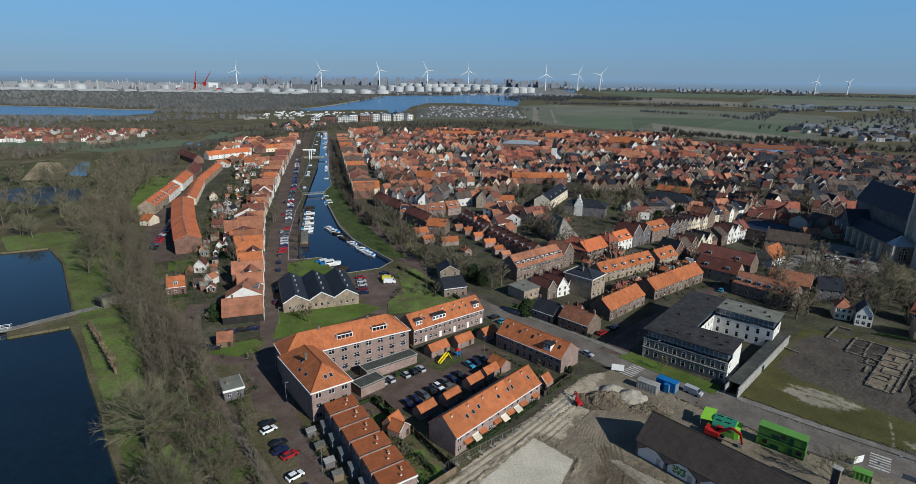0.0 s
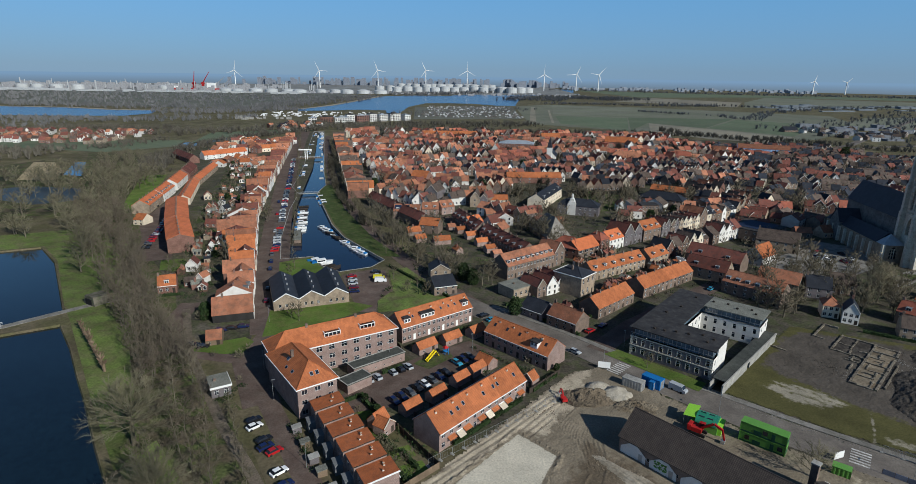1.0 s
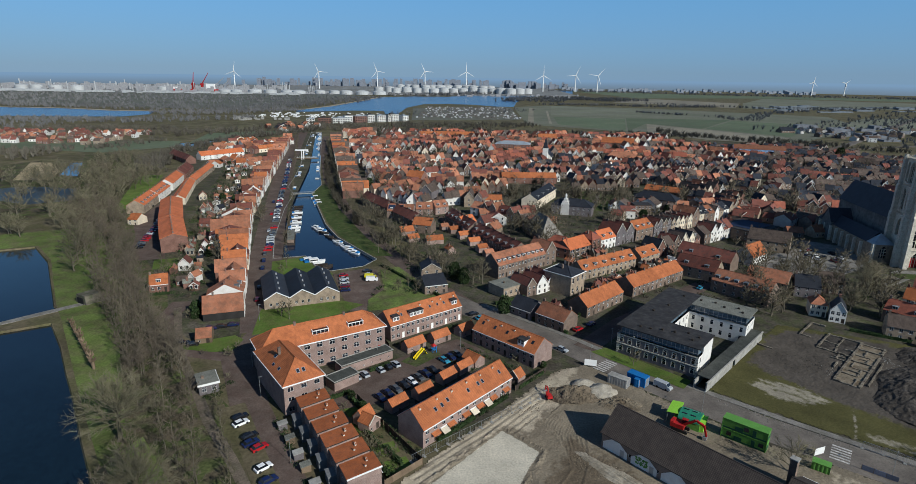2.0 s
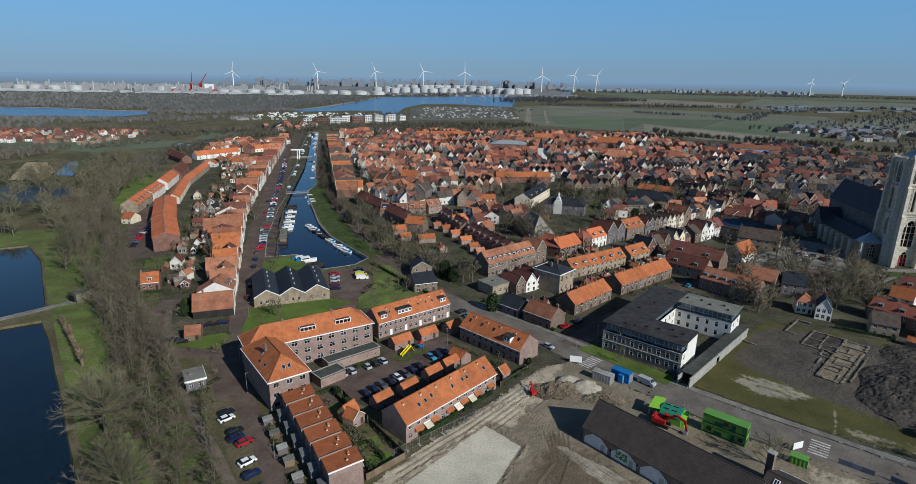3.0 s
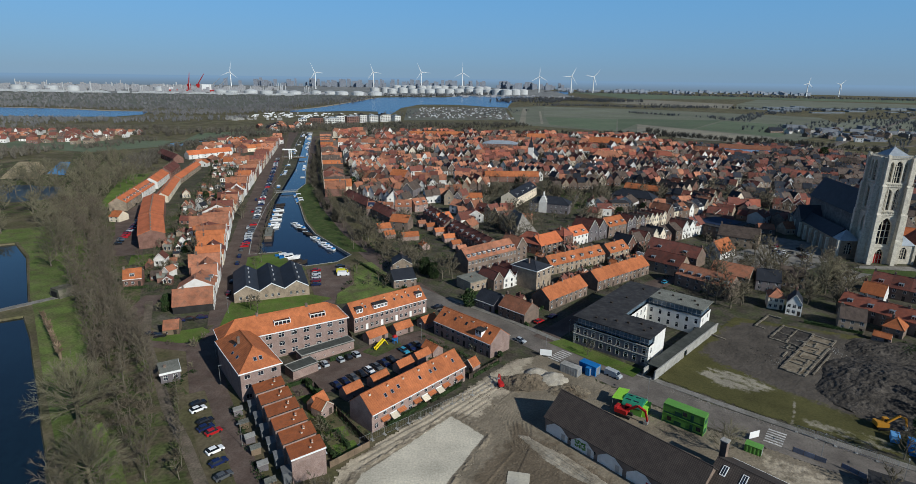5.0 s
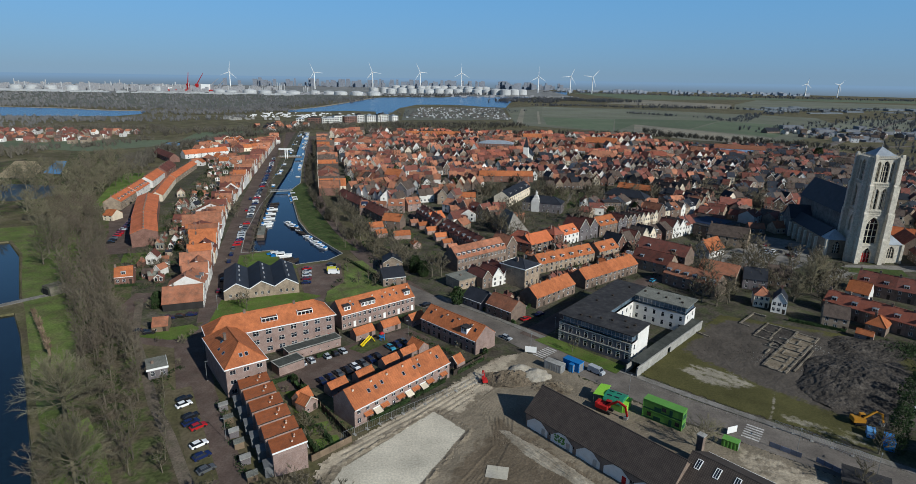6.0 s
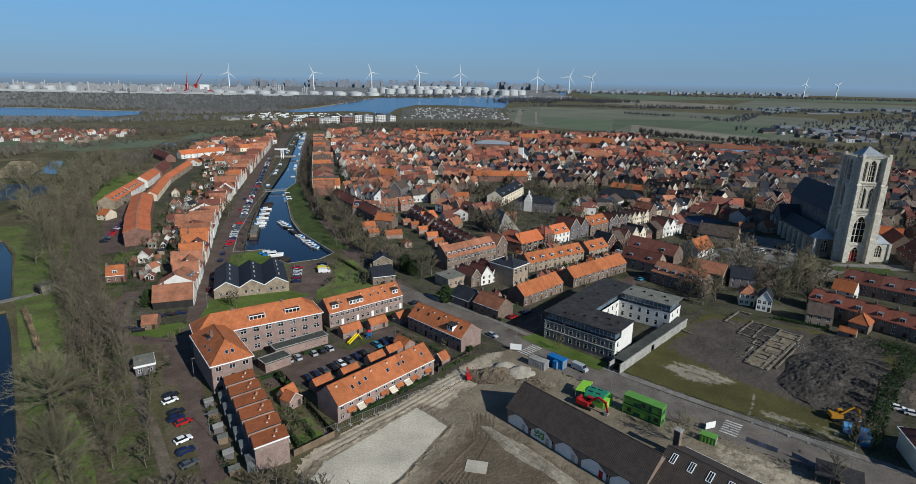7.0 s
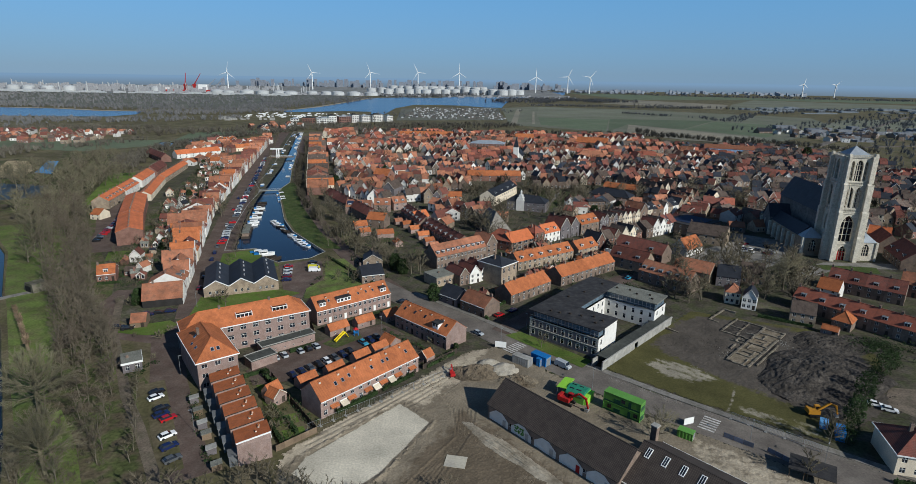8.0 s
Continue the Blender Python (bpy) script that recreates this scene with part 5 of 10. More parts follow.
part("wall", Geo().box(0, 0, -0.2, 20, 0.35, 2.7).box(22.0, 0, -0.2, 47, 0.35, 2.7).box(20, 0, 2.2, 22, 0.35, 2.7).box(0, 3.4, -0.2, 47, 3.7, 2.6), CONCRETE, covered)
part("roof", Geo().box(3, 0.2, 2.7, 47.2, 4.0, 2.95), FELT, covered)
part("parapet", Geo().box(-0.1, -0.1, 2.7, 47.3, 0.3, 3.1), CONCRETE, covered)

# ---- brick barn with a brown roof, and its lower neighbour ----
mBarn = facing(42.7, 112.6, 65.1, 87.8)
house("barn", "long brick barn with brown tile roof beside the site", mBarn, 37.5, 12.4, 4.0, 8.8, BRICK_BROWN, BARNTILE, floors=1, bays=12, win=(1.3, 0.9), door=None, chimney=0, over=0.3, side=0.4, category="barn", gutter=False)
for j in range(5):
    x = 0.5 + j * 7.4
    b = thing("wall_panel", "pale painted house-shaped panel on the barn wall" if j != 1 else "pale painted panel with a green leafy mural", "wall panel", "barn panels", mBarn @ pose(x, -0.06, 0))
    part("board", Geo().add([(x, y, z) for y in (0, 0.05) for x, z in ((0, 0), (6.4, 0), (6.4, 1.9), (4.2, 3.5), (2.2, 3.5), (0, 1.9))],
                            [(0, 1, 2, 3, 4, 5), (11, 10, 9, 8, 7, 6), (0, 5, 11, 6), (5, 4, 10, 11), (4, 3, 9, 10), (3, 2, 8, 9), (2, 1, 7, 8)]), WHITEWASH, b)
    part("door", Geo().box(4.6, -0.06, 0, 5.6, -0.01, 2.1), REDPAINT if j == 3 else STEEL, b)
    if j == 1:
        mu, rr = Geo(), random.Random(4)
        for q in range(75):
            cx, cz, s = 1.2 + rr.random() * 2.8, 0.9 + rr.random() * 1.8, 0.15 + rr.random() * 0.25
            mu.add([(cx - s, -0.02, cz), (cx, -0.02, cz - s * 0.6), (cx + s, -0.02, cz), (cx, -0.02, cz + s * 0.7)], [(0, 1, 2, 3)])
        part("mural", mu, LIME, b, "green leafy mural")
house("annex", "low brown-roofed annex with four white rooflights", facing(68.9, 86.8, 102.7, 51.3), 49, 18, 3.2, 8.0, BRICK_BROWN, BARNTILE, floors=1, bays=8, chimney=0, over=0.4, category="building", door=None)
mAn = facing(68.9, 86.8, 102.7, 51.3)
for j in range(4):
    s = thing("rooflight", "white-framed rooflight in the brown roof", "rooflight", "annex rooflights", mAn @ pose(2.4 + 3.85 * j, 6.9, 3.2 + 6.9 * 0.533 + 0.2, 28.1))
    part("rim", Geo().box(-0.55, -1.2, 0, 0.55, 1.2, 0.14), WHITE, s)
    part("pane", Geo().box(-0.4, -1.05, 0.14, -0.05, 1.05, 0.155), PANE, s)
    part("pane", Geo().box(0.05, -1.05, 0.14, 0.4, 1.05, 0.155), PANE, s)
ch = thing("brick_stack", "tall square brick chimney stack behind the barn", "chimney", at=pose(80.6, 100.5, 0, 0, 0, 42))
part("shaft", Geo().box(-0.7, -0.7, -0.2, 0.7, 0.7, 6.6), BRICK_BROWN, ch)
part("cap", Geo().box(-0.85, -0.85, 6.6, 0.85, 0.85, 6.9), CONCRETE, ch)

# ---- terraces and houses of the old town ----
terrace("three-storey brick terrace house with orange roof and dark dormers", 24.7, 226.4, 47.5, 245.2, 5, 10, 6.2, 10.4, BRICK_BROWN, TILE_OLD, bays=3, dormers=2, chimney=0, near=False)
house("corner_house", "tall brick corner house with street gable", facing(47.6, 245.3, 53.0, 249.8), 7.0, 11, 6.5, 11.0, BRICK_BROWN, TILE_OLD, kind="front", bays=2, floors=3)
T_OR = "brick terraced house with bright orange roof and white dormer"
terrace(T_OR, 61.0, 226.6, 89.5, 246.2, 6, 8.4, 4.4, 7.7, BRICK_TAN, TILE_ORANGE, bays=2, dormers=1, near=False)
terrace(T_OR, 92.0, 247.0, 103.5, 256.0, 2, 8.4, 4.4, 7.7, BRICK_TAN, TILE_ORANGE, bays=2, dormers=1, near=False)
terrace("brick terraced house with bright orange roof in a long row", 77.2, 208.0, 105.2, 230.4, 6, 8.4, 4.4, 7.7, BRICK_BROWN, TILE_ORANGE, bays=2, near=False)
terrace("brick terraced house with bright orange roof in a short row", 54.6, 187.0, 72.2, 203.8, 4, 8.4, 4.2, 7.5, BRICK_BROWN, TILE_ORANGE, bays=2, near=False)
house("semi_detached_house", "brick double house with weathered orange roof at the street corner", facing(35.4, 182.4, 44.0, 174.0), 12.0, 8.4, 4.0, 7.2, BRICK_BROWN, TILE_OLD, bays=4, chimney=2)
house("bungalow", "grey-roofed brick house behind a hedge", facing(26.8, 190.5, 33.8, 184.0), 9.6, 9, 3.2, 6.2, BRICK_GREY, SLATE, bays=3, floors=1)
house("stone_villa", "tall grey stone-faced villa with slate hipped roof", facing(52.2, 207.2, 59.8, 215.6), 10.5, 12.5, 8.4, 10.8, BRICK_TAN, SLATE, kind="hip", floors=2, bays=3, over=0.4, chimney=2, win=(1.2, 2.0))
house("flat_roofed_shop", "low grey brick building with flat roof", facing(25.6, 204.6, 36.4, 213.2), 13.8, 9, 4.0, 4.0, BRICK_TAN, GRAVELROOF, kind="flat", floors=1, bays=5, chimney=1)
gabled_row("white gabled houses", 35.2, 206.5, 48.6, 216.0, 3, 10, 13, (WHITEWASH, WHITEWASH, BRICK_BROWN), (TILE_RED,), 3.4, 4.4, near=True, kinds=("front",))
house("gatehouse", "brick house with dark roof beside the harbour lawn", facing(-5.5, 207.0, 3.5, 210.5), 9.6, 11, 3.6, 6.4, BRICK_BROWN, SLATE, bays=3)
house("gatehouse", "brick house with grey roof and gable window", facing(-8.0, 224.5, 0.5, 226.0), 8.6, 9.5, 4.2, 6.8, BRICK_TAN, SLATE, kind="front", bays=2)
house("corner_hall", "brick corner house with broad red hipped roof", facing(48.6, 264.8, 60.0, 255.9), 14.5, 9, 5.0, 9.6, BRICK_RED, TILE_ROSE, kind="hip", bays=4, near=False, chimney=1, back=False)
house("shop_house", "low brick house with wide white windows and red roof", facing(60.5, 255.5, 73.1, 266.2), 16.4, 10, 4.8, 8.6, BRICK_BROWN, TILE_NEW, bays=4, near=False, chimney=1, win=(2.4, 1.5), back=False)
house("shop_house", "tall red brick house with hipped red roof", facing(73.4, 266.5, 78.9, 271.2), 7.2, 9, 6.8, 10.0, BRICK_RED, TILE_ROSE, kind="hip", bays=2, near=False, chimney=1, back=False)
house("shop_house", "white house front with orange roof and dormers", facing(79.2, 271.4, 88.6, 279.4), 12.3, 9, 5.6, 9.2, WHITEWASH, TILE_NEW, bays=4, near=False, dormers=2, chimney=1, back=False)
OLDR = (TILE_OLD, TILE_OLD, TILE_BROWN, TILE_RED, SLATE)
gabled_row("shop street gables", 89.0, 279.7, 100.6, 288.6, 2, 11, 20, (BRICK_GREY,), (TILE_RED,), 6.2, 6.8, kinds=("front",))
house("shop_house", "brick house with bright orange roof and three dormers", facing(101.8, 289.3, 114.0, 298.6), 15.3, 10, 6.2, 10.0, BRICK_BROWN, TILE_ORANGE, bays=4, near=False, dormers=3, chimney=1, back=False)
gabled_row("shop street gables", 114.3, 298.9, 127.4, 308.4, 4, 11, 21, (BRICK_GREY, BRICK_BROWN), (TILE_RED, TILE_BROWN), 6.0, 6.6, kinds=("front",))
gabled_row("shop street gables", 127.5, 308.5, 144.0, 320.4, 5, 11, 25, (CREAM, BRICK_TAN), (TILE_RED, TILE_BROWN), 5.4, 6.2, kinds=("front",))
gabled_row("shop street gables", 144.3, 320.7, 190.0, 356.0, 10, 11, 22, (CREAM, BRICK_TAN, BRICK_BROWN, WHITEWASH, BRICK_BROWN, BRICK_RED), OLDR, 5.8, 7.2)
gabled_row("street corner gables", 136.6, 285.0, 158.5, 300.4, 5, 10, 23, (WHITEWASH, BRICK_BROWN, BRICK_TAN), (TILE_BROWN, TILE_RED), 5.0, 6.2)
gabled_row("lane houses", 104.0, 260.0, 134.0, 283.0, 6, 9, 24, (BRICK_BROWN, CREAM, BRICK_RED), (TILE_BROWN, SLATE, TILE_RED), 4.5, 6.0)
house("hall", "flat-roofed hall with blue solar panels", facing(152.0, 304.0, 166.0, 287.0), 22, 24, 6.0, 6.0, BRICK_BROWN, BITUMEN, kind="flat", bays=5, near=False, chimney=0)
solar = thing("solar_panels", "rows of blue solar panels on a flat roof", "solar panels", at=facing(152.0, 304.0, 166.0, 287.0, 6.35))
for q in range(5):
    part("panel", Geo(pose(3, 4 + 3.6 * q, 0, 14)).box(0, 0, 0, 16, 2.4, 0.08), SOLAR, solar)
house("brown_hall", "large brick hall with brown tiled roof", facing(157.0, 281.0, 173.5, 270.5), 19.5, 13, 5.2, 9.6, BRICK_TAN, TILE_BROWN, near=False, bays=5)
house("orange_gable_house", "house with steep bright orange roof and white front", facing(146.2, 252.0, 157.6, 261.0), 14.5, 9, 3.6, 8.4, WHITEWASH, TILE_ORANGE, near=False, bays=5)
house("long_house", "long brick house with dark red roof", facing(111.5, 256.0, 129.5, 238.0), 25, 10, 5.0, 9.2, BRICK_BROWN, TILE_RED, near=False, bays=6, chimney=2, dormers=2)
house("long_house", "brick house with dark red roof and gable wall", facing(104.5, 238.5, 118.0, 226.0), 18, 9, 4.8, 8.8, BRICK_TAN, TILE_RED, near=False, bays=4, dormers=2)
house("school_house", "long shaded brick house with red roof and row of small dormers", facing(112.0, 217.5, 127.0, 200.8), 22.5, 10, 5.0, 8.6, BRICK_BROWN, TILE_OLD, near=False, bays=6, chimney=0, dormers=6)
house("side_house", "brick house with pale red roof", facing(129.0, 224.0, 141.0, 213.5), 16, 10, 4.6, 8.2, BRICK_TAN, TILE_OLD, near=False, bays=4)
# east side, below the church
# the row's hazy shade is in the roof colour
terrace("brick house in a long row with red roof and white dormer", 162.6, 189.6, 202.0, 137.5, 10, 8.2, 4.6, 7.9, BRICK_BROWN, TILE_ROSE, near=False, dormers=1, chimney=1)
terrace("shaded brick house with dark red roof", 188.5, 210.0, 208.0, 192.5, 4, 10, 4.8, 8.8, BRICK_BROWN, TILE_RED, near=False, dormers=1)
house("orange_gable_house", "house with steep pale orange roof and white gable", facing(180.6, 204.0, 186.0, 198.0), 8.0, 7.0, 3.4, 7.2, WHITEWASH, TILE_ORANGE, kind="gable", near=False, bays=2)
house("grey_terrace_house", "grey rendered house with slate roof", facing(153.5, 174.8, 160.4, 170.7), 8.0, 9, 4.6, 7.6, BRICK_TAN, TILE_BROWN, near=False, bays=3)
house("orange_gable_house", "small house with bright orange roof beside the spoil", facing(166.6, 171.6, 170.6, 167.2), 5.9, 7.0, 3.2, 6.2, BRICK_BROWN, TILE_ORANGE, kind="hip", near=False, bays=2)
shed("low brick shed with orange roof and white gable", facing(159.8, 166.6, 163.6, 163.0), 5.2, 3, 2.0, 3.2, grp="")
house("white_villa", "white house with slate mansard roof by the field", facing(142.6, 188.0, 147.0, 185.4), 5.1, 8.5, 4.4, 7.8, WHITEWASH, SLATE, kind="front", bays=3)
house("white_villa", "rendered house with orange hipped roof by the field", facing(138.6, 193.2, 143.6, 191.2), 5.4, 7, 4.6, 7.2, CREAM, TILE_OLD, kind="hip", bays=3, near=False)
house("grey_house", "grey stone house with slate roof among trees", facing(143.5, 212.5, 152.0, 209.0), 9.2, 9, 4.6, 8.4, BRICK_GREY, SLATE, near=False, bays=3)
house("grey_house", "dark house among the churchyard trees", facing(156.0, 217.0, 165.0, 214.0), 9.4, 9, 4.6, 8.0, BRICK_BROWN, TILE_BROWN, near=False, bays=3)
gabled_row("east lane", 215.0, 205.0, 262.0, 165.0, 8, 10, 32, (BRICK_BROWN, BRICK_RED), (TILE_RED, TILE_OLD, TILE_ORANGE), 4.4, 5.6)
house("parish_house", "broad brick house with dark red roof beside the church", facing(247.8, 259.6, 239.8, 237.2), 23.8, 14, 4.5, 10.5, BRICK_BROWN, TILE_RED, near=False, bays=6, dormers=3, chimney=1, back=False)
house("parish_house", "brick house with steep orange roof behind the parish house", facing(256.0, 283.0, 249.5, 266.0), 18.2, 10, 4.6, 9.6, BRICK_BROWN, TILE_ROSE, near=False, bays=5, chimney=1, back=False)
house("parish_house", "narrow brick house with orange gable roof", facing(262.0, 291.0, 256.6, 285.0), 8.1, 10, 4.6, 9.2, BRICK_BROWN, TILE_NEW, kind="front", near=False, bays=2, chimney=1, back=False)
gabled_row("church lane", 262.0, 236.0, 290.0, 205.0, 6, 10, 33, (BRICK_BROWN, BRICK_RED), (TILE_RED, TILE_OLD), 4.6, 5.6, kinds=("gable",))
sheet("churchyard_lawn", [(202, 243.5), (231, 240), (227, 231), (204, 236)], 0.13, SHADE_LAWN, "shaded lawn before the church tower", "ground")
house("corner_villa", "cream-rendered house with red hipped roof by the road", facing(131.6, 93.4, 145.4, 89.8), 14, 12, 5.2, 9.0, CREAM, TILE_RED, kind="hip", bays=5, over=0.5)

# ---- canal side, west ----
CANALW = (WHITEWASH, WHITEWASH, WHITEWASH, CREAM, BRICK_RED)
CANALR = (TILE_OLD, TILE_OLD, TILE_OLD, TILE_ORANGE, TILE_RED)
house("canal_house", "long old house with weathered orange roof and white street gable", facing(-68.3, 182.5, -71.8, 192.5), 10.5, 13.5, 2.7, 7.6, mat("tarred_wall", (0.03, 0.028, 0.027), 0.8, vary=0.1), TILE_OLD, kind="front", bays=3, chimney=1)
front = thing("gable_front", "white-plastered street gable of the long old house", "gable wall", at=facing(-68.3, 182.5, -71.8, 192.5))
part("plaster", Geo().add([(x, y, z) for y in (-0.12, -0.02) for x, z in ((0, 0), (10.5, 0), (10.5, 2.7), (5.25, 7.7), (0, 2.7))], [(0, 1, 2, 3, 4), (9, 8, 7, 6, 5), (1, 6, 7, 2), (2, 7, 8, 3), (3, 8, 9, 4), (4, 9, 5, 0)]), WHITEWASH, front)
for q in range(3):
    put_window(front, pose(1.4 + 3.2 * q, -0.2, 0.8), 1.1, 1.4)
gabled_row("canal houses", -72.0, 193.0, -90.2, 246.5, 8, 12, 41, CANALW, CANALR, 4.4, 6.2, near=True, deep=(0.75, 1.2))
gabled_row("canal houses", -90.5, 247.3, -118.2, 330.0, 12, 13, 42, CANALW, CANALR, 4.4, 6.6, deep=(0.7, 1.6))
gabled_row("canal houses", -118.5, 331.0, -137.0, 406.0, 11, 11.5, 43, CANALW, CANALR, 4.4, 6.6, deep=(0.75, 1.3))
gabled_row("canal houses", -137.2, 407.0, -161.9, 512.0, 15, 11.5, 44, CANALW, CANALR, 4.6, 6.6, deep=(0.75, 1.3))
gabled_row("canal houses", -162.2, 513.0, -213.8, 736.0, 28, 11.5, 45, CANALW, CANALR, 4.8, 6.6, deep=(0.75, 1.25))
terrace("brick terrace house with orange roof and dark windows", -125.1, 260.6, -144.7, 296.7, 6, 12, 7.0, 9.2, BRICK_RED, TILE_NEW, bays=2, near=False, chimney=1)
terrace("brick terrace house with orange roof in a bend", -145.2, 297.7, -169.5, 347.2, 9, 12, 7.0, 9.2, BRICK_RED, TILE_NEW, bays=2, near=False, chimney=1)
terrace("small whitewashed terrace house with orange roof", -174.2, 360.1, -197.2, 424.6, 11, 8, 4.2, 6.6, CREAM, TILE_NEW, bays=2, near=False)
terrace("small whitewashed terrace house with red roof", -197.8, 426.6, -215.3, 501.1, 12, 8, 4.2, 6.6, BRICK_TAN, TILE_NEW, bays=2, near=False)
terrace("brick terrace house with orange roof and white dormers", -187.0, 334.1, -194.8, 365.9, 5, 10, 5.2, 8.4, BRICK_TAN, TILE_NEW, bays=2, dormers=1, near=False)
terrace("white terrace house with orange roof and dormers", -195.0, 366.9, -202.7, 397.7, 5, 10, 5.2, 8.4, WHITEWASH, TILE_NEW, bays=2, dormers=1, near=False)
terrace("white terrace house with orange roof and white chimney", -205.0, 405.6, -216.1, 445.3, 6, 10, 5.2, 8.4, WHITEWASH, TILE_NEW, bays=2, near=False)
terrace("white terrace house with weathered roof", -218.7, 453.3, -230.3, 493.0, 6, 10, 4.2, 8.4, BRICK_RED, TILE_RED, bays=2, near=False)
terrace("terrace house with red roof across the street", -291.7, 572.0, -254.9, 530.6, 8, 9, 4.4, 8.2, BRICK_RED, TILE_RED, bays=2, near=False)
terrace("terrace house with orange roof across the street", -252.3, 556.5, -223.5, 594.7, 7, 9, 4.4, 8.2, WHITEWASH, TILE_NEW, bays=2, near=False)
house("cottage", "small cottage with orange roof by the rampart", facing(-182.0, 307.0, -176.0, 306.0), 6.5, 8, 3.2, 5.8, CREAM, TILE_ORANGE, bays=2, near=False)
rng = random.Random(5)
COT = "small cottage in the gardens behind the canal row"
for x0, y0, x1, y1, d, e, r, wl, rf, kd in ((-118.5, 260.1, -115.6, 261.3, 6, 2.9, 4.8, WHITEWASH, TILE_RED, "front"), (-115.4, 261.4, -112.6, 262.6, 6, 2.9, 4.8, WHITEWASH, TILE_RED, "front"),
                                            (-154.3, 337.3, -151.0, 338.3, 7, 2.8, 5.2, BRICK_RED, TILE_OLD, "front"), (-150.8, 338.4, -147.6, 339.4, 7, 2.8, 5.2, BRICK_BROWN, TILE_RED, "front"),
                                            (-145.7, 337.9, -141.8, 336.9, 6, 2.6, 4.8, WHITEWASH, SLATE, "front"), (-171.1, 373.1, -166.5, 375.4, 7, 2.8, 5.4, CREAM, TILE_OLD, "front"),
                                            (-139.6, 303.4, -133.2, 303.8, 5, 2.4, 4.4, BRICK_RED, TILE_RED, "gable"), (-115.2, 230.0, -110.5, 231.0, 6, 3.0, 5.6, WHITEWASH, TILE_RED, "front"),
                                            (-107.3, 211.9, -103.4, 212.7, 4, 2.2, 3.6, BRICK_RED, TILE_BROWN, "gable"), (-104.2, 215.8, -101.0, 215.2, 5, 2.6, 4.6, WHITEWASH, TILE_OLD, "front"),
                                            (-145.9, 354.6, -140.8, 357.6, 5, 2.6, 4.6, BRICK_BROWN, TILE_OLD, "front")):
    house("cottage", COT, facing(x0, y0, x1, y1), math.hypot(x1 - x0, y1 - y0), d, e, r, wl, rf, kind=kd, floors=1, bays=2, near=False, door=None, chimney=0, back=False, group="garden cottages", gutter=False)
for j in range(85):
    # yard sheds and lean-tos between the two rows
    y = rng.uniform(200, 580)
    bx = -102 - 0.31 * (y - 200) + rng.uniform(-8, 8)
    e = rng.uniform(1.9, 2.5)
    bulk_house(pose(bx, y, 0, 0, 0, rng.choice((16, 106, 196, 286)) + rng.uniform(-8, 8)), rng.uniform(2.0, 4.2), rng.uniform(2.0, 3.6), e, e + rng.uniform(0.5, 1.4), rng.choice((BRICK_RED, WHITEWASH, BRICK_TAN, WOOD)), rng.choice((TILE_OLD, TILE_RED, GRAVELROOF, GRAVELROOF, SLATE)), rng.choice(("gable", "front")))

# ---- canal side, east, and the rows behind ----
gabled_row("east bank houses", -120.0, 560.0, -75.5, 386.0, 24, 13, 51, (BRICK_BROWN, BRICK_RED, CREAM), (TILE_OLD, TILE_ORANGE, TILE_RED, TILE_OLD, TILE_BROWN), 4.2, 6.8, kinds=("front", "gable", "front"), deep=(0.8, 1.5))
gabled_row("east bank houses", -166.0, 742.0, -121.0, 564.0, 24, 13, 52, (BRICK_BROWN, BRICK_RED, CREAM), (TILE_OLD, TILE_ORANGE, TILE_RED, TILE_BROWN), 4.2, 6.8, kinds=("front", "gable"), deep=(0.8, 1.5))
terrace("brick house with dark red roof in a curved row", -60.0, 372.0, -20.0, 309.0, 11, 9, 4.8, 8.2, BRICK_BROWN, TILE_RED, bays=2, near=False)
for x0, y0, x1, y1, n in ((-37, 331, -21, 330, 3), (-20, 337, -9.5, 338, 2), (-8, 342, 0, 347, 2)):
    for q, ob in enumerate(terrace("brick house with solar panels on its orange roof", x0, y0, x1, y1, n, 9, 4.8, 8.2, BRICK_PINK, TILE_OLD, bays=2, near=False, dormers=1)):
        if q < 2 and n > 2:
            part("solar_panel", Geo(pose(0.5, 1.2, 4.8 + 1.2 * 0.756 + 0.2, 37.1)).box(0, 0, 0, 4.2, 3.2, 0.08), SOLAR, ob)
terrace("terrace house with dark red roof and row of dormers", -1.5, 324.0, 12.0, 291.5, 6, 9, 4.8, 8.4, BRICK_BROWN, TILE_RED, bays=2, near=False, dormers=1)
terrace("terrace house with dark red roof and row of dormers", 14.0, 289.0, 33.0, 252.5, 7, 9, 4.8, 8.4, BRICK_BROWN, TILE_RED, bays=2, near=False, dormers=1)
house("corner_block", "square brick house with orange roof", facing(-19.0, 300.0, -8.0, 297.0), 11, 9, 4.8, 8.0, BRICK_BROWN, TILE_ORANGE, near=False)
house("middle_house", "brick house with bright orange roof between the dark rows", facing(9.6, 303.2, 17.0, 309.6), 9.8, 8, 4.8, 8.0, BRICK_PINK, TILE_NEW, near=False, bays=3, back=False)
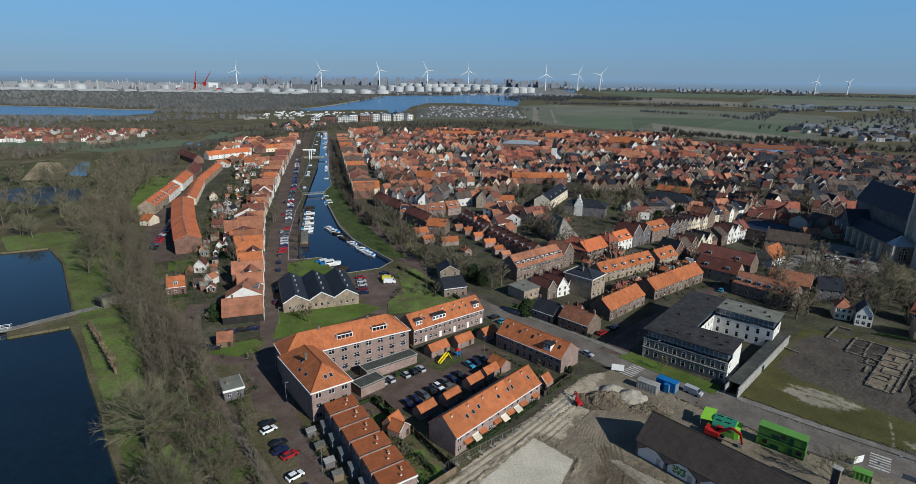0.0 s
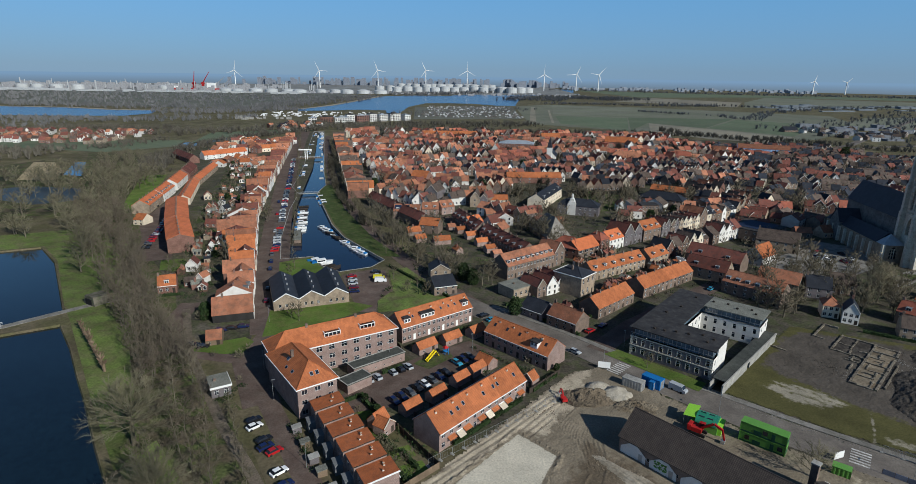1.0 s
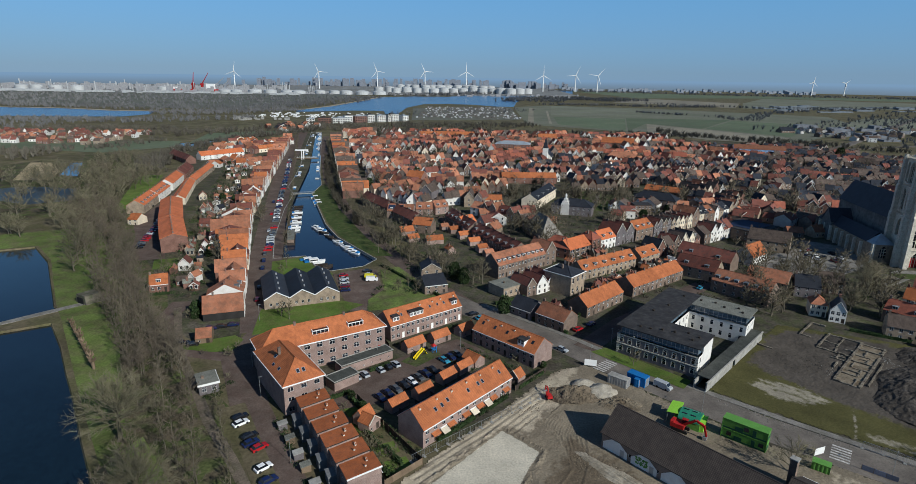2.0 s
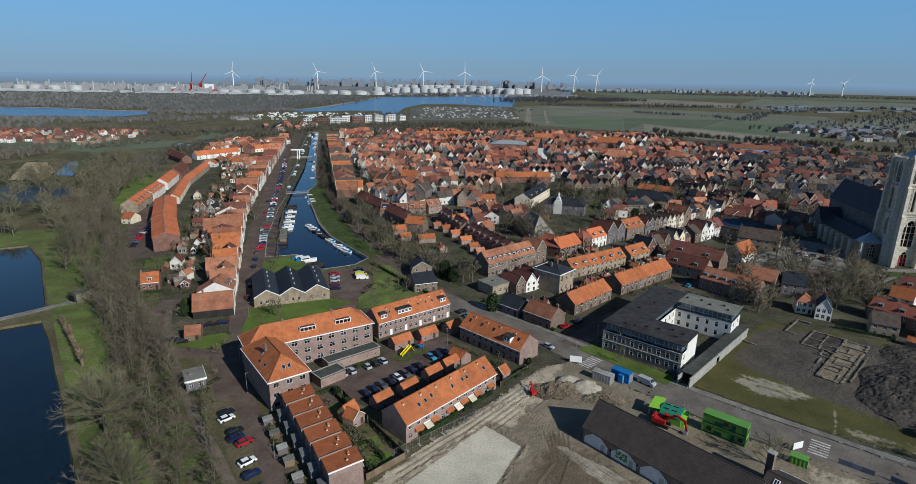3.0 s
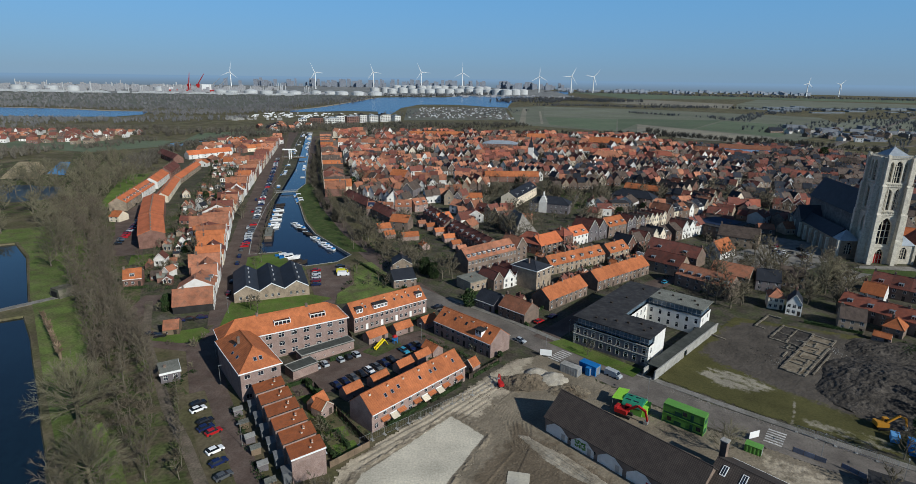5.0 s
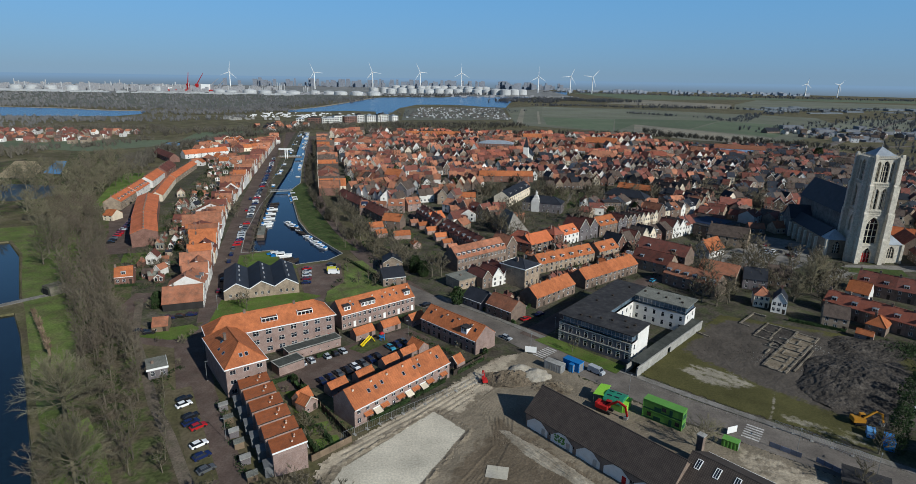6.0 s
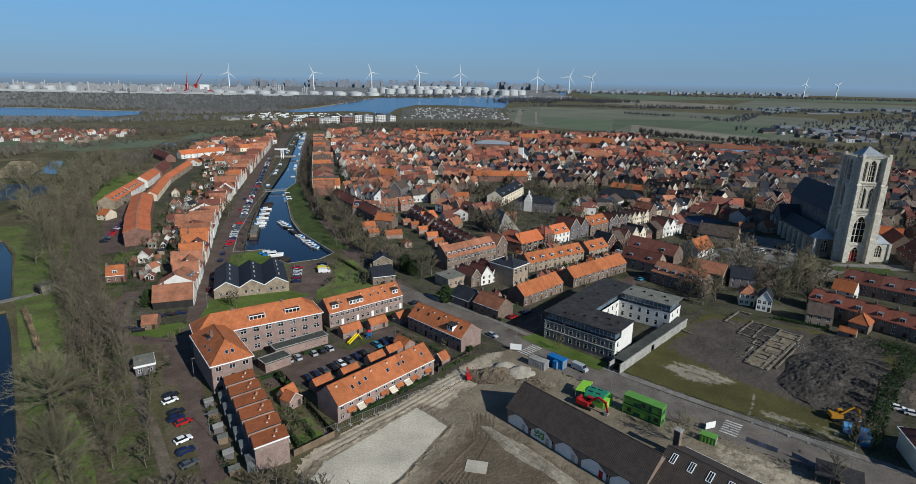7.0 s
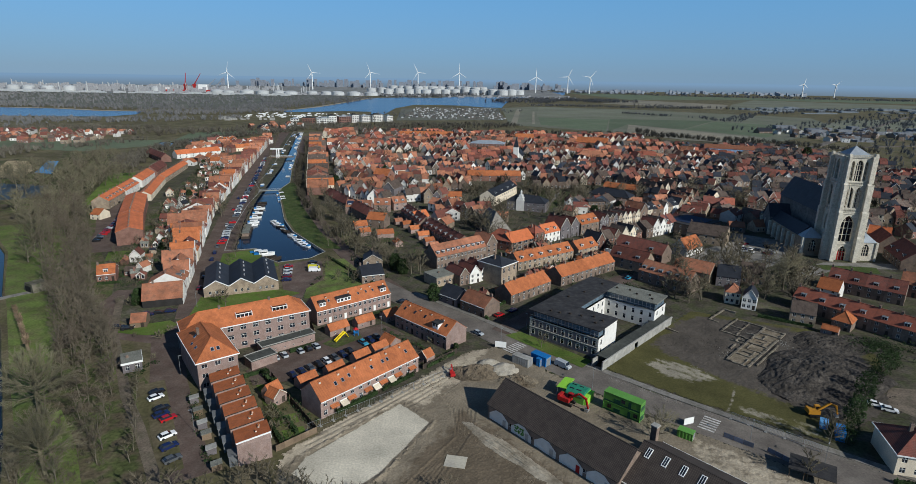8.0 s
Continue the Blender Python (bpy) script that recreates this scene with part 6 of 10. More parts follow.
for bx, by, w, d, turn in ((-18.5, 279.0, 6.0, 4.5, 30), (-9.0, 276.0, 9.0, 5.0, 20), (-2.5, 304.0, 4.6, 4.0, 26), (2.6, 298.0, 5.2, 4.0, 26), (7.8, 287.0, 6.2, 4.4, 24), (13.0, 275.0, 6.4, 4.4, 22), (17.4, 264.0, 5.2, 4.0, 26), (6.0, 262.0, 5.0, 4.0, 116), (20.5, 256.0, 4.6, 3.6, 26), (-24.0, 292.0, 7.5, 6.0, 24)):
    bulk_house(pose(bx, by, 0, 0, 0, turn), w, d, 2.4, 2.4 + d * 0.36, BRICK_PINK, TILE_ORANGE if w > 4.6 else TILE_OLD, "gable")
for pts in ([(-12, 262), (2, 258), (8, 270), (-6, 275)], [(-12, 284), (0, 281), (3, 293), (-8, 297)], [(8, 250), (16, 246), (19, 254), (11, 259)]):
    sheet("back_lawn", pts, 0.05, GARDENGRASS, "worn grass of a back garden", "ground")
gabled_row("middle street houses", 20.0, 340.0, 44.0, 318.0, 5, 9, 61, (BRICK_TAN, BRICK_BROWN), (TILE_OLD, TILE_RED), 4.6, 5.8, kinds=("gable", "front"))
gabled_row("twin gables", 9.8, 365.5, 21.0, 364.5, 2, 15, 62, (BRICK_GREY, BRICK_TAN), (TILE_BROWN,), 5.6, 6.2, kinds=("front",))
house("white_gable_house", "white gabled house with dark tile roof", facing(-28.5, 362.0, -19.5, 363.5), 9.1, 14, 4.8, 9.6, WHITEWASH, TILE_BROWN, kind="front", near=False, bays=2, back=False, door=None)
house("grey_gable_house", "grey brick gabled house with dark tile roof", facing(-21.7, 390.0, -13.1, 387.0), 9.1, 15, 5.2, 10.0, BRICK_GREY, TILE_BROWN, kind="front", near=False, bays=2, back=False, door=None)
house("white_gable_house", "white gabled house standing free", facing(-4.5, 412.6, 3.5, 415.6), 8.6, 10, 4.6, 8.4, WHITEWASH, SLATE, kind="front", near=False, bays=2, back=False, door=None)
house("hipped_house", "low tan brick house with dark hipped roof", facing(-11.4, 368.0, -2.3, 367.0), 9.2, 9, 3.0, 6.0, BRICK_TAN, TILE_BROWN, kind="hip", near=False, bays=3, floors=1, back=False, door=None)
terrace("tall brick house with steep bright orange roof", -37.0, 443.0, -24.2, 436.6, 3, 11, 6.4, 11.2, BRICK_RED, TILE_ORANGE, near=False)
house("orange_low_house", "low house with wide orange roof", facing(23.8, 376.0, 36.2, 377.0), 12.4, 8, 2.8, 5.6, CREAM, TILE_ORANGE, near=False, bays=4, floors=1, back=False, door=None)
terrace("brick house in a long row with orange roof", 40.5, 455.0, 85.5, 456.5, 6, 9, 5.0, 8.6, BRICK_RED, TILE_ORANGE, near=False)
house("broad_hipped_house", "broad house with large red hipped roof", facing(153.6, 576.0, 186.5, 571.0), 33.3, 15, 6.0, 12.0, BRICK_BROWN, TILE_OLD, kind="hip", near=False, bays=8, back=False, chimney=2, door=None)
house("long_orange_house", "long house with tall orange roof at the town's edge", facing(181.0, 714.0, 218.0, 700.0), 39.5, 14, 7.0, 13.0, BRICK_RED, TILE_ORANGE, near=False, bays=8, back=False, chimney=2, door=None)
house("white_gable_house", "tall white stepped house front with orange roof", facing(199.0, 672.0, 206.1, 672.6), 7.1, 14, 7.0, 12.0, WHITEWASH, TILE_OLD, kind="front", near=False, bays=2, back=False, door=None)
house("white_gable_house", "tall white house front with red roof", facing(218.5, 667.0, 226.3, 667.6), 7.8, 14, 7.4, 12.6, WHITEWASH, TILE_RED, kind="front", near=False, bays=2, back=False, door=None)
house("long_orange_house", "brick house with wide orange roof at the town's edge", facing(108.5, 758.0, 134.0, 761.0), 25.6, 12, 6.0, 11.5, BRICK_RED, TILE_ORANGE, near=False, bays=6, back=False, door=None)
terrace("brick row house with bright orange roof at the town's edge", -53.5, 792.0, 23.5, 795.0, 9, 9, 5.6, 9.6, BRICK_RED, TILE_ORANGE, near=False)
terrace("brick house with orange roof behind the hall", 143.0, 411.0, 164.0, 396.0, 4, 8, 5.6, 8.8, BRICK_BROWN, TILE_ORANGE, near=False)
house("white_gable_house", "white twin-gabled house with orange roof", facing(193.9, 452.0, 199.0, 450.0), 5.5, 10, 5.0, 9.0, WHITEWASH, TILE_OLD, kind="front", near=False, bays=2, back=False, door=None)
house("white_gable_house", "white twin-gabled house with orange roof", facing(199.2, 450.0, 204.3, 448.0), 5.5, 10, 5.0, 9.0, WHITEWASH, TILE_OLD, kind="front", near=False, bays=2, back=False, door=None)

for j in range(34):
    s = rng.uniform(0, 1)
    bx, by = rng.choice(((64 + 27 * s, 214 + 22 * s), (48 + 24 * s, 194 + 20 * s), (92 + 12 * s, 238 + 10 * s), (56 + 30 * s, 244 + 26 * s)))
    bulk_house(pose(bx + rng.uniform(-2, 2), by + rng.uniform(-2, 2), 0, 0, 0, rng.choice((40, 130)) + rng.uniform(-8, 8)), rng.uniform(2.4, 4.6), rng.uniform(2.4, 3.6), rng.uniform(1.9, 2.5), rng.uniform(2.8, 3.8), rng.choice((BRICK_BROWN, WHITEWASH, WOOD, BRICK_TAN)), rng.choice((TILE_OLD, TILE_RED, TILE_ORANGE, GRAVELROOF)), rng.choice(("gable", "front")))
# convent with clock turret and slate roofs
house("convent", "stately dark-roofed convent with white turret", facing(65.5, 351.0, 89.5, 342.5), 25.5, 12, 6.0, 9.8, BRICK_GREY, SLATE, kind="hip", bays=8, near=False, chimney=2)
house("convent_wing", "long convent wing with grey slate roof", facing(58.0, 361.0, 77.0, 403.5), 46.5, 11, 6.4, 10.0, CREAM, SLATE, bays=11, near=False, chimney=2, dormers=4)
tur = thing("turret", "white clock turret with curved gable", "turret", at=pose(74.6, 350.2, 6.0, 0, 0, -19.5))
part("base", Geo().box(-2.6, -2.6, -6.2, 2.6, 2.6, 1.2).box(-2.0, -2.2, 1.2, 2.0, 2.2, 2.6).box(-1.2, -1.6, 2.6, 1.2, 1.6, 4.2), WHITEWASH, tur)
part("lantern", Geo().tube((0, 0, 4.2), (0, 0, 6.0), 0.7, 0.6, 8).tube((0, 0, 6.0), (0, 0, 7.6), 0.8, 0.05, 8), WHITEWASH, tur)
house("old_hall", "old hall with steep grey hipped roof", facing(50.5, 284.0, 63.0, 288.0), 13.1, 24, 2.4, 12.0, BRICK_BROWN, mat("weathered_sheet", (0.23, 0.21, 0.18), 0.85, coarse=0.2, fine=0.15, second=(0.17, 0.155, 0.135), amount=0.5), kind="hip", near=False, bays=4, floors=1, chimney=0, category="hall", back=False, door=None)
house("town_hall", "dark-roofed stately hall with white dormers", facing(125.0, 379.0, 149.0, 362.5), 29, 12, 6.5, 10.5, BRICK_BROWN, SLATE, kind="hip", bays=8, near=False, chimney=2)
house("pavilion", "square brown brick pavilion", facing(119.4, 352.0, 130.3, 352.5), 10.9, 9, 6.0, 6.0, BRICK_BROWN, BITUMEN, kind="flat", bays=5, near=False, chimney=0)
house("school", "broad brick school with pale blue-grey roof", facing(44.7, 657.0, 84.7, 650.0), 40.6, 20, 9.3, 12.5, BRICK_RED, LEAD, kind="hip", floors=3, bays=12, near=False, chimney=0)
ct = thing("white_chapel", "white chapel with square tower and slate roof", "chapel", at=facing(88.0, 566.0, 95.9, 564.0))
part("tower", Geo().box(0, 0, 0, 5, 5, 16), WHITEWASH, ct)
part("spire", Geo().add([(0, 0, 16), (5, 0, 16), (5, 5, 16), (0, 5, 16), (2.5, 2.5, 27)], [(0, 1, 4), (1, 2, 4), (2, 3, 4), (3, 0, 4)]), SLATE, ct)
part("nave", Geo().box(-3.5, 5, 0, 8.5, 24, 7).add([(-3.5, 5, 7), (8.5, 5, 7), (2.5, 5, 13), (-3.5, 24, 7), (8.5, 24, 7), (2.5, 24, 13)], [(0, 1, 2), (5, 4, 3)]), WHITEWASH, ct)
part("roof", Geo().slab((-4, 24.3, 6.6), (-4, 4.8, 6.6), (2.5, 4.8, 13.1), (2.5, 24.3, 13.1), -0.2).slab((2.5, 24.3, 13.1), (2.5, 4.8, 13.1), (9, 4.8, 6.6), (9, 24.3, 6.6), -0.2), SLATE, ct)


# ---- the rest of the old town, row behind row ----
def far_house(m, w, d, eave, ridge, wall, roof, kind, label, group):
    root = part("town_house", far_walls(Geo(), w, d, eave, ridge, kind), wall, at=m)
    tagged(root, label, "house", group)
    part("roof", roof_geo(kind, w, d, eave, ridge, 0.2, 0.15), roof, root)
    for j in range(2):
        put_window(root, pose(w * (j % 2 + 0.5) / 2 - 0.55, -0.03, 0.9 + (j // 2) * 2.4), 1.1, 1.4, 0, False)
    if m.translation.x % 2 < 0.8:
        cx = w * 0.5
        part("chimney", Geo().box(cx - 0.4, d * 0.55, ridge - 0.8, cx + 0.4, d * 0.55 + 0.6, ridge + 1.1), BRICK_RED, root)


def town_rows(seed):
    rng = random.Random(seed)
    keep_out = ((76, 366, 42), (138, 378, 26), (225, 300, 52), (62, 284, 26), (96, 590, 16), (40, 372, 22), (150, 415, 24), (206, 262, 36), (105, 345, 22), (60, 430, 20), (62, 448, 26), (-30, 438, 13), (0, 418, 10), (-18, 392, 9), (168, 576, 20), (198, 704, 24), (120, 760, 17), (-45, 792, 14), (-15, 793, 20), (12, 794, 14), (64, 664, 30), (200, 446, 9), (111, 402, 18), (46, 394, 14))
    y, made = 372.0, 0
    while y < 850:
        left = -66 - (y - 385) * 0.262 + 11 if y > 385 else -56
        right = 175 + (y - 330) * 0.62 if y < 560 else 318 - (y - 560) * 0.1
        x = left + rng.uniform(0, 8)
        while x < right:
            n = rng.randint(3, 8)
            ang = rng.choice((8, 14, -12, 22, -38, 30)) + rng.uniform(-5, 5)
            east = x > 60
            kindbias, tone = rng.random(), rng.random()
            for j in range(n):
                w = rng.uniform(4.6, 6.6) if y < 560 else rng.uniform(6.0, 9.0)
                ox, oy = x, y + rng.uniform(-0.6, 0.6) + (j - n / 2) * w * math.sin(radians(ang))
                x += w * math.cos(radians(ang)) + 0.05
                if x > right or any((ox - a) ** 2 + (oy - b) ** 2 < r * r for a, b, r in keep_out):
                    continue
                kind = "front" if rng.random() < (0.85 if kindbias < (0.6 if y < 560 else 0.3) else 0.12) else "gable"
                eave = rng.uniform(4.0, 6.0)
                wall = rng.choice((WHITEWASH, WHITEWASH, WHITEWASH, CREAM, BRICK_TAN, BRICK_BROWN) if ox < 80 and y < 640 else (WHITEWASH, BRICK_RED, CREAM, BRICK_TAN, BRICK_BROWN, BRICK_BROWN)) if tone < 0.7 else rng.choice((BRICK_RED, BRICK_BROWN, BRICK_BROWN, WHITEWASH))
                roof = rng.choice((TILE_BROWN, TILE_BROWN, TILE_RED, TILE_OLD, SLATE, SLATE, TILE_RED)) if (east or rng.random() < 0.25) and y < 600 else rng.choice((TILE_OLD, TILE_OLD, TILE_OLD, TILE_RED, TILE_RED, TILE_BROWN) if y < 560 else (TILE_OLD, TILE_OLD, TILE_ROSE, TILE_ROSE, TILE_RED, TILE_BROWN))
                size = (w, rng.uniform(8, 10) if y < 560 else rng.uniform(9, 11), eave, eave + (w * 0.68 if kind == "front" else rng.uniform(3, 4)), wall, roof, kind)
                if made < 112:
                    far_house(pose(ox, oy, 0, 0, 0, ang), *size, f"{'white' if wall is WHITEWASH else 'brick'} town house with {'street gable' if kind == 'front' else 'tiled saddle roof'}", "old town houses")
                else:
                    bulk_house(pose(ox, oy, 0, 0, 0, ang), *size)
                made += 1
            x += rng.choice((0.5, 4, 9, 14) if y < 560 else (3, 8, 14, 20))
        y += rng.uniform(17, 20) if y < 560 else rng.uniform(24, 29)


town_rows(12)
sheet("convent_lawn", [(92, 356), (109, 366), (125, 411), (101, 428), (91, 396)], 0.05, SHADE_LAWN, "lawn of the convent garden", "ground")
strip("garden_path", [(110, 414), (104, 392), (94, 364)], 2.6, 0.08, PAVING, "pale path across the convent garden", "path")


def bulk_patch(seed, x0, y0, x1, y1, n, walls, roofs, low=2.8, high=5.0, ang=None, wide=12):
    rng = random.Random(seed)
    for _ in range(n):
        w = rng.uniform(wide * 0.5, wide)
        e = rng.uniform(low, high)
        kd = rng.choice(("gable", "gable", "front"))
        bulk_house(pose(rng.uniform(x0, x1), rng.uniform(y0, y1), 0, 0, 0, rng.uniform(-40, 60) if ang is None else ang + rng.uniform(-8, 8)), w, rng.uniform(7, 10), e, e + rng.uniform(2.2, 3.6), rng.choice(walls), rng.choice(roofs), kd)


bulk_patch(71, -660, 660, -430, 790, 150, (WHITEWASH, BRICK_TAN, BRICK_RED, BRICK_BROWN), (TILE_OLD, TILE_RED, TILE_RED, TILE_BROWN), ang=10, wide=9)
bulk_patch(75, 560, 820, 800, 1000, 45, (WHITEWASH, BRICK_BROWN), (SLATE, TILE_BROWN), 3, 6)
bulk_patch(76, -310, 860, -235, 960, 16, (WHITEWASH, BRICK_RED), (SLATE, TILE_OLD), 3, 6)
bulk_patch(80, 190, 300, 214, 372, 14, (BRICK_BROWN, WHITEWASH, BRICK_TAN), (TILE_BROWN, TILE_RED, TILE_OLD, SLATE))
bulk_patch(81, 165, 330, 190, 372, 10, (BRICK_BROWN, WHITEWASH), (TILE_BROWN, TILE_RED, TILE_OLD, SLATE))
bulk_patch(82, -285, 600, -206, 720, 50, (WHITEWASH, BRICK_RED, CREAM), (TILE_OLD, TILE_ORANGE, TILE_RED), 3.6, 5.2)
bulk_patch(83, -228, 510, -190, 560, 16, (WHITEWASH, BRICK_RED), (TILE_OLD, TILE_ORANGE), 2.6, 4)
bulk_patch(78, 100, 300, 185, 372, 26, (BRICK_BROWN, WHITEWASH, BRICK_TAN), (TILE_BROWN, TILE_RED, TILE_OLD))
bulk_patch(79, 8, 300, 56, 345, 12, (BRICK_BROWN, WHITEWASH, BRICK_TAN), (TILE_BROWN, TILE_RED, TILE_OLD))


def east_rows(seed):
    """The quarter behind the church: rows of dark-roofed houses on curving lanes."""
    rng, y = random.Random(seed), 300.0
    while y < 720:
        x = 262 if y < 350 else (181 + (y - 330) * 0.62 if y < 560 else 324 - (y - 560) * 0.1)
        end = min(x + 150, 430 + (y - 300) * 0.12)
        while x < end:
            n, ang, tone = rng.randint(3, 7), rng.choice((-32, -28, -20, 12, 24)) + rng.uniform(-5, 5), rng.random()
            for j in range(n):
                w, e = rng.uniform(5.0, 7.5), rng.uniform(3.6, 5.4)
                kd = "front" if rng.random() < 0.3 else "gable"
                wl = rng.choice((WHITEWASH, CREAM, BRICK_TAN) if tone < 0.22 else (BRICK_BROWN, BRICK_RED, BRICK_BROWN, BRICK_TAN))
                rf = rng.choice((TILE_ROSE, TILE_RED, TILE_RED)) if tone > 0.86 else rng.choice((TILE_BROWN, SLATE, SLATE, TILE_BROWN, TILE_RED))
                bulk_house(pose(x, y + (j - n / 2) * w * math.sin(radians(ang)), 0, 0, 0, ang), w, rng.uniform(7.5, 9.5), e, e + rng.uniform(3, 4.2), wl, rf, kd)
                x += w * math.cos(radians(ang)) + 0.05
            x += rng.choice((2, 5, 9, 13))
        y += rng.uniform(18, 23)


east_rows(91)
for key in BULK:
    setting("far_town_" + key, BULK[key], [mixed(m, 0.3) for m in BULK_M], "closely packed far houses of the old town", "houses", "stuff")

# ---- church with its great square tower ----
def arch_face(root, g, m, length, z0, z1, arches, depth=1.0):
    """A wall with pointed openings (centre, width, sill, top): spandrels, deep reveals, dark panes and stone mullions."""
    holes = [(c - w / 2, c + w / 2, s, t) for c, w, s, t in arches]
    wall_face(g, length, z0, z1, holes, m, 0, depth)
    keep, g.m = g.m, g.m @ m
    for c, w, s, t in arches:
        spring, n = t - w * 0.9, 7
        for sg in (-1, 1):
            pts = [(c + sg * w / 2 * math.cos(math.pi / 2 * q / n) ** 0.8 if q < n else c, spring + (t - spring) * (q / n) ** 0.85) for q in range(n + 1)]
            for (xa, za), (xb, zb) in zip(pts, pts[1:]):
                e = c + sg * w / 2
                g.add([(e, 0, za), (xa, 0, za), (xb, 0, zb), (e, 0, zb)], [(0, 1, 2, 3)])
                g.add([(xa, 0, za), (xa, depth, za), (xb, depth, zb), (xb, 0, zb)], [(0, 1, 2, 3)])
    g.m = keep
    for c, w, s, t in arches:
        ob = part("window", Geo(m).box(c - w / 2, depth - 0.05, s, c + w / 2, depth, t), PANE, root, "tall dark pointed window")
        mm = Geo(m)
        for q in (1, 2):
            mm.box(c - w / 2 + w * q / 3 - 0.12, depth - 0.35, s, c - w / 2 + w * q / 3 + 0.12, depth - 0.06, t - w * 0.35)
        for q in range(1, 4):
            z = s + (t - s) * q / 4
            mm.box(c - w / 2, depth - 0.3, z, c + w / 2, depth - 0.07, z + 0.18)
        part("tracery", mm, LIMESTONE, ob)


# nave colours hold its shade, lifted again for the haze before it
CHURCHSLATE = mat("church_slate", (0.040, 0.042, 0.054), 0.6, coarse=0.15, fine=0.2, courses=1.6, vary=0.1, spec=0.2)
CHURCHSTONE = mat("blackened_stone", (0.15, 0.145, 0.142), 0.9, coarse=0.25, fine=0.2, big=0.3, small=3, second=(0.11, 0.106, 0.105), amount=0.5, bump=0.03, vary=0.05)
church = thing("church", "great Gothic church with a massive pale square stone tower", "church", at=facing(214.6, 251.8, 228.0, 250.0))
W = 12.8
TOP = (24.3, 37.4, 50.2)
for side, m in enumerate((pose(0, 0, 0), pose(0, W, 0, 0, 0, -90), pose(W, 0, 0, 0, 0, 90), pose(W, W, 0, 0, 0, 180))):
    low = [(W / 2, 5.6, 9.5, 22.5)] if side == 0 else [(W / 2, 4.0, 14, 22.5)]
    if side == 0:
        low.append((W / 2, 4.0, 0.0, 7.4))
    tw = Geo()
    arch_face(church, tw, m, W, -0.2, TOP[0], low, 1.3)
    part("tower_stage", tw, LIMESTONE, church)
    tw = Geo()
    arch_face(church, tw, m, W, TOP[0], TOP[1], [(W * 0.36, 2.5, 26.3, 36.2), (W * 0.64, 2.5, 26.3, 36.2)], 1.1)
    part("tower_stage", tw, LIMESTONE, church)
    tw = Geo()
    arch_face(church, tw, m, W, TOP[1], TOP[2], [(W * 0.27, 1.5, 39.3, 48.6), (W * 0.5, 3.2, 39.0, 49.0), (W * 0.73, 1.5, 39.3, 48.6)], 1.1)
    part("tower_stage", tw, LIMESTONE, church)
part("portal", Geo().box(W / 2 - 1.4, 1.0, 0, W / 2 + 1.4, 1.2, 4.6), REDPAINT, church, "red church door")
for side, m in enumerate((pose(0, 0, 0), pose(0, W, 0, 0, 0, -90), pose(W, 0, 0, 0, 0, 90), pose(W, W, 0, 0, 0, 180))):
    for x in (0.3, W - 2.2):
        b = Geo(m)
        b.box(x, -2.7, -0.2, x + 1.9, 0, 12), b.box(x + 0.1, -2.4, 12, x + 1.8, 0, TOP[0]), b.box(x + 0.2, -2.0, TOP[0], x + 1.7, 0, TOP[1]), b.box(x + 0.35, -1.5, TOP[1], x + 1.55, 0, TOP[2] + 0.6)
        for z, dd in ((12, 2.4), (TOP[0], 2.0), (TOP[1], 1.5)):
            b.add([(x, -dd - 0.35, z), (x + 1.9, -dd - 0.35, z), (x + 1.9, -dd + 0.05, z + 0.8), (x, -dd + 0.05, z + 0.8)], [(0, 1, 2, 3)])
        part("buttress", b, LIMESTONE, church)
    for z in TOP:
        bal = Geo(m)
        bal.box(2.2, -0.35, z - 0.25, W - 2.2, -0.01, z + 0.15), bal.box(2.2, -0.35, z + 1.0, W - 2.2, -0.15, z + 1.2)
        for q in range(12):
            x = 2.4 + q * (W - 4.8) / 11
            bal.box(x - 0.09, -0.32, z + 0.15, x + 0.09, -0.18, z + 1.0)
        part("balustrade", bal, LIMESTONE, church)
part("tower_deck", Geo().box(0, 0, TOP[2] - 0.3, W, W, TOP[2] + 0.3), LIMESTONE, church)
part("cap", Geo().box(2.0, 2.0, TOP[2] + 0.3, W - 2, W - 2, TOP[2] + 1.0).add([(1.7, 1.7, 51.2), (W - 1.7, 1.7, 51.2), (W - 1.7, W - 1.7, 51.2), (1.7, W - 1.7, 51.2), (W / 2, W / 2, 55.0)], [(0, 1, 4), (1, 2, 4), (2, 3, 4), (3, 0, 4), (3, 2, 1, 0)]), LEAD, church, "pale pyramid cap")
part("vane", Geo().tube((W / 2, W / 2, 55), (W / 2, W / 2, 59), 0.12, 0.05, 5), STEEL, church)
nv = Geo()
nv.box(0.6, W, -0.2, W - 0.6, 64, 20.5).add([(0.6, W, 20.5), (W - 0.6, W, 20.5), (W / 2, W, 31), (0.6, 64, 20.5), (W - 0.6, 64, 20.5), (W / 2, 64, 31)], [(0, 1, 2), (5, 4, 3)])
part("nave", nv, CHURCHSTONE, church, "high grey stone nave")
part("nave_roof", Geo().slab((0.1, 64.3, 20.1), (0.1, W, 20.1), (W / 2, W, 31), (W / 2, 64.3, 31), -0.25).slab((W / 2, 64.3, 31), (W / 2, W, 31), (W - 0.1, W, 20.1), (W - 0.1, 64.3, 20.1), -0.25), CHURCHSLATE, church)
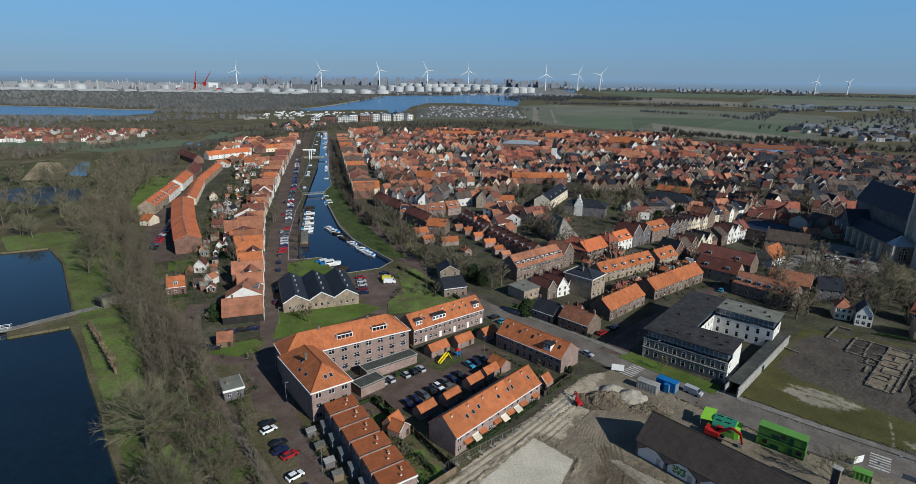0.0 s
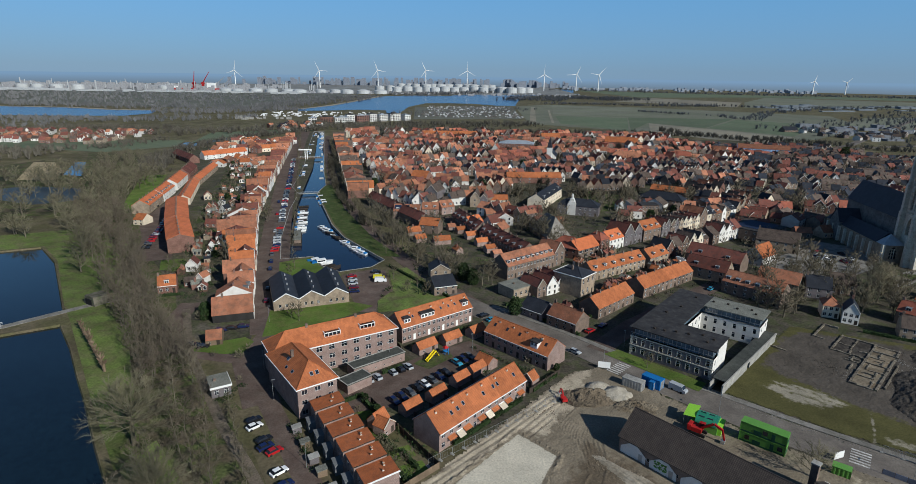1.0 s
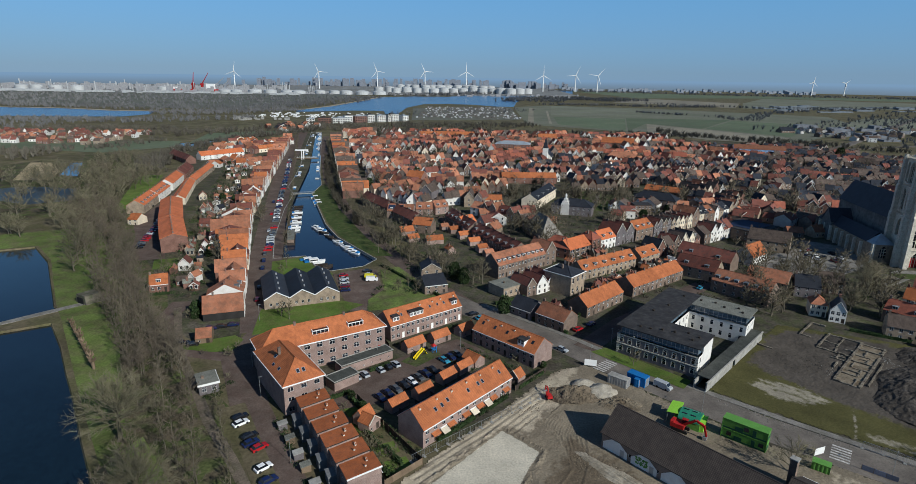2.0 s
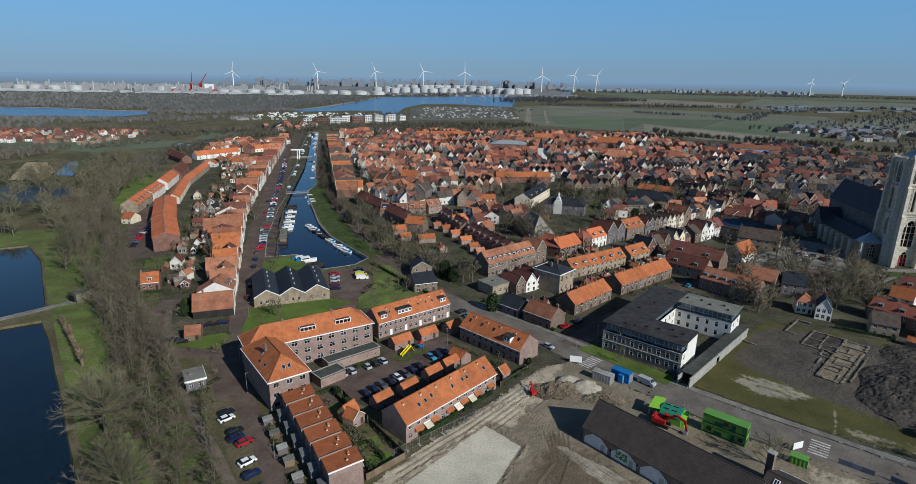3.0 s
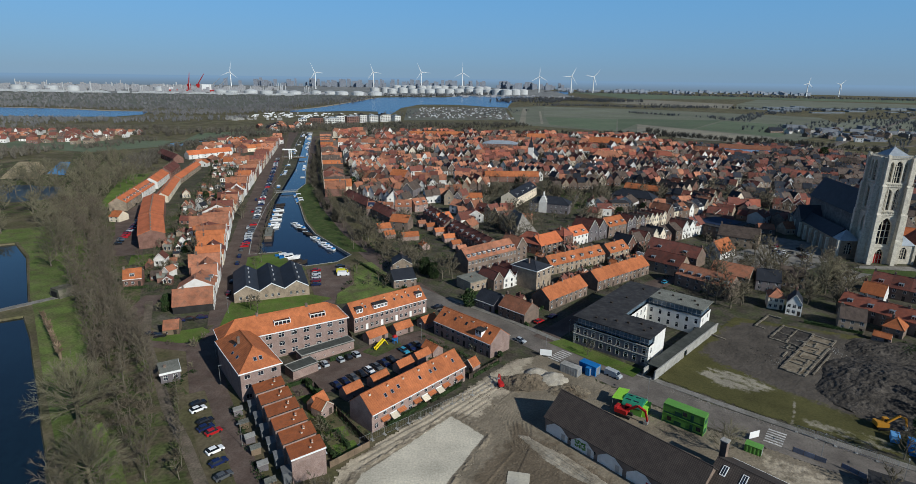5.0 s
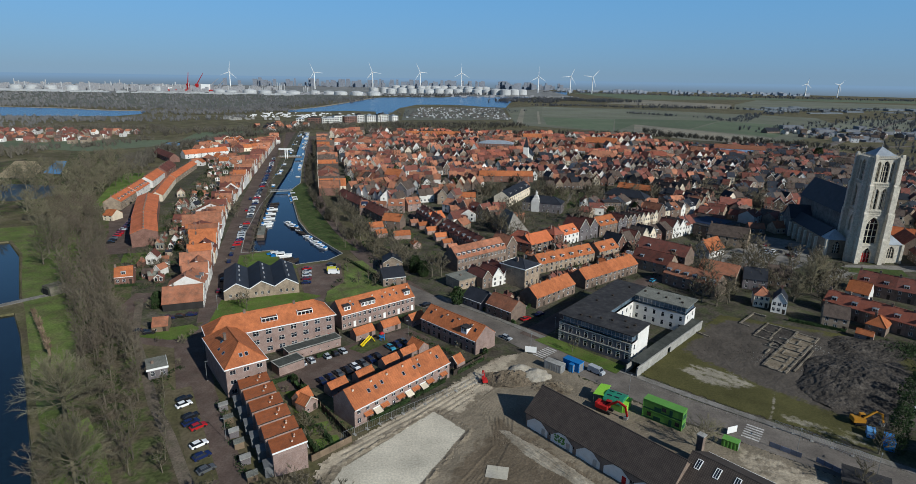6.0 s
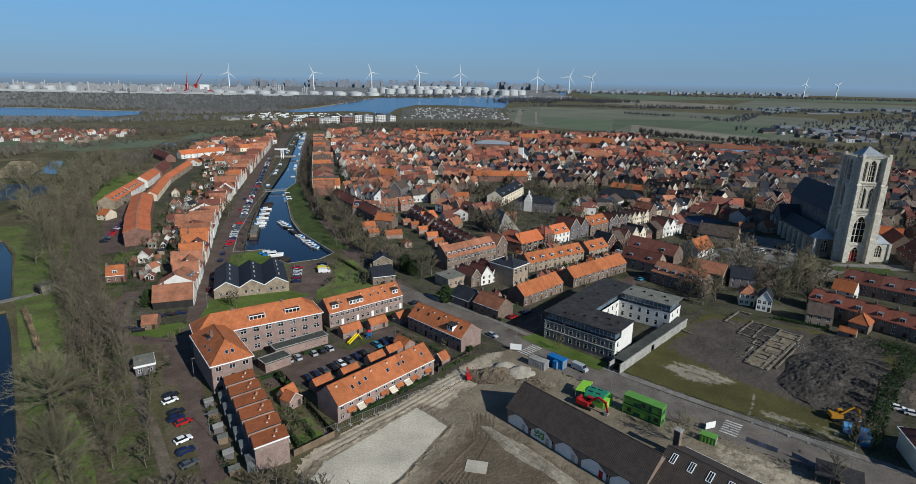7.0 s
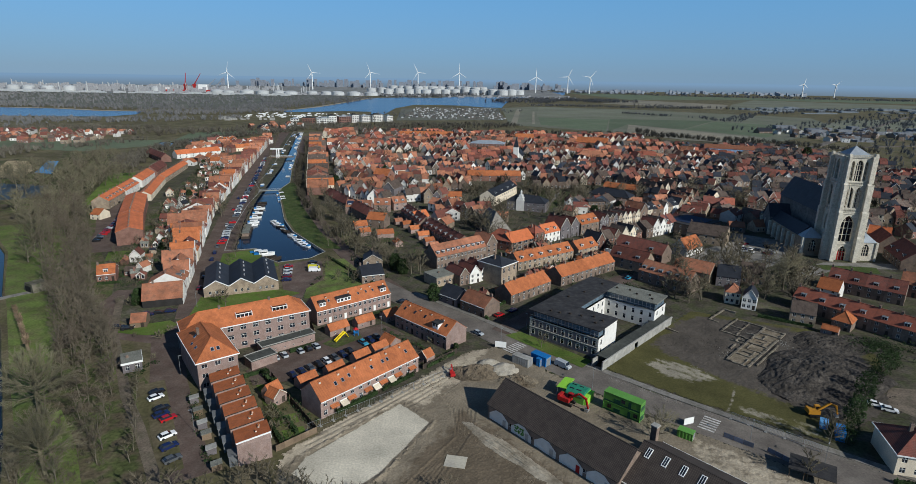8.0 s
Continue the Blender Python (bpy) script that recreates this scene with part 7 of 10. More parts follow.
for x0, x1, yf in ((-9.5, 0.0, 5.5), (W, W + 9.5, 1.5)):
    a = Geo()
    arch_face(church, a, pose(x0, yf, 0), 9.5, -0.2, 9.2, [(4.75, 3.2, 2.4, 8.4)], 0.6)
    a.box(x0, yf + 0.7, -0.2, x1, 62, 9.2)
    part("aisle", a, BRICK_TAN if yf > 3 else LIMESTONE, church, "lower side aisle")
    mid = (x0 + x1) / 2
    part("aisle_roof", Geo().slab((x0 - 0.3, 62, 9.0), (x0 - 0.3, yf + 6, 9.0), (mid, yf + 6, 13.6), (mid, 62, 13.6), -0.2).slab((mid, 62, 13.6), (mid, yf + 6, 13.6), (x1 + 0.1, yf + 6, 9.0), (x1 + 0.1, 62, 9.0), -0.2), CHURCHSLATE, church)
    part("porch_roof", Geo().add([(x0 - 0.3, yf - 0.3, 9.2), (x1 + 0.1, yf - 0.3, 9.2), (x1 + 0.1, yf + 6, 9.2), (x0 - 0.3, yf + 6, 9.2), (mid, yf + 4.5, 13.8)], [(0, 1, 4), (1, 2, 4), (2, 3, 4), (3, 0, 4), (3, 2, 1, 0)]), LEAD, church, "pale lead pyramid roof")
    for q in range(8):
        yy = yf + 9 + q * 6.2
        xx = x0 - 1.3 if x0 < 0 else x1
        part("buttress", Geo().box(xx, yy, -0.2, xx + 1.3, yy + 0.9, 8.2), LIMESTONE, church)
    for xx, yc in ((x0 - 0.5, yf - 0.6), (x1 - 0.6, yf - 0.6)):
        part("buttress", Geo().box(xx, yc, -0.2, xx + 1.1, yc + 1.4, 9.4), LIMESTONE, church)
part("transept", Geo().box(-10.5, 46, -0.2, 0.6, 56, 10.5).add([(-10.5, 46, 10.5), (-10.5, 56, 10.5), (-10.5, 51, 17), (1, 46, 10.5), (1, 56, 10.5), (1, 51, 17)], [(2, 1, 0), (3, 4, 5)]), CHURCHSTONE, church)
part("transept_roof", Geo().slab((-10.8, 45.7, 10.3), (3, 45.7, 10.3), (3, 51, 17.1), (-10.8, 51, 17.1), -0.2).slab((-10.8, 51, 17.1), (3, 51, 17.1), (3, 56.3, 10.3), (-10.8, 56.3, 10.3), -0.2), CHURCHSLATE, church)
# string courses round the tower, and pinnacles on its corners
for side, m in enumerate((pose(0, 0, 0), pose(0, W, 0, 0, 0, -90), pose(W, 0, 0, 0, 0, 90), pose(W, W, 0, 0, 0, 180))):
    for z in (8.4, 23.2, 25.6, 38.4):
        part("string_course", Geo(m).box(2.2, -0.28, z, W - 2.2, -0.005, z + 0.35), LIMESTONE, church, "weathered string course")
    for x in (2.5, 4.0, W - 4.35, W - 2.85):
        part("wall_shaft", Geo(m).box(x, -0.22, 25.95, x + 0.35, -0.005, TOP[1] - 0.25), LIMESTONE, church)
    part("pinnacle", Geo(m).box(0.55, -1.2, TOP[2] + 0.6, 1.75, 0.0, TOP[2] + 1.6), LIMESTONE, church)

# ---- trees ----
def stick(g, a, b, r0, r1, n=3):
    """A tapered limb without end faces."""
    w = (b - a).normalized()
    u = w.orthogonal().normalized()
    s = w.cross(u)
    k = len(g.v)
    for p, r in ((a, r0), (b, r1)):
        for j in range(n):
            q = p + r * (u * math.cos(2 * math.pi * j / n) + s * math.sin(2 * math.pi * j / n))
            g.v.append((q.x, q.y, q.z))
    for j in range(n):
        g.f.append((k + j, k + (j + 1) % n, k + n + (j + 1) % n, k + n + j))
        g.i.append(0)


def spike(g, a, b, r):
    """A thin twig that ends in a point."""
    w = (b - a).normalized()
    u = w.orthogonal().normalized() * r
    v = w.cross(u) * 0.87
    k = len(g.v)
    for p in (a + u, a - u * 0.5 + v, a - u * 0.5 - v, b):
        g.v.append((p.x, p.y, p.z))
    g.f += [(k, k + 1, k + 3), (k + 1, k + 2, k + 3), (k + 2, k, k + 3)]
    g.i += [0, 0, 0]


def bare_tree(seed, height, spread, limbs, subs, twigs, r_twig, r_trunk, first=0.3, droop=0.0, material=TWIG):
    """Trunk and crown meshes of a leafless tree with limbs, branches and twigs."""
    rng = random.Random(seed)
    trunk, crown = Geo(), Geo()
    p, way = Vector((0, 0, -0.2)), Vector((rng.uniform(-0.05, 0.05), rng.uniform(-0.05, 0.05), 1)).normalized()
    axis = [p]
    for j in range(5):
        q = p + way * height * 0.17
        stick(trunk, p, q, r_trunk * (1 - j * 0.17), r_trunk * (1 - (j + 1) * 0.17), 6)
        p, way = q, (way + Vector((rng.uniform(-0.12, 0.12), rng.uniform(-0.12, 0.12), 0))).normalized()
        axis.append(p)

    def on_axis(f):
        f = min(f, 0.999) * 5
        return axis[int(f)].lerp(axis[int(f) + 1], f - int(f))

    for j in range(limbs):
        f = first + (1 - first) * (j + rng.random() * 0.6) / limbs
        a = on_axis(f)
        az = j * 2.4 + rng.uniform(-0.4, 0.4)
        lift = rng.uniform(0.35, 0.8) + f * 0.5 - droop
        ln = spread * (1.1 - 0.55 * f) * rng.uniform(0.8, 1.15)
        d = Vector((math.cos(az), math.sin(az), lift)).normalized()
        b = a + d * ln * 0.55
        c = b + (d + Vector((rng.uniform(-0.2, 0.2), rng.uniform(-0.2, 0.2), 0.35))).normalized() * ln * 0.55
        r = r_trunk * 0.42 * (1.1 - f * 0.6)
        stick(trunk, a, b, r, r * 0.6, 3), spike(trunk, b, c, r * 0.65)
        for k in range(subs):
            s = rng.uniform(0.15, 1.0)
            o = a.lerp(b, s * 2) if s < 0.5 else b.lerp(c, s * 2 - 1)
            e = Vector((d.x + rng.uniform(-0.9, 0.9), d.y + rng.uniform(-0.9, 0.9), d.z + rng.uniform(-0.3, 0.9))).normalized()
            l2 = ln * rng.uniform(0.28, 0.5)
            t2 = o + e * l2
            spike(crown, o, t2 + e * l2 * 0.25, r_twig * 1.9)
            for q in range(twigs):
                o2 = o.lerp(t2, rng.uniform(0.2, 1.0))
                e2 = Vector((e.x + rng.uniform(-1, 1), e.y + rng.uniform(-1, 1), e.z + rng.uniform(-0.7, 0.9))).normalized()
                spike(crown, o2, o2 + e2 * l2 * rng.uniform(0.4, 0.95), r_twig * 1.15)
    return trunk.mesh("trunk", BARK), crown.mesh("crown", material)


def fan_tree(seed, stem, reach, limbs, subs, twigs):
    """An old park tree: a stout stem from whose upper half long straight limbs fan out into fine twigs."""
    q = random.Random(seed)
    trunk, crown = Geo(), Geo()
    stick(trunk, Vector((0, 0, -0.2)), Vector((0, 0, 0.6)), 0.75, 0.52, 8), stick(trunk, Vector((0, 0, 0.6)), Vector((0.15, 0.1, stem)), 0.52, 0.42, 8), stick(trunk, Vector((0.15, 0.1, stem)), Vector((0.3, -0.1, stem + 4)), 0.42, 0.2, 6)
    for j in range(limbs):
        f = (j + q.random()) / limbs
        a = Vector((0.1, 0.05, stem * 0.72 + f * (stem * 0.28 + 3.4)))
        az, el = j * 2.4 + q.uniform(-0.3, 0.3), radians(-2 + 74 * f ** 0.9 + q.uniform(-8, 8))
        d = Vector((math.cos(az) * math.cos(el), math.sin(az) * math.cos(el), math.sin(el)))
        ln = reach * q.uniform(0.8, 1.08) * (1.0 - 0.12 * f)
        b = a + d * ln * 0.5
        e = (d + Vector((q.uniform(-0.12, 0.12), q.uniform(-0.12, 0.12), 0.22))).normalized()
        c = b + e * ln * 0.5
        r = 0.125 * (1.15 - 0.5 * f)
        stick(trunk, a, b, r, r * 0.6, 4), spike(trunk, b, c, r * 0.6)
        for k in range(subs):
            t = 0.22 + 0.75 * (k + q.random()) / subs
            o = a.lerp(b, t * 2) if t < 0.5 else b.lerp(c, t * 2 - 1)
            w = (d * 1.25 + Vector((q.gauss(0, 0.5), q.gauss(0, 0.5), q.gauss(0.15, 0.35)))).normalized()
            l2 = ln * q.uniform(0.24, 0.42)
            spike(crown, o, o + w * l2, 0.045)
            for _ in range(twigs):
                o2 = o + w * l2 * q.uniform(0.25, 0.95)
                w2 = (w + Vector((q.gauss(0, 0.5), q.gauss(0, 0.5), q.gauss(0.1, 0.4)))).normalized()
                spike(crown, o2, o2 + w2 * q.uniform(0.9, 2.2), 0.03)
    return trunk.mesh("trunk", PALEBARK), crown.mesh("crown", TWIG_PALE)


COUNT, REST = [0], {}


def plant(meshes, x, y, size, turn, label, group, name="tree", high=1.0):
    m = pose(x, y, 0, 0, 0, turn) @ Matrix.Diagonal((size, size, size * high, 1))
    if name == "tree":
        COUNT[0] += 1
        if COUNT[0] > 290:
            REST.setdefault(meshes, []).append(m)
            return None
    t = part(name, meshes[0], None, at=m)
    tagged(t, label, "tree", group)
    part("crown", meshes[1], None, t)
    return t


GREAT = [fan_tree(s, 6.6, 8.6, 34, 15, 9) for s in (5, 6)]
BIG = [bare_tree(s, 11, 6.4, 18, 8, 7, 0.030, 0.36, 0.16, material=TWIG_PALE) for s in (1, 2)]
SMALL = [bare_tree(s, 8.5, 4.0, 8, 4, 2, 0.10, 0.2, 0.25, material=m) for s, m in ((51, TWIG_DARK), (52, TWIG))]
BELT = [bare_tree(s, 12, 3.4, 14, 5, 6, 0.025, 0.15, 0.28, material=m) for s, m in ((11, TWIG), (12, TWIG_RED), (13, TWIG), (14, TWIG_RED))]
TOWN = [bare_tree(s, 9, 4.2, 12, 5, 4, 0.06, 0.22, 0.25, material=m) for s, m in ((21, TWIG_DARK), (22, TWIG), (23, TWIG_DARK))]
MARSHTREE = [bare_tree(s, 9, 4.2, 11, 5, 4, 0.07, 0.2, 0.22, material=m) for s, m in ((61, TWIG_PALE), (62, TWIG), (63, TWIG_PALE))]
STREET = [bare_tree(s, 7.5, 2.8, 9, 4, 4, 0.06, 0.16, 0.35, material=TWIG_DARK) for s in (31, 32)]
BUSH = [bare_tree(s, 2.6, 1.7, 9, 5, 4, 0.035, 0.06, 0.05, material=m) for s, m in ((41, TWIG_PALE), (42, TWIG))]
rng = random.Random(77)
# belt of bare trees between pond and houses
LINE = [Vector(p) for p in ((-45.7, 78.6), (-57, 98.4), (-66.3, 119.2), (-75.7, 139.1), (-89, 155.9), (-115.6, 190.4), (-148.4, 236.9), (-190.5, 296.2), (-228.4, 347.6))]
HALF = (9, 9, 8.5, 8, 7, 7.5, 9.5, 12, 14)
placed = []
tries = 0
while len(placed) < 215 and tries < 6000:
    tries += 1
    s = rng.random() ** 0.8 * 7.999
    j = int(s)
    c = LINE[j].lerp(LINE[j + 1], s - j)
    way = (LINE[j + 1] - LINE[j]).normalized()
    off = rng.uniform(-1, 1) * (HALF[j] + (HALF[j + 1] - HALF[j]) * (s - j))
    p = c + Vector((-way.y, way.x)) * off
    if any((p - q).length < (5.6 if s < 2.9 else 3.0) for q in placed):
        continue
    placed.append(p)
    plant(rng.choice(BELT), p.x, p.y, rng.uniform(0.75, 1.1), rng.uniform(0, 360), "slender leafless tree in the park belt", "park belt trees")
for x, y, s in ((-70.8, 111.3, 1.0), (-52.7, 88.0, 0.85), (-168.0, 243.0, 1.3), (-173, 252, 1.3), (-160, 228, 0.9), (-200, 285, 1.1), (-215, 300, 1.2), (-232, 285, 1.0)):
    plant(GREAT[int(x) % 2] if y < 120 else rng.choice(BIG), x, y, s, rng.uniform(0, 360), "broad leafless tree on the park lawn", "park trees")
for j in range(80):
    plant(rng.choice(MARSHTREE), rng.uniform(-380, -230), rng.uniform(330, 470), rng.uniform(0.9, 1.4), rng.uniform(0, 360), "leafless tree in the marsh", "rampart trees")
for j in range(46):
    x, y = rng.uniform(-340, -205), rng.uniform(275, 480)
    if x > -205 - (y - 300) * 0.25:
        x -= 40
    plant(rng.choice(BIG + MARSHTREE), x, y, rng.uniform(0.9, 1.35), rng.uniform(0, 360), "leafless tree on the old rampart", "rampart trees")
# row beside the parking lane, and the bushy road end
for j in range(9):
    plant(STREET[j % 2], -37.5 - 2.1 * j + rng.uniform(-0.6, 0.6), 93 + 4.2 * j, rng.uniform(0.6, 0.85), rng.uniform(0, 360), "young leafless street tree by the parking bays", "parking trees")
for x, y, s in ((-22, 82, 0.9), (-15, 80, 0.8), (-9, 84, 0.8), (-4, 86, 0.7), (3, 84, 0.7), (-27, 79, 0.9), (0, 83, 0.75), (5, 80.5, 0.7), (9, 79.5, 0.8), (15, 78.5, 0.75), (19, 79.5, 0.7), (23, 78, 0.75), (-7, 86.5, 0.8), (29, 79, 0.7), (26, 80, 0.7), (33, 84, 0.6), (12, 78, 0.8), (42, 80, 0.6)):
    plant(rng.choice(TOWN), x, y, s, rng.uniform(0, 360), "scrubby leafless tree at the site's edge", "site scrub")
# pollards on the pond bank
pol = Geo()
stick(pol, Vector((0, 0, -0.2)), Vector((0.1, 0, 2.2)), 0.34, 0.42, 6)
head = Geo()
for j in range(16):
    az = j * 2.4
    stick(head, Vector((0.1, 0, 2.0)), Vector((0.1 + 0.9 * math.cos(az), 0.9 * math.sin(az), 2.5 + 0.5 * (j % 3))), 0.2, 0.08, 4)
POL = (pol.mesh("trunk", WOOD), head.mesh("crown", WOOD))
for j in range(12):
    plant(POL, -124 + 2.35 * j, 173 - 2.6 * j, rng.uniform(0.9, 1.25), rng.uniform(0, 360), "knotty pollarded tree stump on the bank", "pollards", "pollard")
# street trees along the canal's east bank, two rows
for j in range(46):
    s = j / 45
    y = 262 + s * 440
    cx = -26 - (y - 262) * 0.345 if y < 400 else -73.6 - (y - 400) * 0.27
    for k in (-5.6, 4.2):
        plant(STREET[(j + (k > 0)) % 2], cx + k + rng.uniform(-0.6, 0.6), y + rng.uniform(-1.5, 1.5), rng.uniform(1.0, 1.35), rng.uniform(0, 360), "leafless street tree on the canal bank", "canal bank trees")
for j in range(46):
    s = j / 45
    plant(STREET[j % 2], -72 - 150 * s + rng.uniform(-1, 1) + 4.5 - 4 * s, 226 + 560 * s, rng.uniform(0.75, 1.05), rng.uniform(0, 360), "small leafless tree on the quay", "quay trees")
# trees among the houses and in the churchyard
SPOTS = ((154, 236, 15, 12), (-12, 250, 6, 7), (4, 236, 8, 7), (14, 222, 5, 4), (48, 306, 12, 12), (54, 272, 5, 4), (108, 372, 16, 14), (92, 395, 12, 6), (40, 352, 10, 6), (165, 205, 14, 16), (178, 222, 9, 6), (150, 222, 9, 6),
         (126, 196, 6, 6), (186, 240, 8, 5), (-24, 282, 8, 5), (24, 400, 30, 16), (150, 440, 40, 20), (240, 480, 60, 26), (190, 560, 60, 16), (260, 215, 20, 10), (300, 260, 40, 18), (-120, 330, 12, 6), (-105, 250, 8, 5), (245, 150, 30, 10))
for x, y, r, n in SPOTS:
    for j in range(n):
        plant(rng.choice(TOWN if y < 330 else SMALL), x + rng.uniform(-r, r), y + rng.uniform(-r, r), rng.uniform(0.8, 1.3), rng.uniform(0, 360), "leafless tree among the houses", "town trees")
for x, y, sz in ((169.8, 208.5, 1.15), (180, 220, 1.0), (158, 199, 0.8)):
    plant(BIG[int(x) % 2], x, y, sz, 70 + x, "tall round-crowned leafless tree by the churchyard", "churchyard trees")
plant(BIG[1], 83.2, 104.4, 0.72, 40, "bare round-crowned tree beside the green cabins", "free trees")
for x, y, s in ((61.5, 152.0, 0.6), (-52, 181.5, 0.8), (-55.5, 184, 0.6), (111, 91, 0.8), (-16.5, 212, 0.6), (-13, 216, 0.6), (-9, 209, 0.65), (-24, 226, 0.7), (124, 104, 0.9)):
    plant(TOWN[0], x, y, s, rng.uniform(0, 360), "single leafless tree standing free", "free trees")
for j in range(120):
    x, y = rng.uniform(-40, 290), rng.uniform(370, 840)
    plant(rng.choice(SMALL), x - (y - 370) * 0.2 + 30, y, rng.uniform(0.7, 1.15), rng.uniform(0, 360), "leafless tree among the houses", "town trees")
for j in range(190):
    s = rng.random()
    plant(rng.choice(SMALL), -108 - 108 * s + rng.uniform(-13, 13), 212 + 370 * s, rng.uniform(0.3, 0.65), rng.uniform(0, 360), "small garden tree behind the canal houses", "garden trees")
for j in range(170):
    y = rng.uniform(290, 720)
    plant(rng.choice(SMALL), (250 if y < 350 else 175 + (y - 330) * 0.5) + rng.uniform(0, 170), y, rng.uniform(0.8, 1.3), rng.uniform(0, 360), "leafless tree among the houses", "town trees")
for j in range(70):
    plant(rng.choice(SMALL), rng.uniform(60, 200), rng.uniform(240, 400), rng.uniform(0.6, 1.0), rng.uniform(0, 360), "leafless tree among the houses", "town trees")
# the belt's inner trees and the wooded rampart
LINE2 = LINE[3:] + [Vector((-262, 425)), Vector((-305, 505)), Vector((-345, 580))]
HALF2 = (7.5, 7, 7.5, 9, 13, 17, 20, 21, 16)
for j in range(280):
    s = rng.random() ** 0.8 * (len(LINE2) - 1.001)
    q = int(s)
    c, way = LINE2[q].lerp(LINE2[q + 1], s - q), (LINE2[q + 1] - LINE2[q]).normalized()
    p = c + Vector((-way.y, way.x)) * rng.uniform(-1, 1) * HALF2[q]
    plant(rng.choice(BELT if p.y < 300 else MARSHTREE), p.x, p.y, rng.uniform(0.6, 1.0) if p.y < 300 else rng.uniform(0.75, 1.1), rng.uniform(0, 360), "slender leafless tree in the park belt", "park belt trees")
for x, y, r, n in ((-15, 492, 9, 7), (45, 393, 9, 9), (119, 388, 5, 6), (86, 400, 6, 5), (50, 290, 4, 4), (57, 300, 5, 6), (-48, 404, 6, 5), (-34, 396, 4, 3), (-62, 446, 5, 4), (140, 710, 14, 10), (179, 220, 8, 6), (170, 262, 4, 3), (132, 217, 4, 3), (122, 203, 4, 3), (-40, 318, 10, 6), (-8, 308, 5, 3), (60, 334, 9, 6), (96, 318, 8, 4), (160, 395, 12, 6), (210, 420, 20, 12), (230, 380, 16, 8)):
    for j in range(n):
        plant(rng.choice(TOWN if y < 400 else SMALL), x + rng.uniform(-r, r), y + rng.uniform(-r, r), rng.uniform(1.0, 1.4), rng.uniform(0, 360), "leafless tree among the houses", "town trees")


def scrub(name, label, material, seed, n, where, low, high, blades=14, leaf=0.0):
    """Low shrubs, each a fan of pointed shoots or a heap of small leaves, joined."""
    g, q = Geo(), random.Random(seed)
    for _ in range(n):
        x, y = where(q)
        h = q.uniform(low, high)
        for _ in range(blades):
            if leaf:
                c = Vector((x + q.gauss(0, h * 0.45), y + q.gauss(0, h * 0.45), h * q.uniform(0.15, 1.0)))
                u = Vector((q.uniform(-1, 1), q.uniform(-1, 1), q.uniform(-1, 1))).normalized() * leaf * q.uniform(0.6, 1.2)
                v = u.orthogonal().normalized() * leaf * q.uniform(0.4, 0.9)
                g.add([c - u, c + v, c + u, c - v], [(0, 1, 2), (0, 2, 3)])
            else:
                o = Vector((x + q.gauss(0, 0.3 * h), y + q.gauss(0, 0.3 * h), 0))
                spike(g, o, o + Vector((q.uniform(-0.6, 0.6) * h, q.uniform(-0.6, 0.6) * h, h * q.uniform(0.6, 1.1))), 0.035 + 0.012 * h)
    setting(name, g, material, label, "shrubs", "stuff")


def on_belt(q):
    s = q.random() * 6.999
    j = int(s)
    c, way = LINE[j].lerp(LINE[j + 1], s - j), (LINE[j + 1] - LINE[j]).normalized()
    return tuple(c + Vector((-way.y, way.x)) * q.uniform(-1, 1) * HALF[j])


def in_gardens(q):
    y = q.uniform(198, 585)
    return -102 - 0.31 * (y - 200) + q.uniform(-12, 10), y


def in_town(q):
    if q.random() < 0.5:
        return q.choice(((64, 214), (75, 222), (86, 230), (60, 250), (100, 272), (-10, 285), (10, 262), (-14, 300), (125, 262), (135, 230), (150, 205), (165, 196)))[0] + q.uniform(-12, 12), q.uniform(205, 300)
    return q.uniform(-40, 200), q.uniform(300, 480)


def along(*lines):
    """A chooser of places near the given lines: x0, y0, x1, y1 and the spread."""
    def where(q):
        x0, y0, x1, y1, sp = q.choice(lines)
        f = q.random()
        return x0 + (x1 - x0) * f + q.gauss(0, sp), y0 + (y1 - y0) * f + q.gauss(0, sp)
    return where


COURT = along((-4, 101, -10, 112, 1.2), (-11, 112, -19, 128, 1.4), (-1, 108, -12, 122, 0.5), (-7, 117, 14, 141, 0.7), (8, 152, 18, 143, 0.8), (2.5, 112, 23, 134.6, 0.4), (24, 138, 33, 147.5, 0.6), (-12.5, 162, 8, 179, 0.6), (9, 163, 26, 147.5, 0.6))
STREETSIDE = along((-20.5, 93.5, -36.5, 120, 0.35), (-57.5, 129.5, -55, 138, 0.6), (-47, 150, -38, 160, 0.8), (-22, 83, 2, 84, 1.0))
scrub("court_shrubs", "bare shrubs of the court's gardens", TWIG, 11, 150, COURT, 0.5, 1.4, 16)
scrub("court_evergreens", "dark evergreen shrubs of the court's gardens", LEAF, 12, 130, COURT, 0.5, 1.3, 22, 0.2)
scrub("street_evergreens", "clipped evergreens along the front gardens", LEAF, 13, 70, STREETSIDE, 0.7, 1.5, 24, 0.2)
scrub("belt_undergrowth", "bare brambles and saplings under the trees", TWIG, 1, 700, on_belt, 0.6, 1.8)
scrub("garden_shrubs", "bare and clipped shrubs of the back gardens", TWIG, 2, 520, in_gardens, 0.6, 2.0)
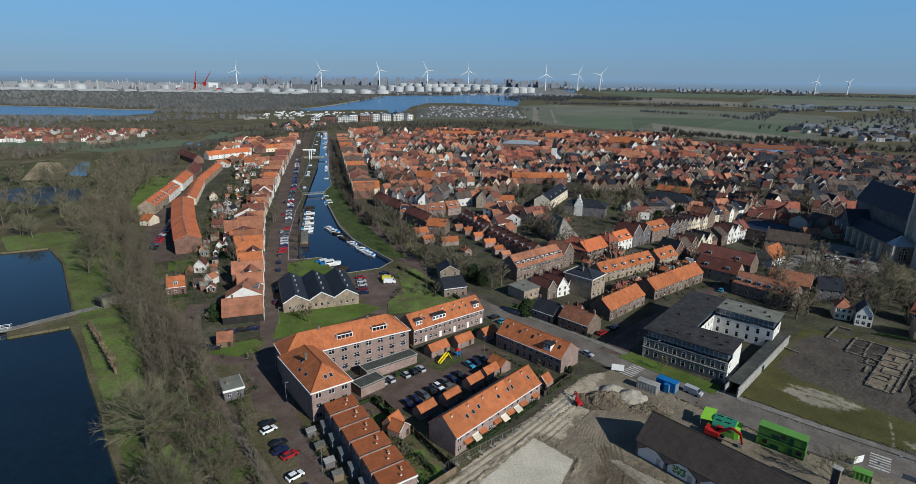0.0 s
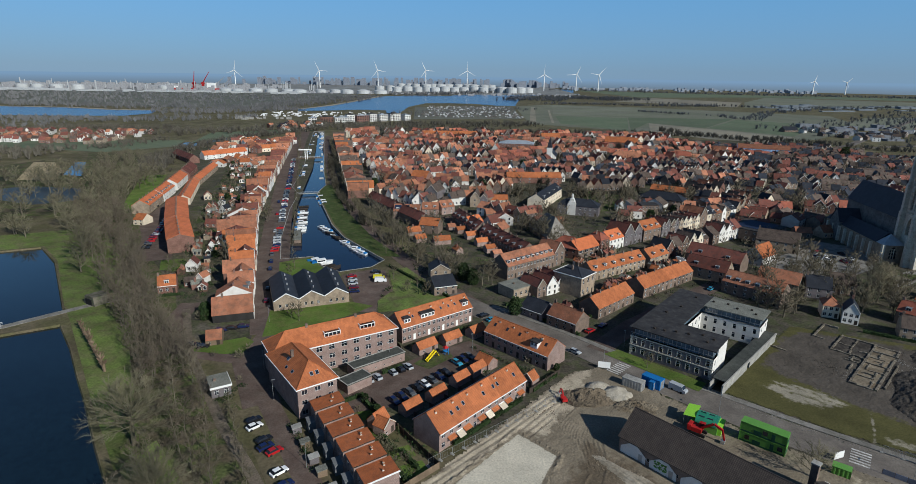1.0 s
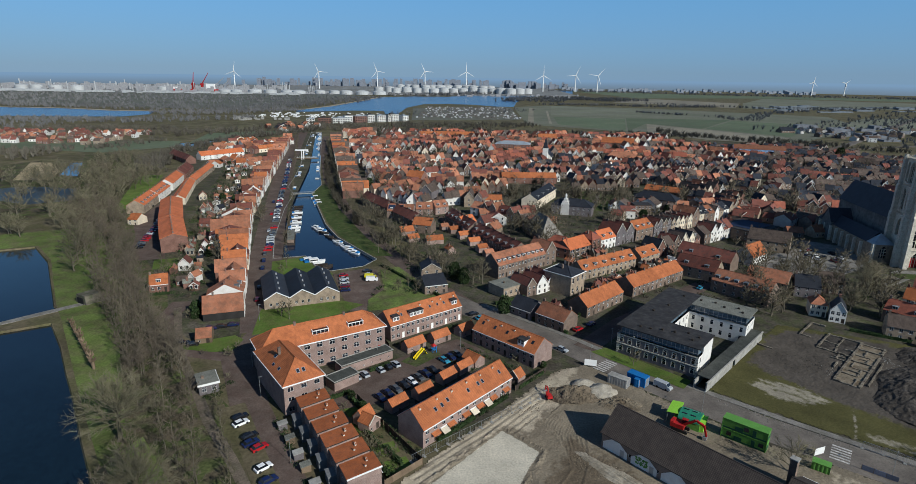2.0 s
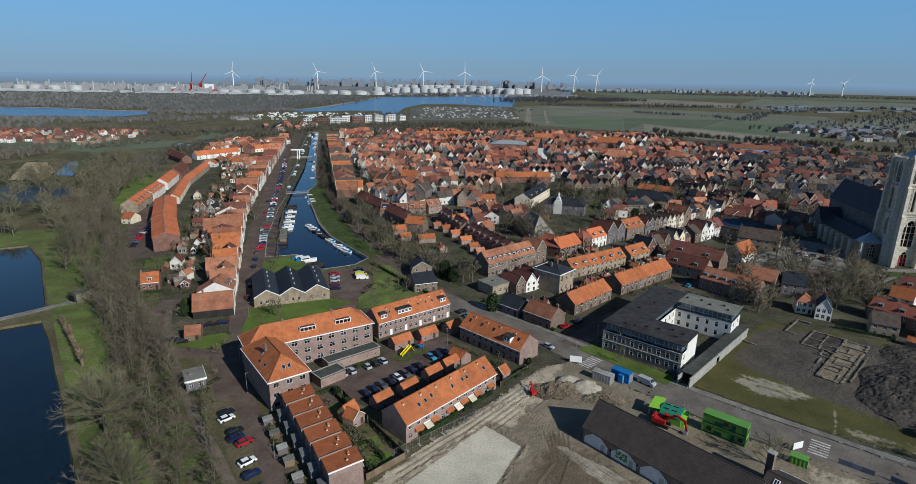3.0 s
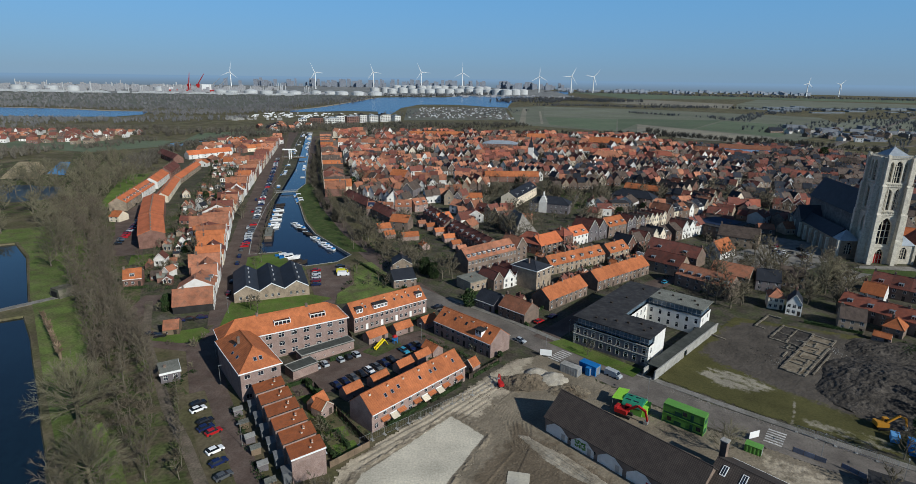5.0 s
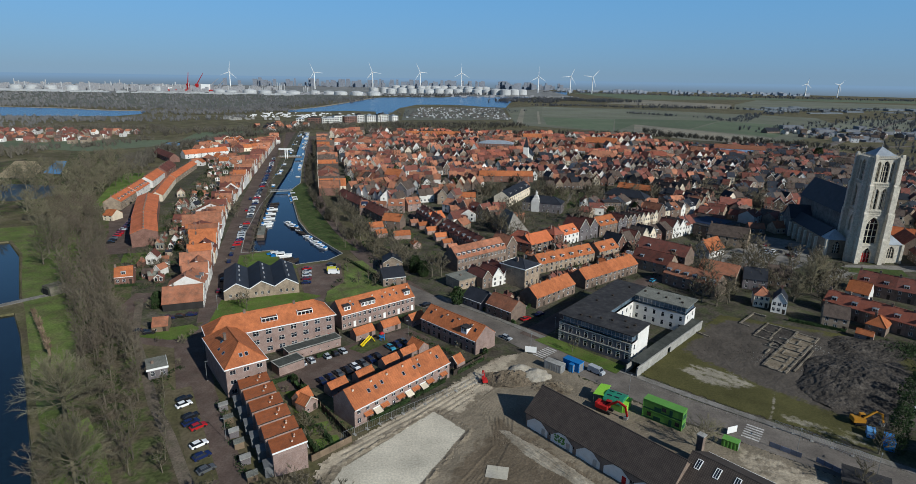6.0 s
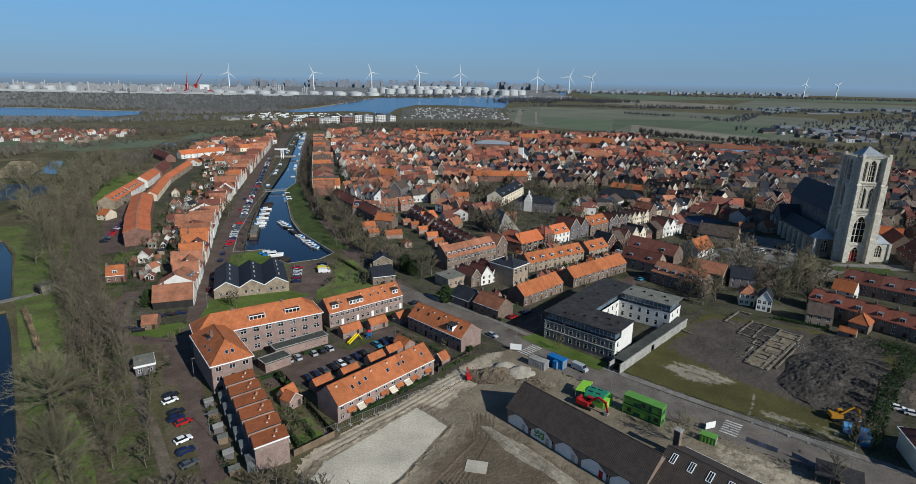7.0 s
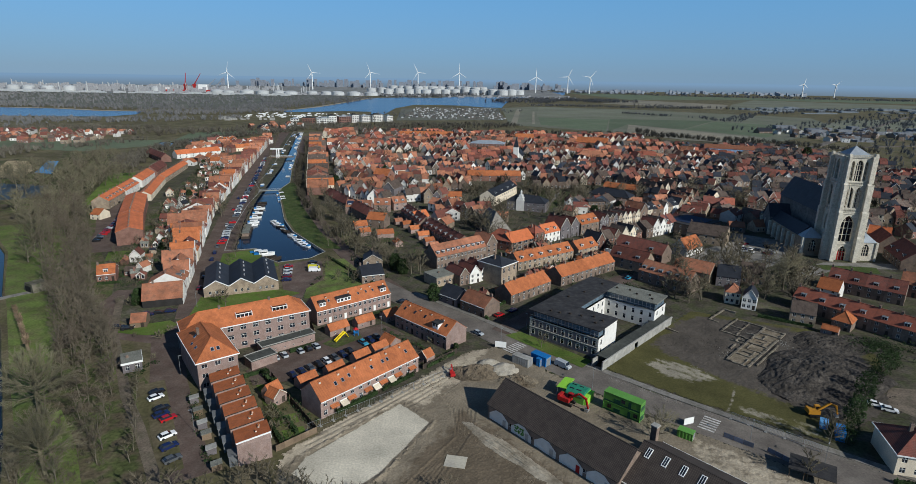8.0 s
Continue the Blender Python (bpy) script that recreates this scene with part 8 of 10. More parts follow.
scrub("garden_evergreens", "small dark evergreen shrubs of the back gardens", LEAF, 3, 420, in_gardens, 0.6, 1.8, 16, 0.3)
scrub("spoil_scrub", "dark evergreen scrub behind the spoil heap", LEAF, 6, 110, lambda q: (172 + q.gauss(0, 5), 155 + q.gauss(0, 3.5)), 0.8, 2.2, 30, 0.24)
scrub("town_shrubs", "bare shrubs of the town gardens", TWIG, 4, 700, in_town, 0.8, 2.4)
scrub("town_evergreens", "small dark evergreen shrubs of the town gardens", LEAF, 5, 500, in_town, 0.8, 2.4, 16, 0.35)
# garden bushes
for j in range(50):
    x, y = rng.choice(((64, 214), (86, 230), (52, 196), (-18, 112), (-13, 108), (-8, 104), (-20, 124), (22, 150), (27, 143), (-60, 136), (-66, 158), (-88, 180), (-95, 205), (-110, 235), (40, 186), (56, 220), (20, 172)))
    plant(rng.choice(BUSH), x + rng.uniform(-5, 5), y + rng.uniform(-5, 5), rng.uniform(0.6, 1.2), rng.uniform(0, 360), "bare leafless garden bush", "garden bushes", "bush")


def leafy(seed, r, h, n):
    g, q = Geo(), random.Random(seed)
    for j in range(n):
        a, z = q.uniform(0, 6.28), q.random()
        rr = r * (0.55 + 0.45 * math.sin(math.pi * min(1, z * 0.9 + 0.12))) * q.uniform(0.55, 1.08)
        c = Vector((rr * math.cos(a), rr * math.sin(a), 0.3 + z * h))
        u = Vector((q.uniform(-1, 1), q.uniform(-1, 1), q.uniform(-1, 1))).normalized() * q.uniform(0.2, 0.42)
        v = u.orthogonal().normalized() * q.uniform(0.15, 0.3)
        g.add([c - u, c + v, c + u, c - v, c + u.cross(v).normalized() * 0.12], [(0, 1, 4), (1, 2, 4), (2, 3, 4), (3, 0, 4)])
    t = Geo()
    stick(t, Vector((0, 0, -0.2)), Vector((0, 0, h * 0.8)), 0.15, 0.05, 5)
    return t.mesh("trunk", BARK), g.mesh("crown", LEAF)


GREEN = [leafy(1, 1.5, 3.2, 420), leafy(2, 2.4, 6.5, 900), leafy(3, 2.9, 7.0, 420)]
for x, y, k, s in ((25.0, 190.6, 1, 1.0), (-87, 186, 0, 1.3), (-85, 181, 0, 1.1), (6, 226, 1, 1.1), (10, 221, 1, 1.0), (143.5, 121, 2, 0.85), (135.4, 113, 2, 0.9), (128.5, 104.6, 2, 0.65), (148, 126.6, 2, 0.95), (154, 132.2, 2, 0.8), (161, 138.5, 2, 0.9), (139, 117, 2, 0.75), (132, 108.6, 2, 0.7), (166, 142, 2, 0.8), (-20, 131, 0, 0.7), (-16, 126, 0, 0.7), (34, 150, 0, 0.6), (118, 330, 1, 1.2), (140, 352, 1, 1.0), (20, 420, 1, 1.3), (60, 520, 1, 1.5), (-30, 470, 1, 1.4), (420, 620, 1, 2.2), (-62, 420, 1, 1.3), (-115, 300, 0, 1.2), (-128, 345, 1, 0.8), (-140, 380, 1, 0.9)):
    plant(GREEN[k], x, y, s, rng.uniform(0, 360), "dense dark green evergreen tree", "evergreens", "evergreen_tree")

for j in range(14):
    s = rng.random()
    plant(GREEN[0], -108 - 108 * s + rng.uniform(-11, 11), 214 + 360 * s, rng.uniform(0.8, 1.5), rng.uniform(0, 360), "dark green evergreen shrub in a back garden", "garden evergreens", "evergreen_tree")


# the trees past those, joined
for slot, label in ((0, "trunks of leafless town trees"), (1, "crowns of leafless town trees")):
    vs, corners, starts, mi, ms, base, at = [], [], [], [], [], 0, 0
    for pair, places in REST.items():
        me = pair[slot]
        co, loops, first = np.empty(len(me.vertices) * 3), np.empty(len(me.loops), int), np.empty(len(me.polygons), int)
        me.vertices.foreach_get("co", co), me.loops.foreach_get("vertex_index", loops), me.polygons.foreach_get("loop_start", first)
        co = np.c_[co.reshape(-1, 3), np.ones(len(me.vertices))]
        if me.materials[0] not in ms:
            ms.append(me.materials[0])
        for m in places:
            vs.append((co @ np.array(m).T)[:, :3]), corners.append(loops + base), starts.append(first + at)
            mi += [ms.index(me.materials[0])] * len(first)
            base, at = base + len(co), at + len(loops)
    me = bpy.data.meshes.new("town_trees")
    allv, alll, alls = np.concatenate(vs), np.concatenate(corners), np.concatenate(starts)
    me.vertices.add(len(allv)), me.loops.add(len(alll)), me.polygons.add(len(alls))
    me.vertices.foreach_set("co", allv.ravel())
    me.loops.foreach_set("vertex_index", alll)
    me.polygons.foreach_set("loop_start", alls)
    for mt in ms:
        me.materials.append(mt)
    me.polygons.foreach_set("material_index", mi)
    me.update(calc_edges=True)
    tagged(new("town_tree_" + ("trunks", "crowns")[slot], me), label, "trees", "", "stuff")


# ---- far woods ----
def wood(name, seed, pts, n, height, material, label, width=30.0, pieces=14):
    """Many ragged bare trees along a line, joined."""
    g, q = Geo(), random.Random(seed)
    line = [Vector(p) for p in pts]
    cum = [(b - a).length for a, b in zip(line, line[1:])]
    for _ in range(n):
        d = q.random() * sum(cum)
        j = 0
        while d > cum[j] and j < len(cum) - 1:
            d, j = d - cum[j], j + 1
        way = (line[j + 1] - line[j]).normalized()
        c = line[j] + way * d + Vector((-way.y, way.x)) * q.uniform(-1, 1) * width
        h = height * q.uniform(0.6, 1.15)
        for k in range(pieces):
            # a fan of thin shoots
            o = Vector((c.x + q.uniform(-0.12, 0.12) * h, c.y + q.uniform(-0.12, 0.12) * h, h * q.uniform(0.0, 0.35)))
            spike(g, o, o + Vector((q.gauss(0, 0.26) * h, q.gauss(0, 0.26) * h, (h - o.z) * q.uniform(0.55, 1.05))), h * q.uniform(0.03, 0.06))
    setting(name, g, material, label, "wood", "stuff")


# far twigs paled and greyed: distance haze is put into their colour
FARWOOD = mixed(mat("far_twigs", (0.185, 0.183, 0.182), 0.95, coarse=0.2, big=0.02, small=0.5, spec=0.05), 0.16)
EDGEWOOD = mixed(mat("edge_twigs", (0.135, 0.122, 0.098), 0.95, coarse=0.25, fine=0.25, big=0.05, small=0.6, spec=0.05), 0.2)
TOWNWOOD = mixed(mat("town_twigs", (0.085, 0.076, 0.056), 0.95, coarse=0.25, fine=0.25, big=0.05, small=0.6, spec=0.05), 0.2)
for seed, y, x0, x1, n in ((31, 410, -50, 200, 45), (32, 450, -60, 230, 50), (33, 495, -75, 260, 55), (34, 540, -85, 290, 60), (35, 588, -95, 310, 130), (36, 636, -110, 320, 140), (37, 684, -120, 330, 150), (38, 732, -130, 320, 160), (39, 782, -140, 310, 160)):
    wood("town_garden_trees", seed, [(x0, y + 6), ((x0 + x1) / 2, y), (x1, y - 8)], n, 8 if y < 580 else 10, TOWNWOOD, "bare trees of the gardens between the rows", 14, 16)
for seed, y, n in ((41, 330, 45), (42, 400, 55), (43, 480, 65), (44, 560, 70), (45, 640, 70)):
    wood("east_garden_trees", seed, [(250 + (y - 330) * 0.25, y), (420 + (y - 330) * 0.1, y - 20)], n, 8, TOWNWOOD, "bare trees of the gardens behind the church", 24, 16)
wood("bank_trees", 47, [(-24, 262), (-44, 298), (-74, 366), (-105, 468), (-135, 590)], 110, 6, TOWNWOOD, "bare undergrowth and trees along the canal's east bank", 2.4, 18)
wood("treeline", 1, [(-190, 880), (-60, 905), (120, 880), (300, 890), (450, 820), (560, 700)], 420, 8, EDGEWOOD, "bare trees along the town's edge", 12)
wood("rampart_wood", 2, [(-262, 480), (-300, 560), (-305, 640), (-285, 760), (-225, 880)], 330, 8, EDGEWOOD, "bare trees on the far rampart", 14)
wood("north_wood", 3, [(-640, 850), (-480, 860), (-400, 800), (-300, 860), (-240, 1010)], 420, 8, EDGEWOOD, "bare wood behind the west quarter", 36)
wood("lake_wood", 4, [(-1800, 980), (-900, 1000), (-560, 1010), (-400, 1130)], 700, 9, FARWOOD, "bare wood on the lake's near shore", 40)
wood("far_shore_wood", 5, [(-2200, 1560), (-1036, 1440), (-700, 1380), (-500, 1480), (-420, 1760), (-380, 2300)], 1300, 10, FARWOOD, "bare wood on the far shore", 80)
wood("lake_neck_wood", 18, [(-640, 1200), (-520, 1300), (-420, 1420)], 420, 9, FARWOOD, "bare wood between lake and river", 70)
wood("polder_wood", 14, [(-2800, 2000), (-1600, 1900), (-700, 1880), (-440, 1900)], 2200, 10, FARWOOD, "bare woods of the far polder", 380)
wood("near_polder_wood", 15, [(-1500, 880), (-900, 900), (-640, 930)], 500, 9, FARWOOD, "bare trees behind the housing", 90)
wood("town_edge_wood", 16, [(-250, 930), (-120, 980), (20, 1000), (140, 1040)], 420, 8, EDGEWOOD, "bare trees between town and river", 45)
wood("west_housing_trees", 17, [(-660, 590), (-480, 600), (-400, 640), (-380, 720)], 200, 7, EDGEWOOD, "bare trees before the housing", 16)
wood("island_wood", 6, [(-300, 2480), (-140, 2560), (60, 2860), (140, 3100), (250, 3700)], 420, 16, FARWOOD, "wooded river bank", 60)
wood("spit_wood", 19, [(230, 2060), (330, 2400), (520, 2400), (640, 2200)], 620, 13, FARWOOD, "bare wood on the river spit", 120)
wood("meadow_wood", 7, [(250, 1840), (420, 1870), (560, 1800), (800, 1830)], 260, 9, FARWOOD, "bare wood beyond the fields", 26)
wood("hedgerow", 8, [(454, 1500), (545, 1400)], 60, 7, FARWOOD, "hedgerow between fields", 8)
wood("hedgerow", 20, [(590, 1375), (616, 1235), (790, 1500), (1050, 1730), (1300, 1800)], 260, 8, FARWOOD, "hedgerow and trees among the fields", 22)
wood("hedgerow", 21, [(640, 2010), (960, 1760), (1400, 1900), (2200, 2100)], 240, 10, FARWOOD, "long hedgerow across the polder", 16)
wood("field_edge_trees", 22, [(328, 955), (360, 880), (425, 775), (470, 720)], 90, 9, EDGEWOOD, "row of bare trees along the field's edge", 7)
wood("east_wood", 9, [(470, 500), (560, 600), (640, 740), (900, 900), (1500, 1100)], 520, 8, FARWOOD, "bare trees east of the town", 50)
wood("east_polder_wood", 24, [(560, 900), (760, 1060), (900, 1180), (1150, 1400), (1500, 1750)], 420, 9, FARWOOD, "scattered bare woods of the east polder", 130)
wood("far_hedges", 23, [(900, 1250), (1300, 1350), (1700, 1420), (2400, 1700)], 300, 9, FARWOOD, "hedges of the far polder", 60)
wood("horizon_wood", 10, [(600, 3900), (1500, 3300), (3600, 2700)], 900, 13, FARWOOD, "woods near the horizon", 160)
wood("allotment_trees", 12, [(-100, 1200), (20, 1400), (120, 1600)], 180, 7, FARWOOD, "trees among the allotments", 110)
wood("west_marsh_wood", 13, [(-640, 440), (-500, 560), (-420, 570)], 260, 8, EDGEWOOD, "bare marsh wood", 40)

# ---- cars ----
def car_proto(paint_name, color, van=False, far=False):
    paint = mat("car_" + paint_name, color, 0.25, coarse=0.03, fine=0.02, vary=0.1, spec=0.6)
    g = Geo()
    if van:
        prof = [(-2.5, 0.02 if far else 0.3), (2.5, 0.02 if far else 0.3), (2.55, 0.75), (2.4, 1.05), (1.75, 1.2), (1.25, 1.95), (-2.4, 2.0), (-2.52, 1.0)]
        cab = [(1.2, 1.15, 0.86, 1.62, 1.25), (0.2, 1.15, 0.9, 1.62, 1.25)]
    else:
        prof = [(-2.05, 0.02 if far else 0.28), (2.05, 0.02 if far else 0.28), (2.12, 0.6), (1.95, 0.78), (0.95, 0.92), (-1.9, 0.95), (-2.1, 0.8)]
    n = len(prof)
    hw = 0.95 if van else 0.87
    vs = [(x, -hw + (0.06 if z > 0.7 else 0), z) for x, z in prof] + [(x, hw - (0.06 if z > 0.7 else 0), z) for x, z in prof]
    g.add(vs, [tuple(range(n)), tuple(range(n, 2 * n))[::-1]] + [(b, a, n + a, n + b) for a, b in ((j, (j + 1) % n) for j in range(n))])
    if not van:
        g.box(-1.35, -0.62, 1.40, 0.25, 0.62, 1.45)
    root = part("car" if not van else "van", g, paint)
    if van:
        part("windscreen", Geo().slab((1.79, -0.8, 1.22), (1.79, 0.8, 1.22), (1.32, 0.78, 1.9), (1.32, -0.78, 1.9), -0.02), PANE, root)
    else:
        lo, hi = [(-1.85, -0.78), (0.95, -0.78), (0.95, 0.78), (-1.85, 0.78)], [(-1.4, -0.64), (0.3, -0.64), (0.3, 0.64), (-1.4, 0.64)]
        part("glasshouse", Geo().add([(x, y, 0.93) for x, y in lo] + [(x, y, 1.40) for x, y in hi], [(0, 1, 5, 4), (1, 2, 6, 5), (2, 3, 7, 6), (3, 0, 4, 7), (4, 5, 6, 7)]), PANE, root)
    if not far:
        for sx2 in (-1.3, 1.32):
            for sy2 in (-hw, hw):
                part("wheel", Geo().tube((sx2, sy2 - 0.1, 0.31), (sx2, sy2 + 0.1, 0.31), 0.32, 0.32, 10), RUBBER, root)
    return root


PAINTS = {"black": (0.012, 0.012, 0.014), "navy": (0.01, 0.018, 0.07), "white": (0.75, 0.75, 0.75), "red": (0.35, 0.012, 0.015), "silver": (0.38, 0.40, 0.42), "grey": (0.09, 0.095, 0.10), "sky": (0.05, 0.28, 0.42), "dark_red": (0.12, 0.01, 0.02), "yellow": (0.62, 0.55, 0.03)}
CARS = {}


def park(paint, x, y, turn, van=False, group="parked cars"):
    far = y > 235
    key = (paint, van, far)
    m = pose(x, y, 0.10, 0, 0, turn)
    if not van:
        m = m @ Matrix.Diagonal((0.94, 0.94, 0.94, 1))
    if key not in CARS:
        CARS[key] = tagged(car_proto(paint, PAINTS[paint], van, far), f"{paint.replace('_', ' ')} parked {'van' if van else 'car'} on the paving", "van" if van else "car", group)
        CARS[key].matrix_basis = m
    else:
        copy_thing(CARS[key], pose(x, y, 0.10, 0, 0, turn))


for x, y, p in ((-46.2, 121.1, "black"), (-45.1, 118.5, "white"), (-41.0, 113.4, "black"), (-39.8, 110.8, "navy"), (-37.2, 109.2, "red"), (-33.9, 102.3, "white"), (-31.4, 98.2, "navy"), (-28.5, 93.8, "grey")):
    park(p, x, y, 48)
for j, p in enumerate(("silver", "silver")):
    park(p, -20.8 + 2.2 * j, 141.6 + 1.7 * j, 128)
for j, p in enumerate(("silver", "black", "silver", "white")[:3]):
    park(p, -14.6 + 2.1 * j, 146.2 + 1.7 * j, 128)
for j, p in enumerate(("navy", "navy", "grey", "black", "white", "grey", "navy", "black")):
    park(p, -12.2 + 1.9 * j, 131.0 + 2.2 * j, -48)
for j, p in enumerate(("sky", "navy", "grey")):
    park(p, 4.2 + 1.9 * j, 152.5 + 2.1 * j, -48)
for j, p in enumerate(("red", "silver", "silver", "dark_red", "navy")):
    park(p, -42.0 + 1.1 * j, 227.0 - 4.4 * j, 15)
park("black", -32.5, 233.0, 10), park("silver", -31.0, 228.5, 10), park("white", -29.0, 222.0, 8, True), park("yellow", -30.2, 225.4, 8, True)
park("black", 13.5, 188.0, 35), park("sky", 16.2, 184.5, 35), park("silver", 41.5, 161.0, -46), park("red", 49.5, 176.5, 40), park("navy", 55.0, 181.0, 45), park("silver", 66.3, 139.5, -46, True)
park("sky", 108.5, 219.0, 45), park("white", 149.0, 118.6, -28), park("white", 147.0, 121.2, -28)
for j, p in enumerate(("navy", "black", "navy")):
    park(p, -75.8 + 3.2 * j, 172.0 + 1.6 * j, 18)
park("black", -80.0, 161.0, 25), park("black", -76.5, 160.2, 25)
rng = random.Random(9)
NAMES = ("black", "grey", "silver", "white", "navy", "red", "grey", "black", "navy", "silver", "dark_red")
for j in range(66):
    # nose to the quay all along the water
    y = 262 + j * 4.7
    x = -83.5 - (y - 250) * 0.262
    if rng.random() < 0.86:
        park(rng.choice(NAMES), x + rng.uniform(-0.4, 0.4), y, 200 + rng.uniform(-4, 4))
for j in range(20):
    y = 200 + j * 9 + rng.uniform(-2, 2)
    if rng.random() < 0.4:
        park(rng.choice(NAMES), -69 - (y - 200) * 0.29 - 0.8, y, 106)
for j in range(14):
    park(rng.choice(NAMES), -150.5 - 1.35 * j + rng.uniform(-0.5, 0.5), 262 + 4.2 * j, 25 + rng.uniform(-5, 5))
for j in range(18):
    park(rng.choice(NAMES), -192 - 1.9 * j, 352 + 6.3 * j, 107)
for j in range(12):
    park(rng.choice(NAMES), 188 + rng.uniform(-9, 9), 268 + rng.uniform(-9, 9), rng.uniform(0, 180))
for j in range(16):
    s = rng.random()
    park(rng.choice(NAMES), 24 + 150 * s + 2.6, 216 + 112 * s - 2.6, 38)
park("white", 110.0, 256.5, -40, True)
for j in range(4):
    park(rng.choice(NAMES), 214 + 3 * j, 214 + rng.uniform(-1, 1), 60)

# ---- boats, jetties and the lift bridge ----
BOATS = {}


def boat(kind, x, y, turn, size=1.0):
    m = pose(x, y, -1.3, 0, 0, turn) @ Matrix.Diagonal((size, size, size, 1))
    if kind not in BOATS:
        hull = Geo()
        for half in (1,):
            st = [(-3.4, 1.1), (-1.5, 1.3), (1.2, 1.25), (2.8, 0.7), (3.7, 0.05)]
            top = [(x2, -w2, 0.85 + max(0, x2) * 0.08) for x2, w2 in st] + [(x2, w2, 0.85 + max(0, x2) * 0.08) for x2, w2 in st[::-1]]
            bot = [(x2 * 0.93, -w2 * 0.7, -0.2) for x2, w2 in st] + [(x2 * 0.93, w2 * 0.7, -0.2) for x2, w2 in st[::-1]]
            n = len(top)
            hull.add(top + bot, [tuple(range(n))] + [(a, n + a, n + (a + 1) % n, (a + 1) % n) for a in range(n)])
        b = BOATS[kind] = tagged(part("motor_boat" if kind != "sloop" else "open_boat", hull, WHITE if kind != "sloop" else DARKWOOD), "small white cabin boat moored at the quay" if kind != "sloop" else "dark open boat moored at the quay", "boat", "moored boats")
        b.matrix_basis = m
        if kind == "cabin":
            part("cabin", Geo().box(-1.6, -0.85, 0.85, 1.2, 0.85, 1.8).box(-1.7, -0.95, 1.8, 1.3, 0.95, 1.9), WHITE, b)
            part("cabin_window", Geo().box(-1.4, -0.88, 1.25, 1.0, 0.88, 1.65), PANE, b)
            part("canvas", Geo().box(-3.2, -0.9, 0.85, -1.7, 0.9, 1.5), BLUE, b)
        elif kind == "tent":
            part("canvas", Geo().add([(-3, -1, 0.85), (1.5, -1, 0.85), (1.5, 1, 0.85), (-3, 1, 0.85), (-2.6, 0, 1.7), (1.0, 0, 1.6)], [(0, 1, 5, 4), (1, 2, 5), (2, 3, 4, 5), (3, 0, 4)]), LEAD, b, "pale grey cover")
        else:
            part("thwart", Geo().box(-1.2, -1.1, 0.86, -0.9, 1.1, 0.95).box(0.6, -1.1, 0.86, 0.9, 1.1, 0.95), WOOD, b)
    else:
        copy_thing(BOATS[kind], m)


rng = random.Random(15)
boat("cabin", -63.5, 249.5, 28, 1.2), boat("cabin", -60.0, 247.0, 28, 1.2), boat("sloop", -52.5, 240.5, 60, 1.1), boat("sloop", -56.5, 243.5, 20, 0.9)
for j in range(14):
    s = j / 13
    boat(rng.choice(("cabin", "cabin", "tent", "sloop")), -44.5 - 31 * s, 263.5 + 47 * s, 158 + rng.uniform(-6, 6), rng.uniform(0.62, 0.85))
for j in range(11):
    s = j / 10
    boat(rng.choice(("cabin", "sloop", "tent")), -90.5 - 14.5 * s + 4.6, 303 + 60 * s, 18 + rng.uniform(-5, 5), rng.uniform(0.7, 0.85))
for j in range(5):
    boat(rng.choice(("cabin", "tent")), -86 - 2.6 * j, 368 + 7 * j - 3, 25, 0.9)
for j in range(34):
    s = rng.random()
    left = rng.random() < 0.55
    y = 420 + 420 * s
    x = (-124 - (y - 420) * 0.222) if left else (-104.5 - (y - 440) * 0.241)
    boat(rng.choice(("cabin", "cabin", "tent")), x + (4.5 if left else -3.0), y, rng.choice((15, 100)), rng.uniform(0.8, 1.1))
jet = thing("jetty", "narrow wooden jetty along the quay", "jetty", at=facing(-82, 254, -106, 348, -0.6))
part("deck", Geo().box(22, -4.8, 0, 96, -3.9, 0.15), WOOD, jet)
for j in range(12):
    part("jetty_post", Geo().tube((24 + 6.3 * j, -4.9, -1.2), (24 + 6.3 * j, -4.9, 1.2), 0.14, 0.14, 6), DARKWOOD, jet)
hb = thing("houseboat", "long dark houseboat with flat roof moored at the quay", "houseboat", at=facing(-82.0, 275.0, -88.0, 297.0, -1.3))
part("hull", Geo().box(0, -4.6, -0.2, 22, -0.4, 1.0), DARKWOOD, hb)
part("cabin", Geo().box(1.5, -4.2, 1.0, 20, -0.8, 2.8), BRICK_BROWN, hb)
part("roof", Geo().box(1.2, -4.4, 2.8, 20.4, -0.6, 3.0), GRAVELROOF, hb)
part("window_band", Geo().box(2.5, -4.24, 1.6, 19, -4.2, 2.3), PANE, hb)
lb = thing("lift_bridge", "white wooden lift bridge over the canal", "bridge", at=facing(-166, 573, -140, 579))
part("deck", Geo().box(0, -3, 0.6, 26, 3, 1.0), WOOD, lb)
for xx in (9, 11):
    part("portal", Geo().box(xx, -3.6, -1.4, xx + 0.6, -3.0, 9).box(xx, 3.0, -1.4, xx + 0.6, 3.6, 9).box(xx, -3.6, 8.4, xx + 0.6, 3.6, 9), WHITE, lb)
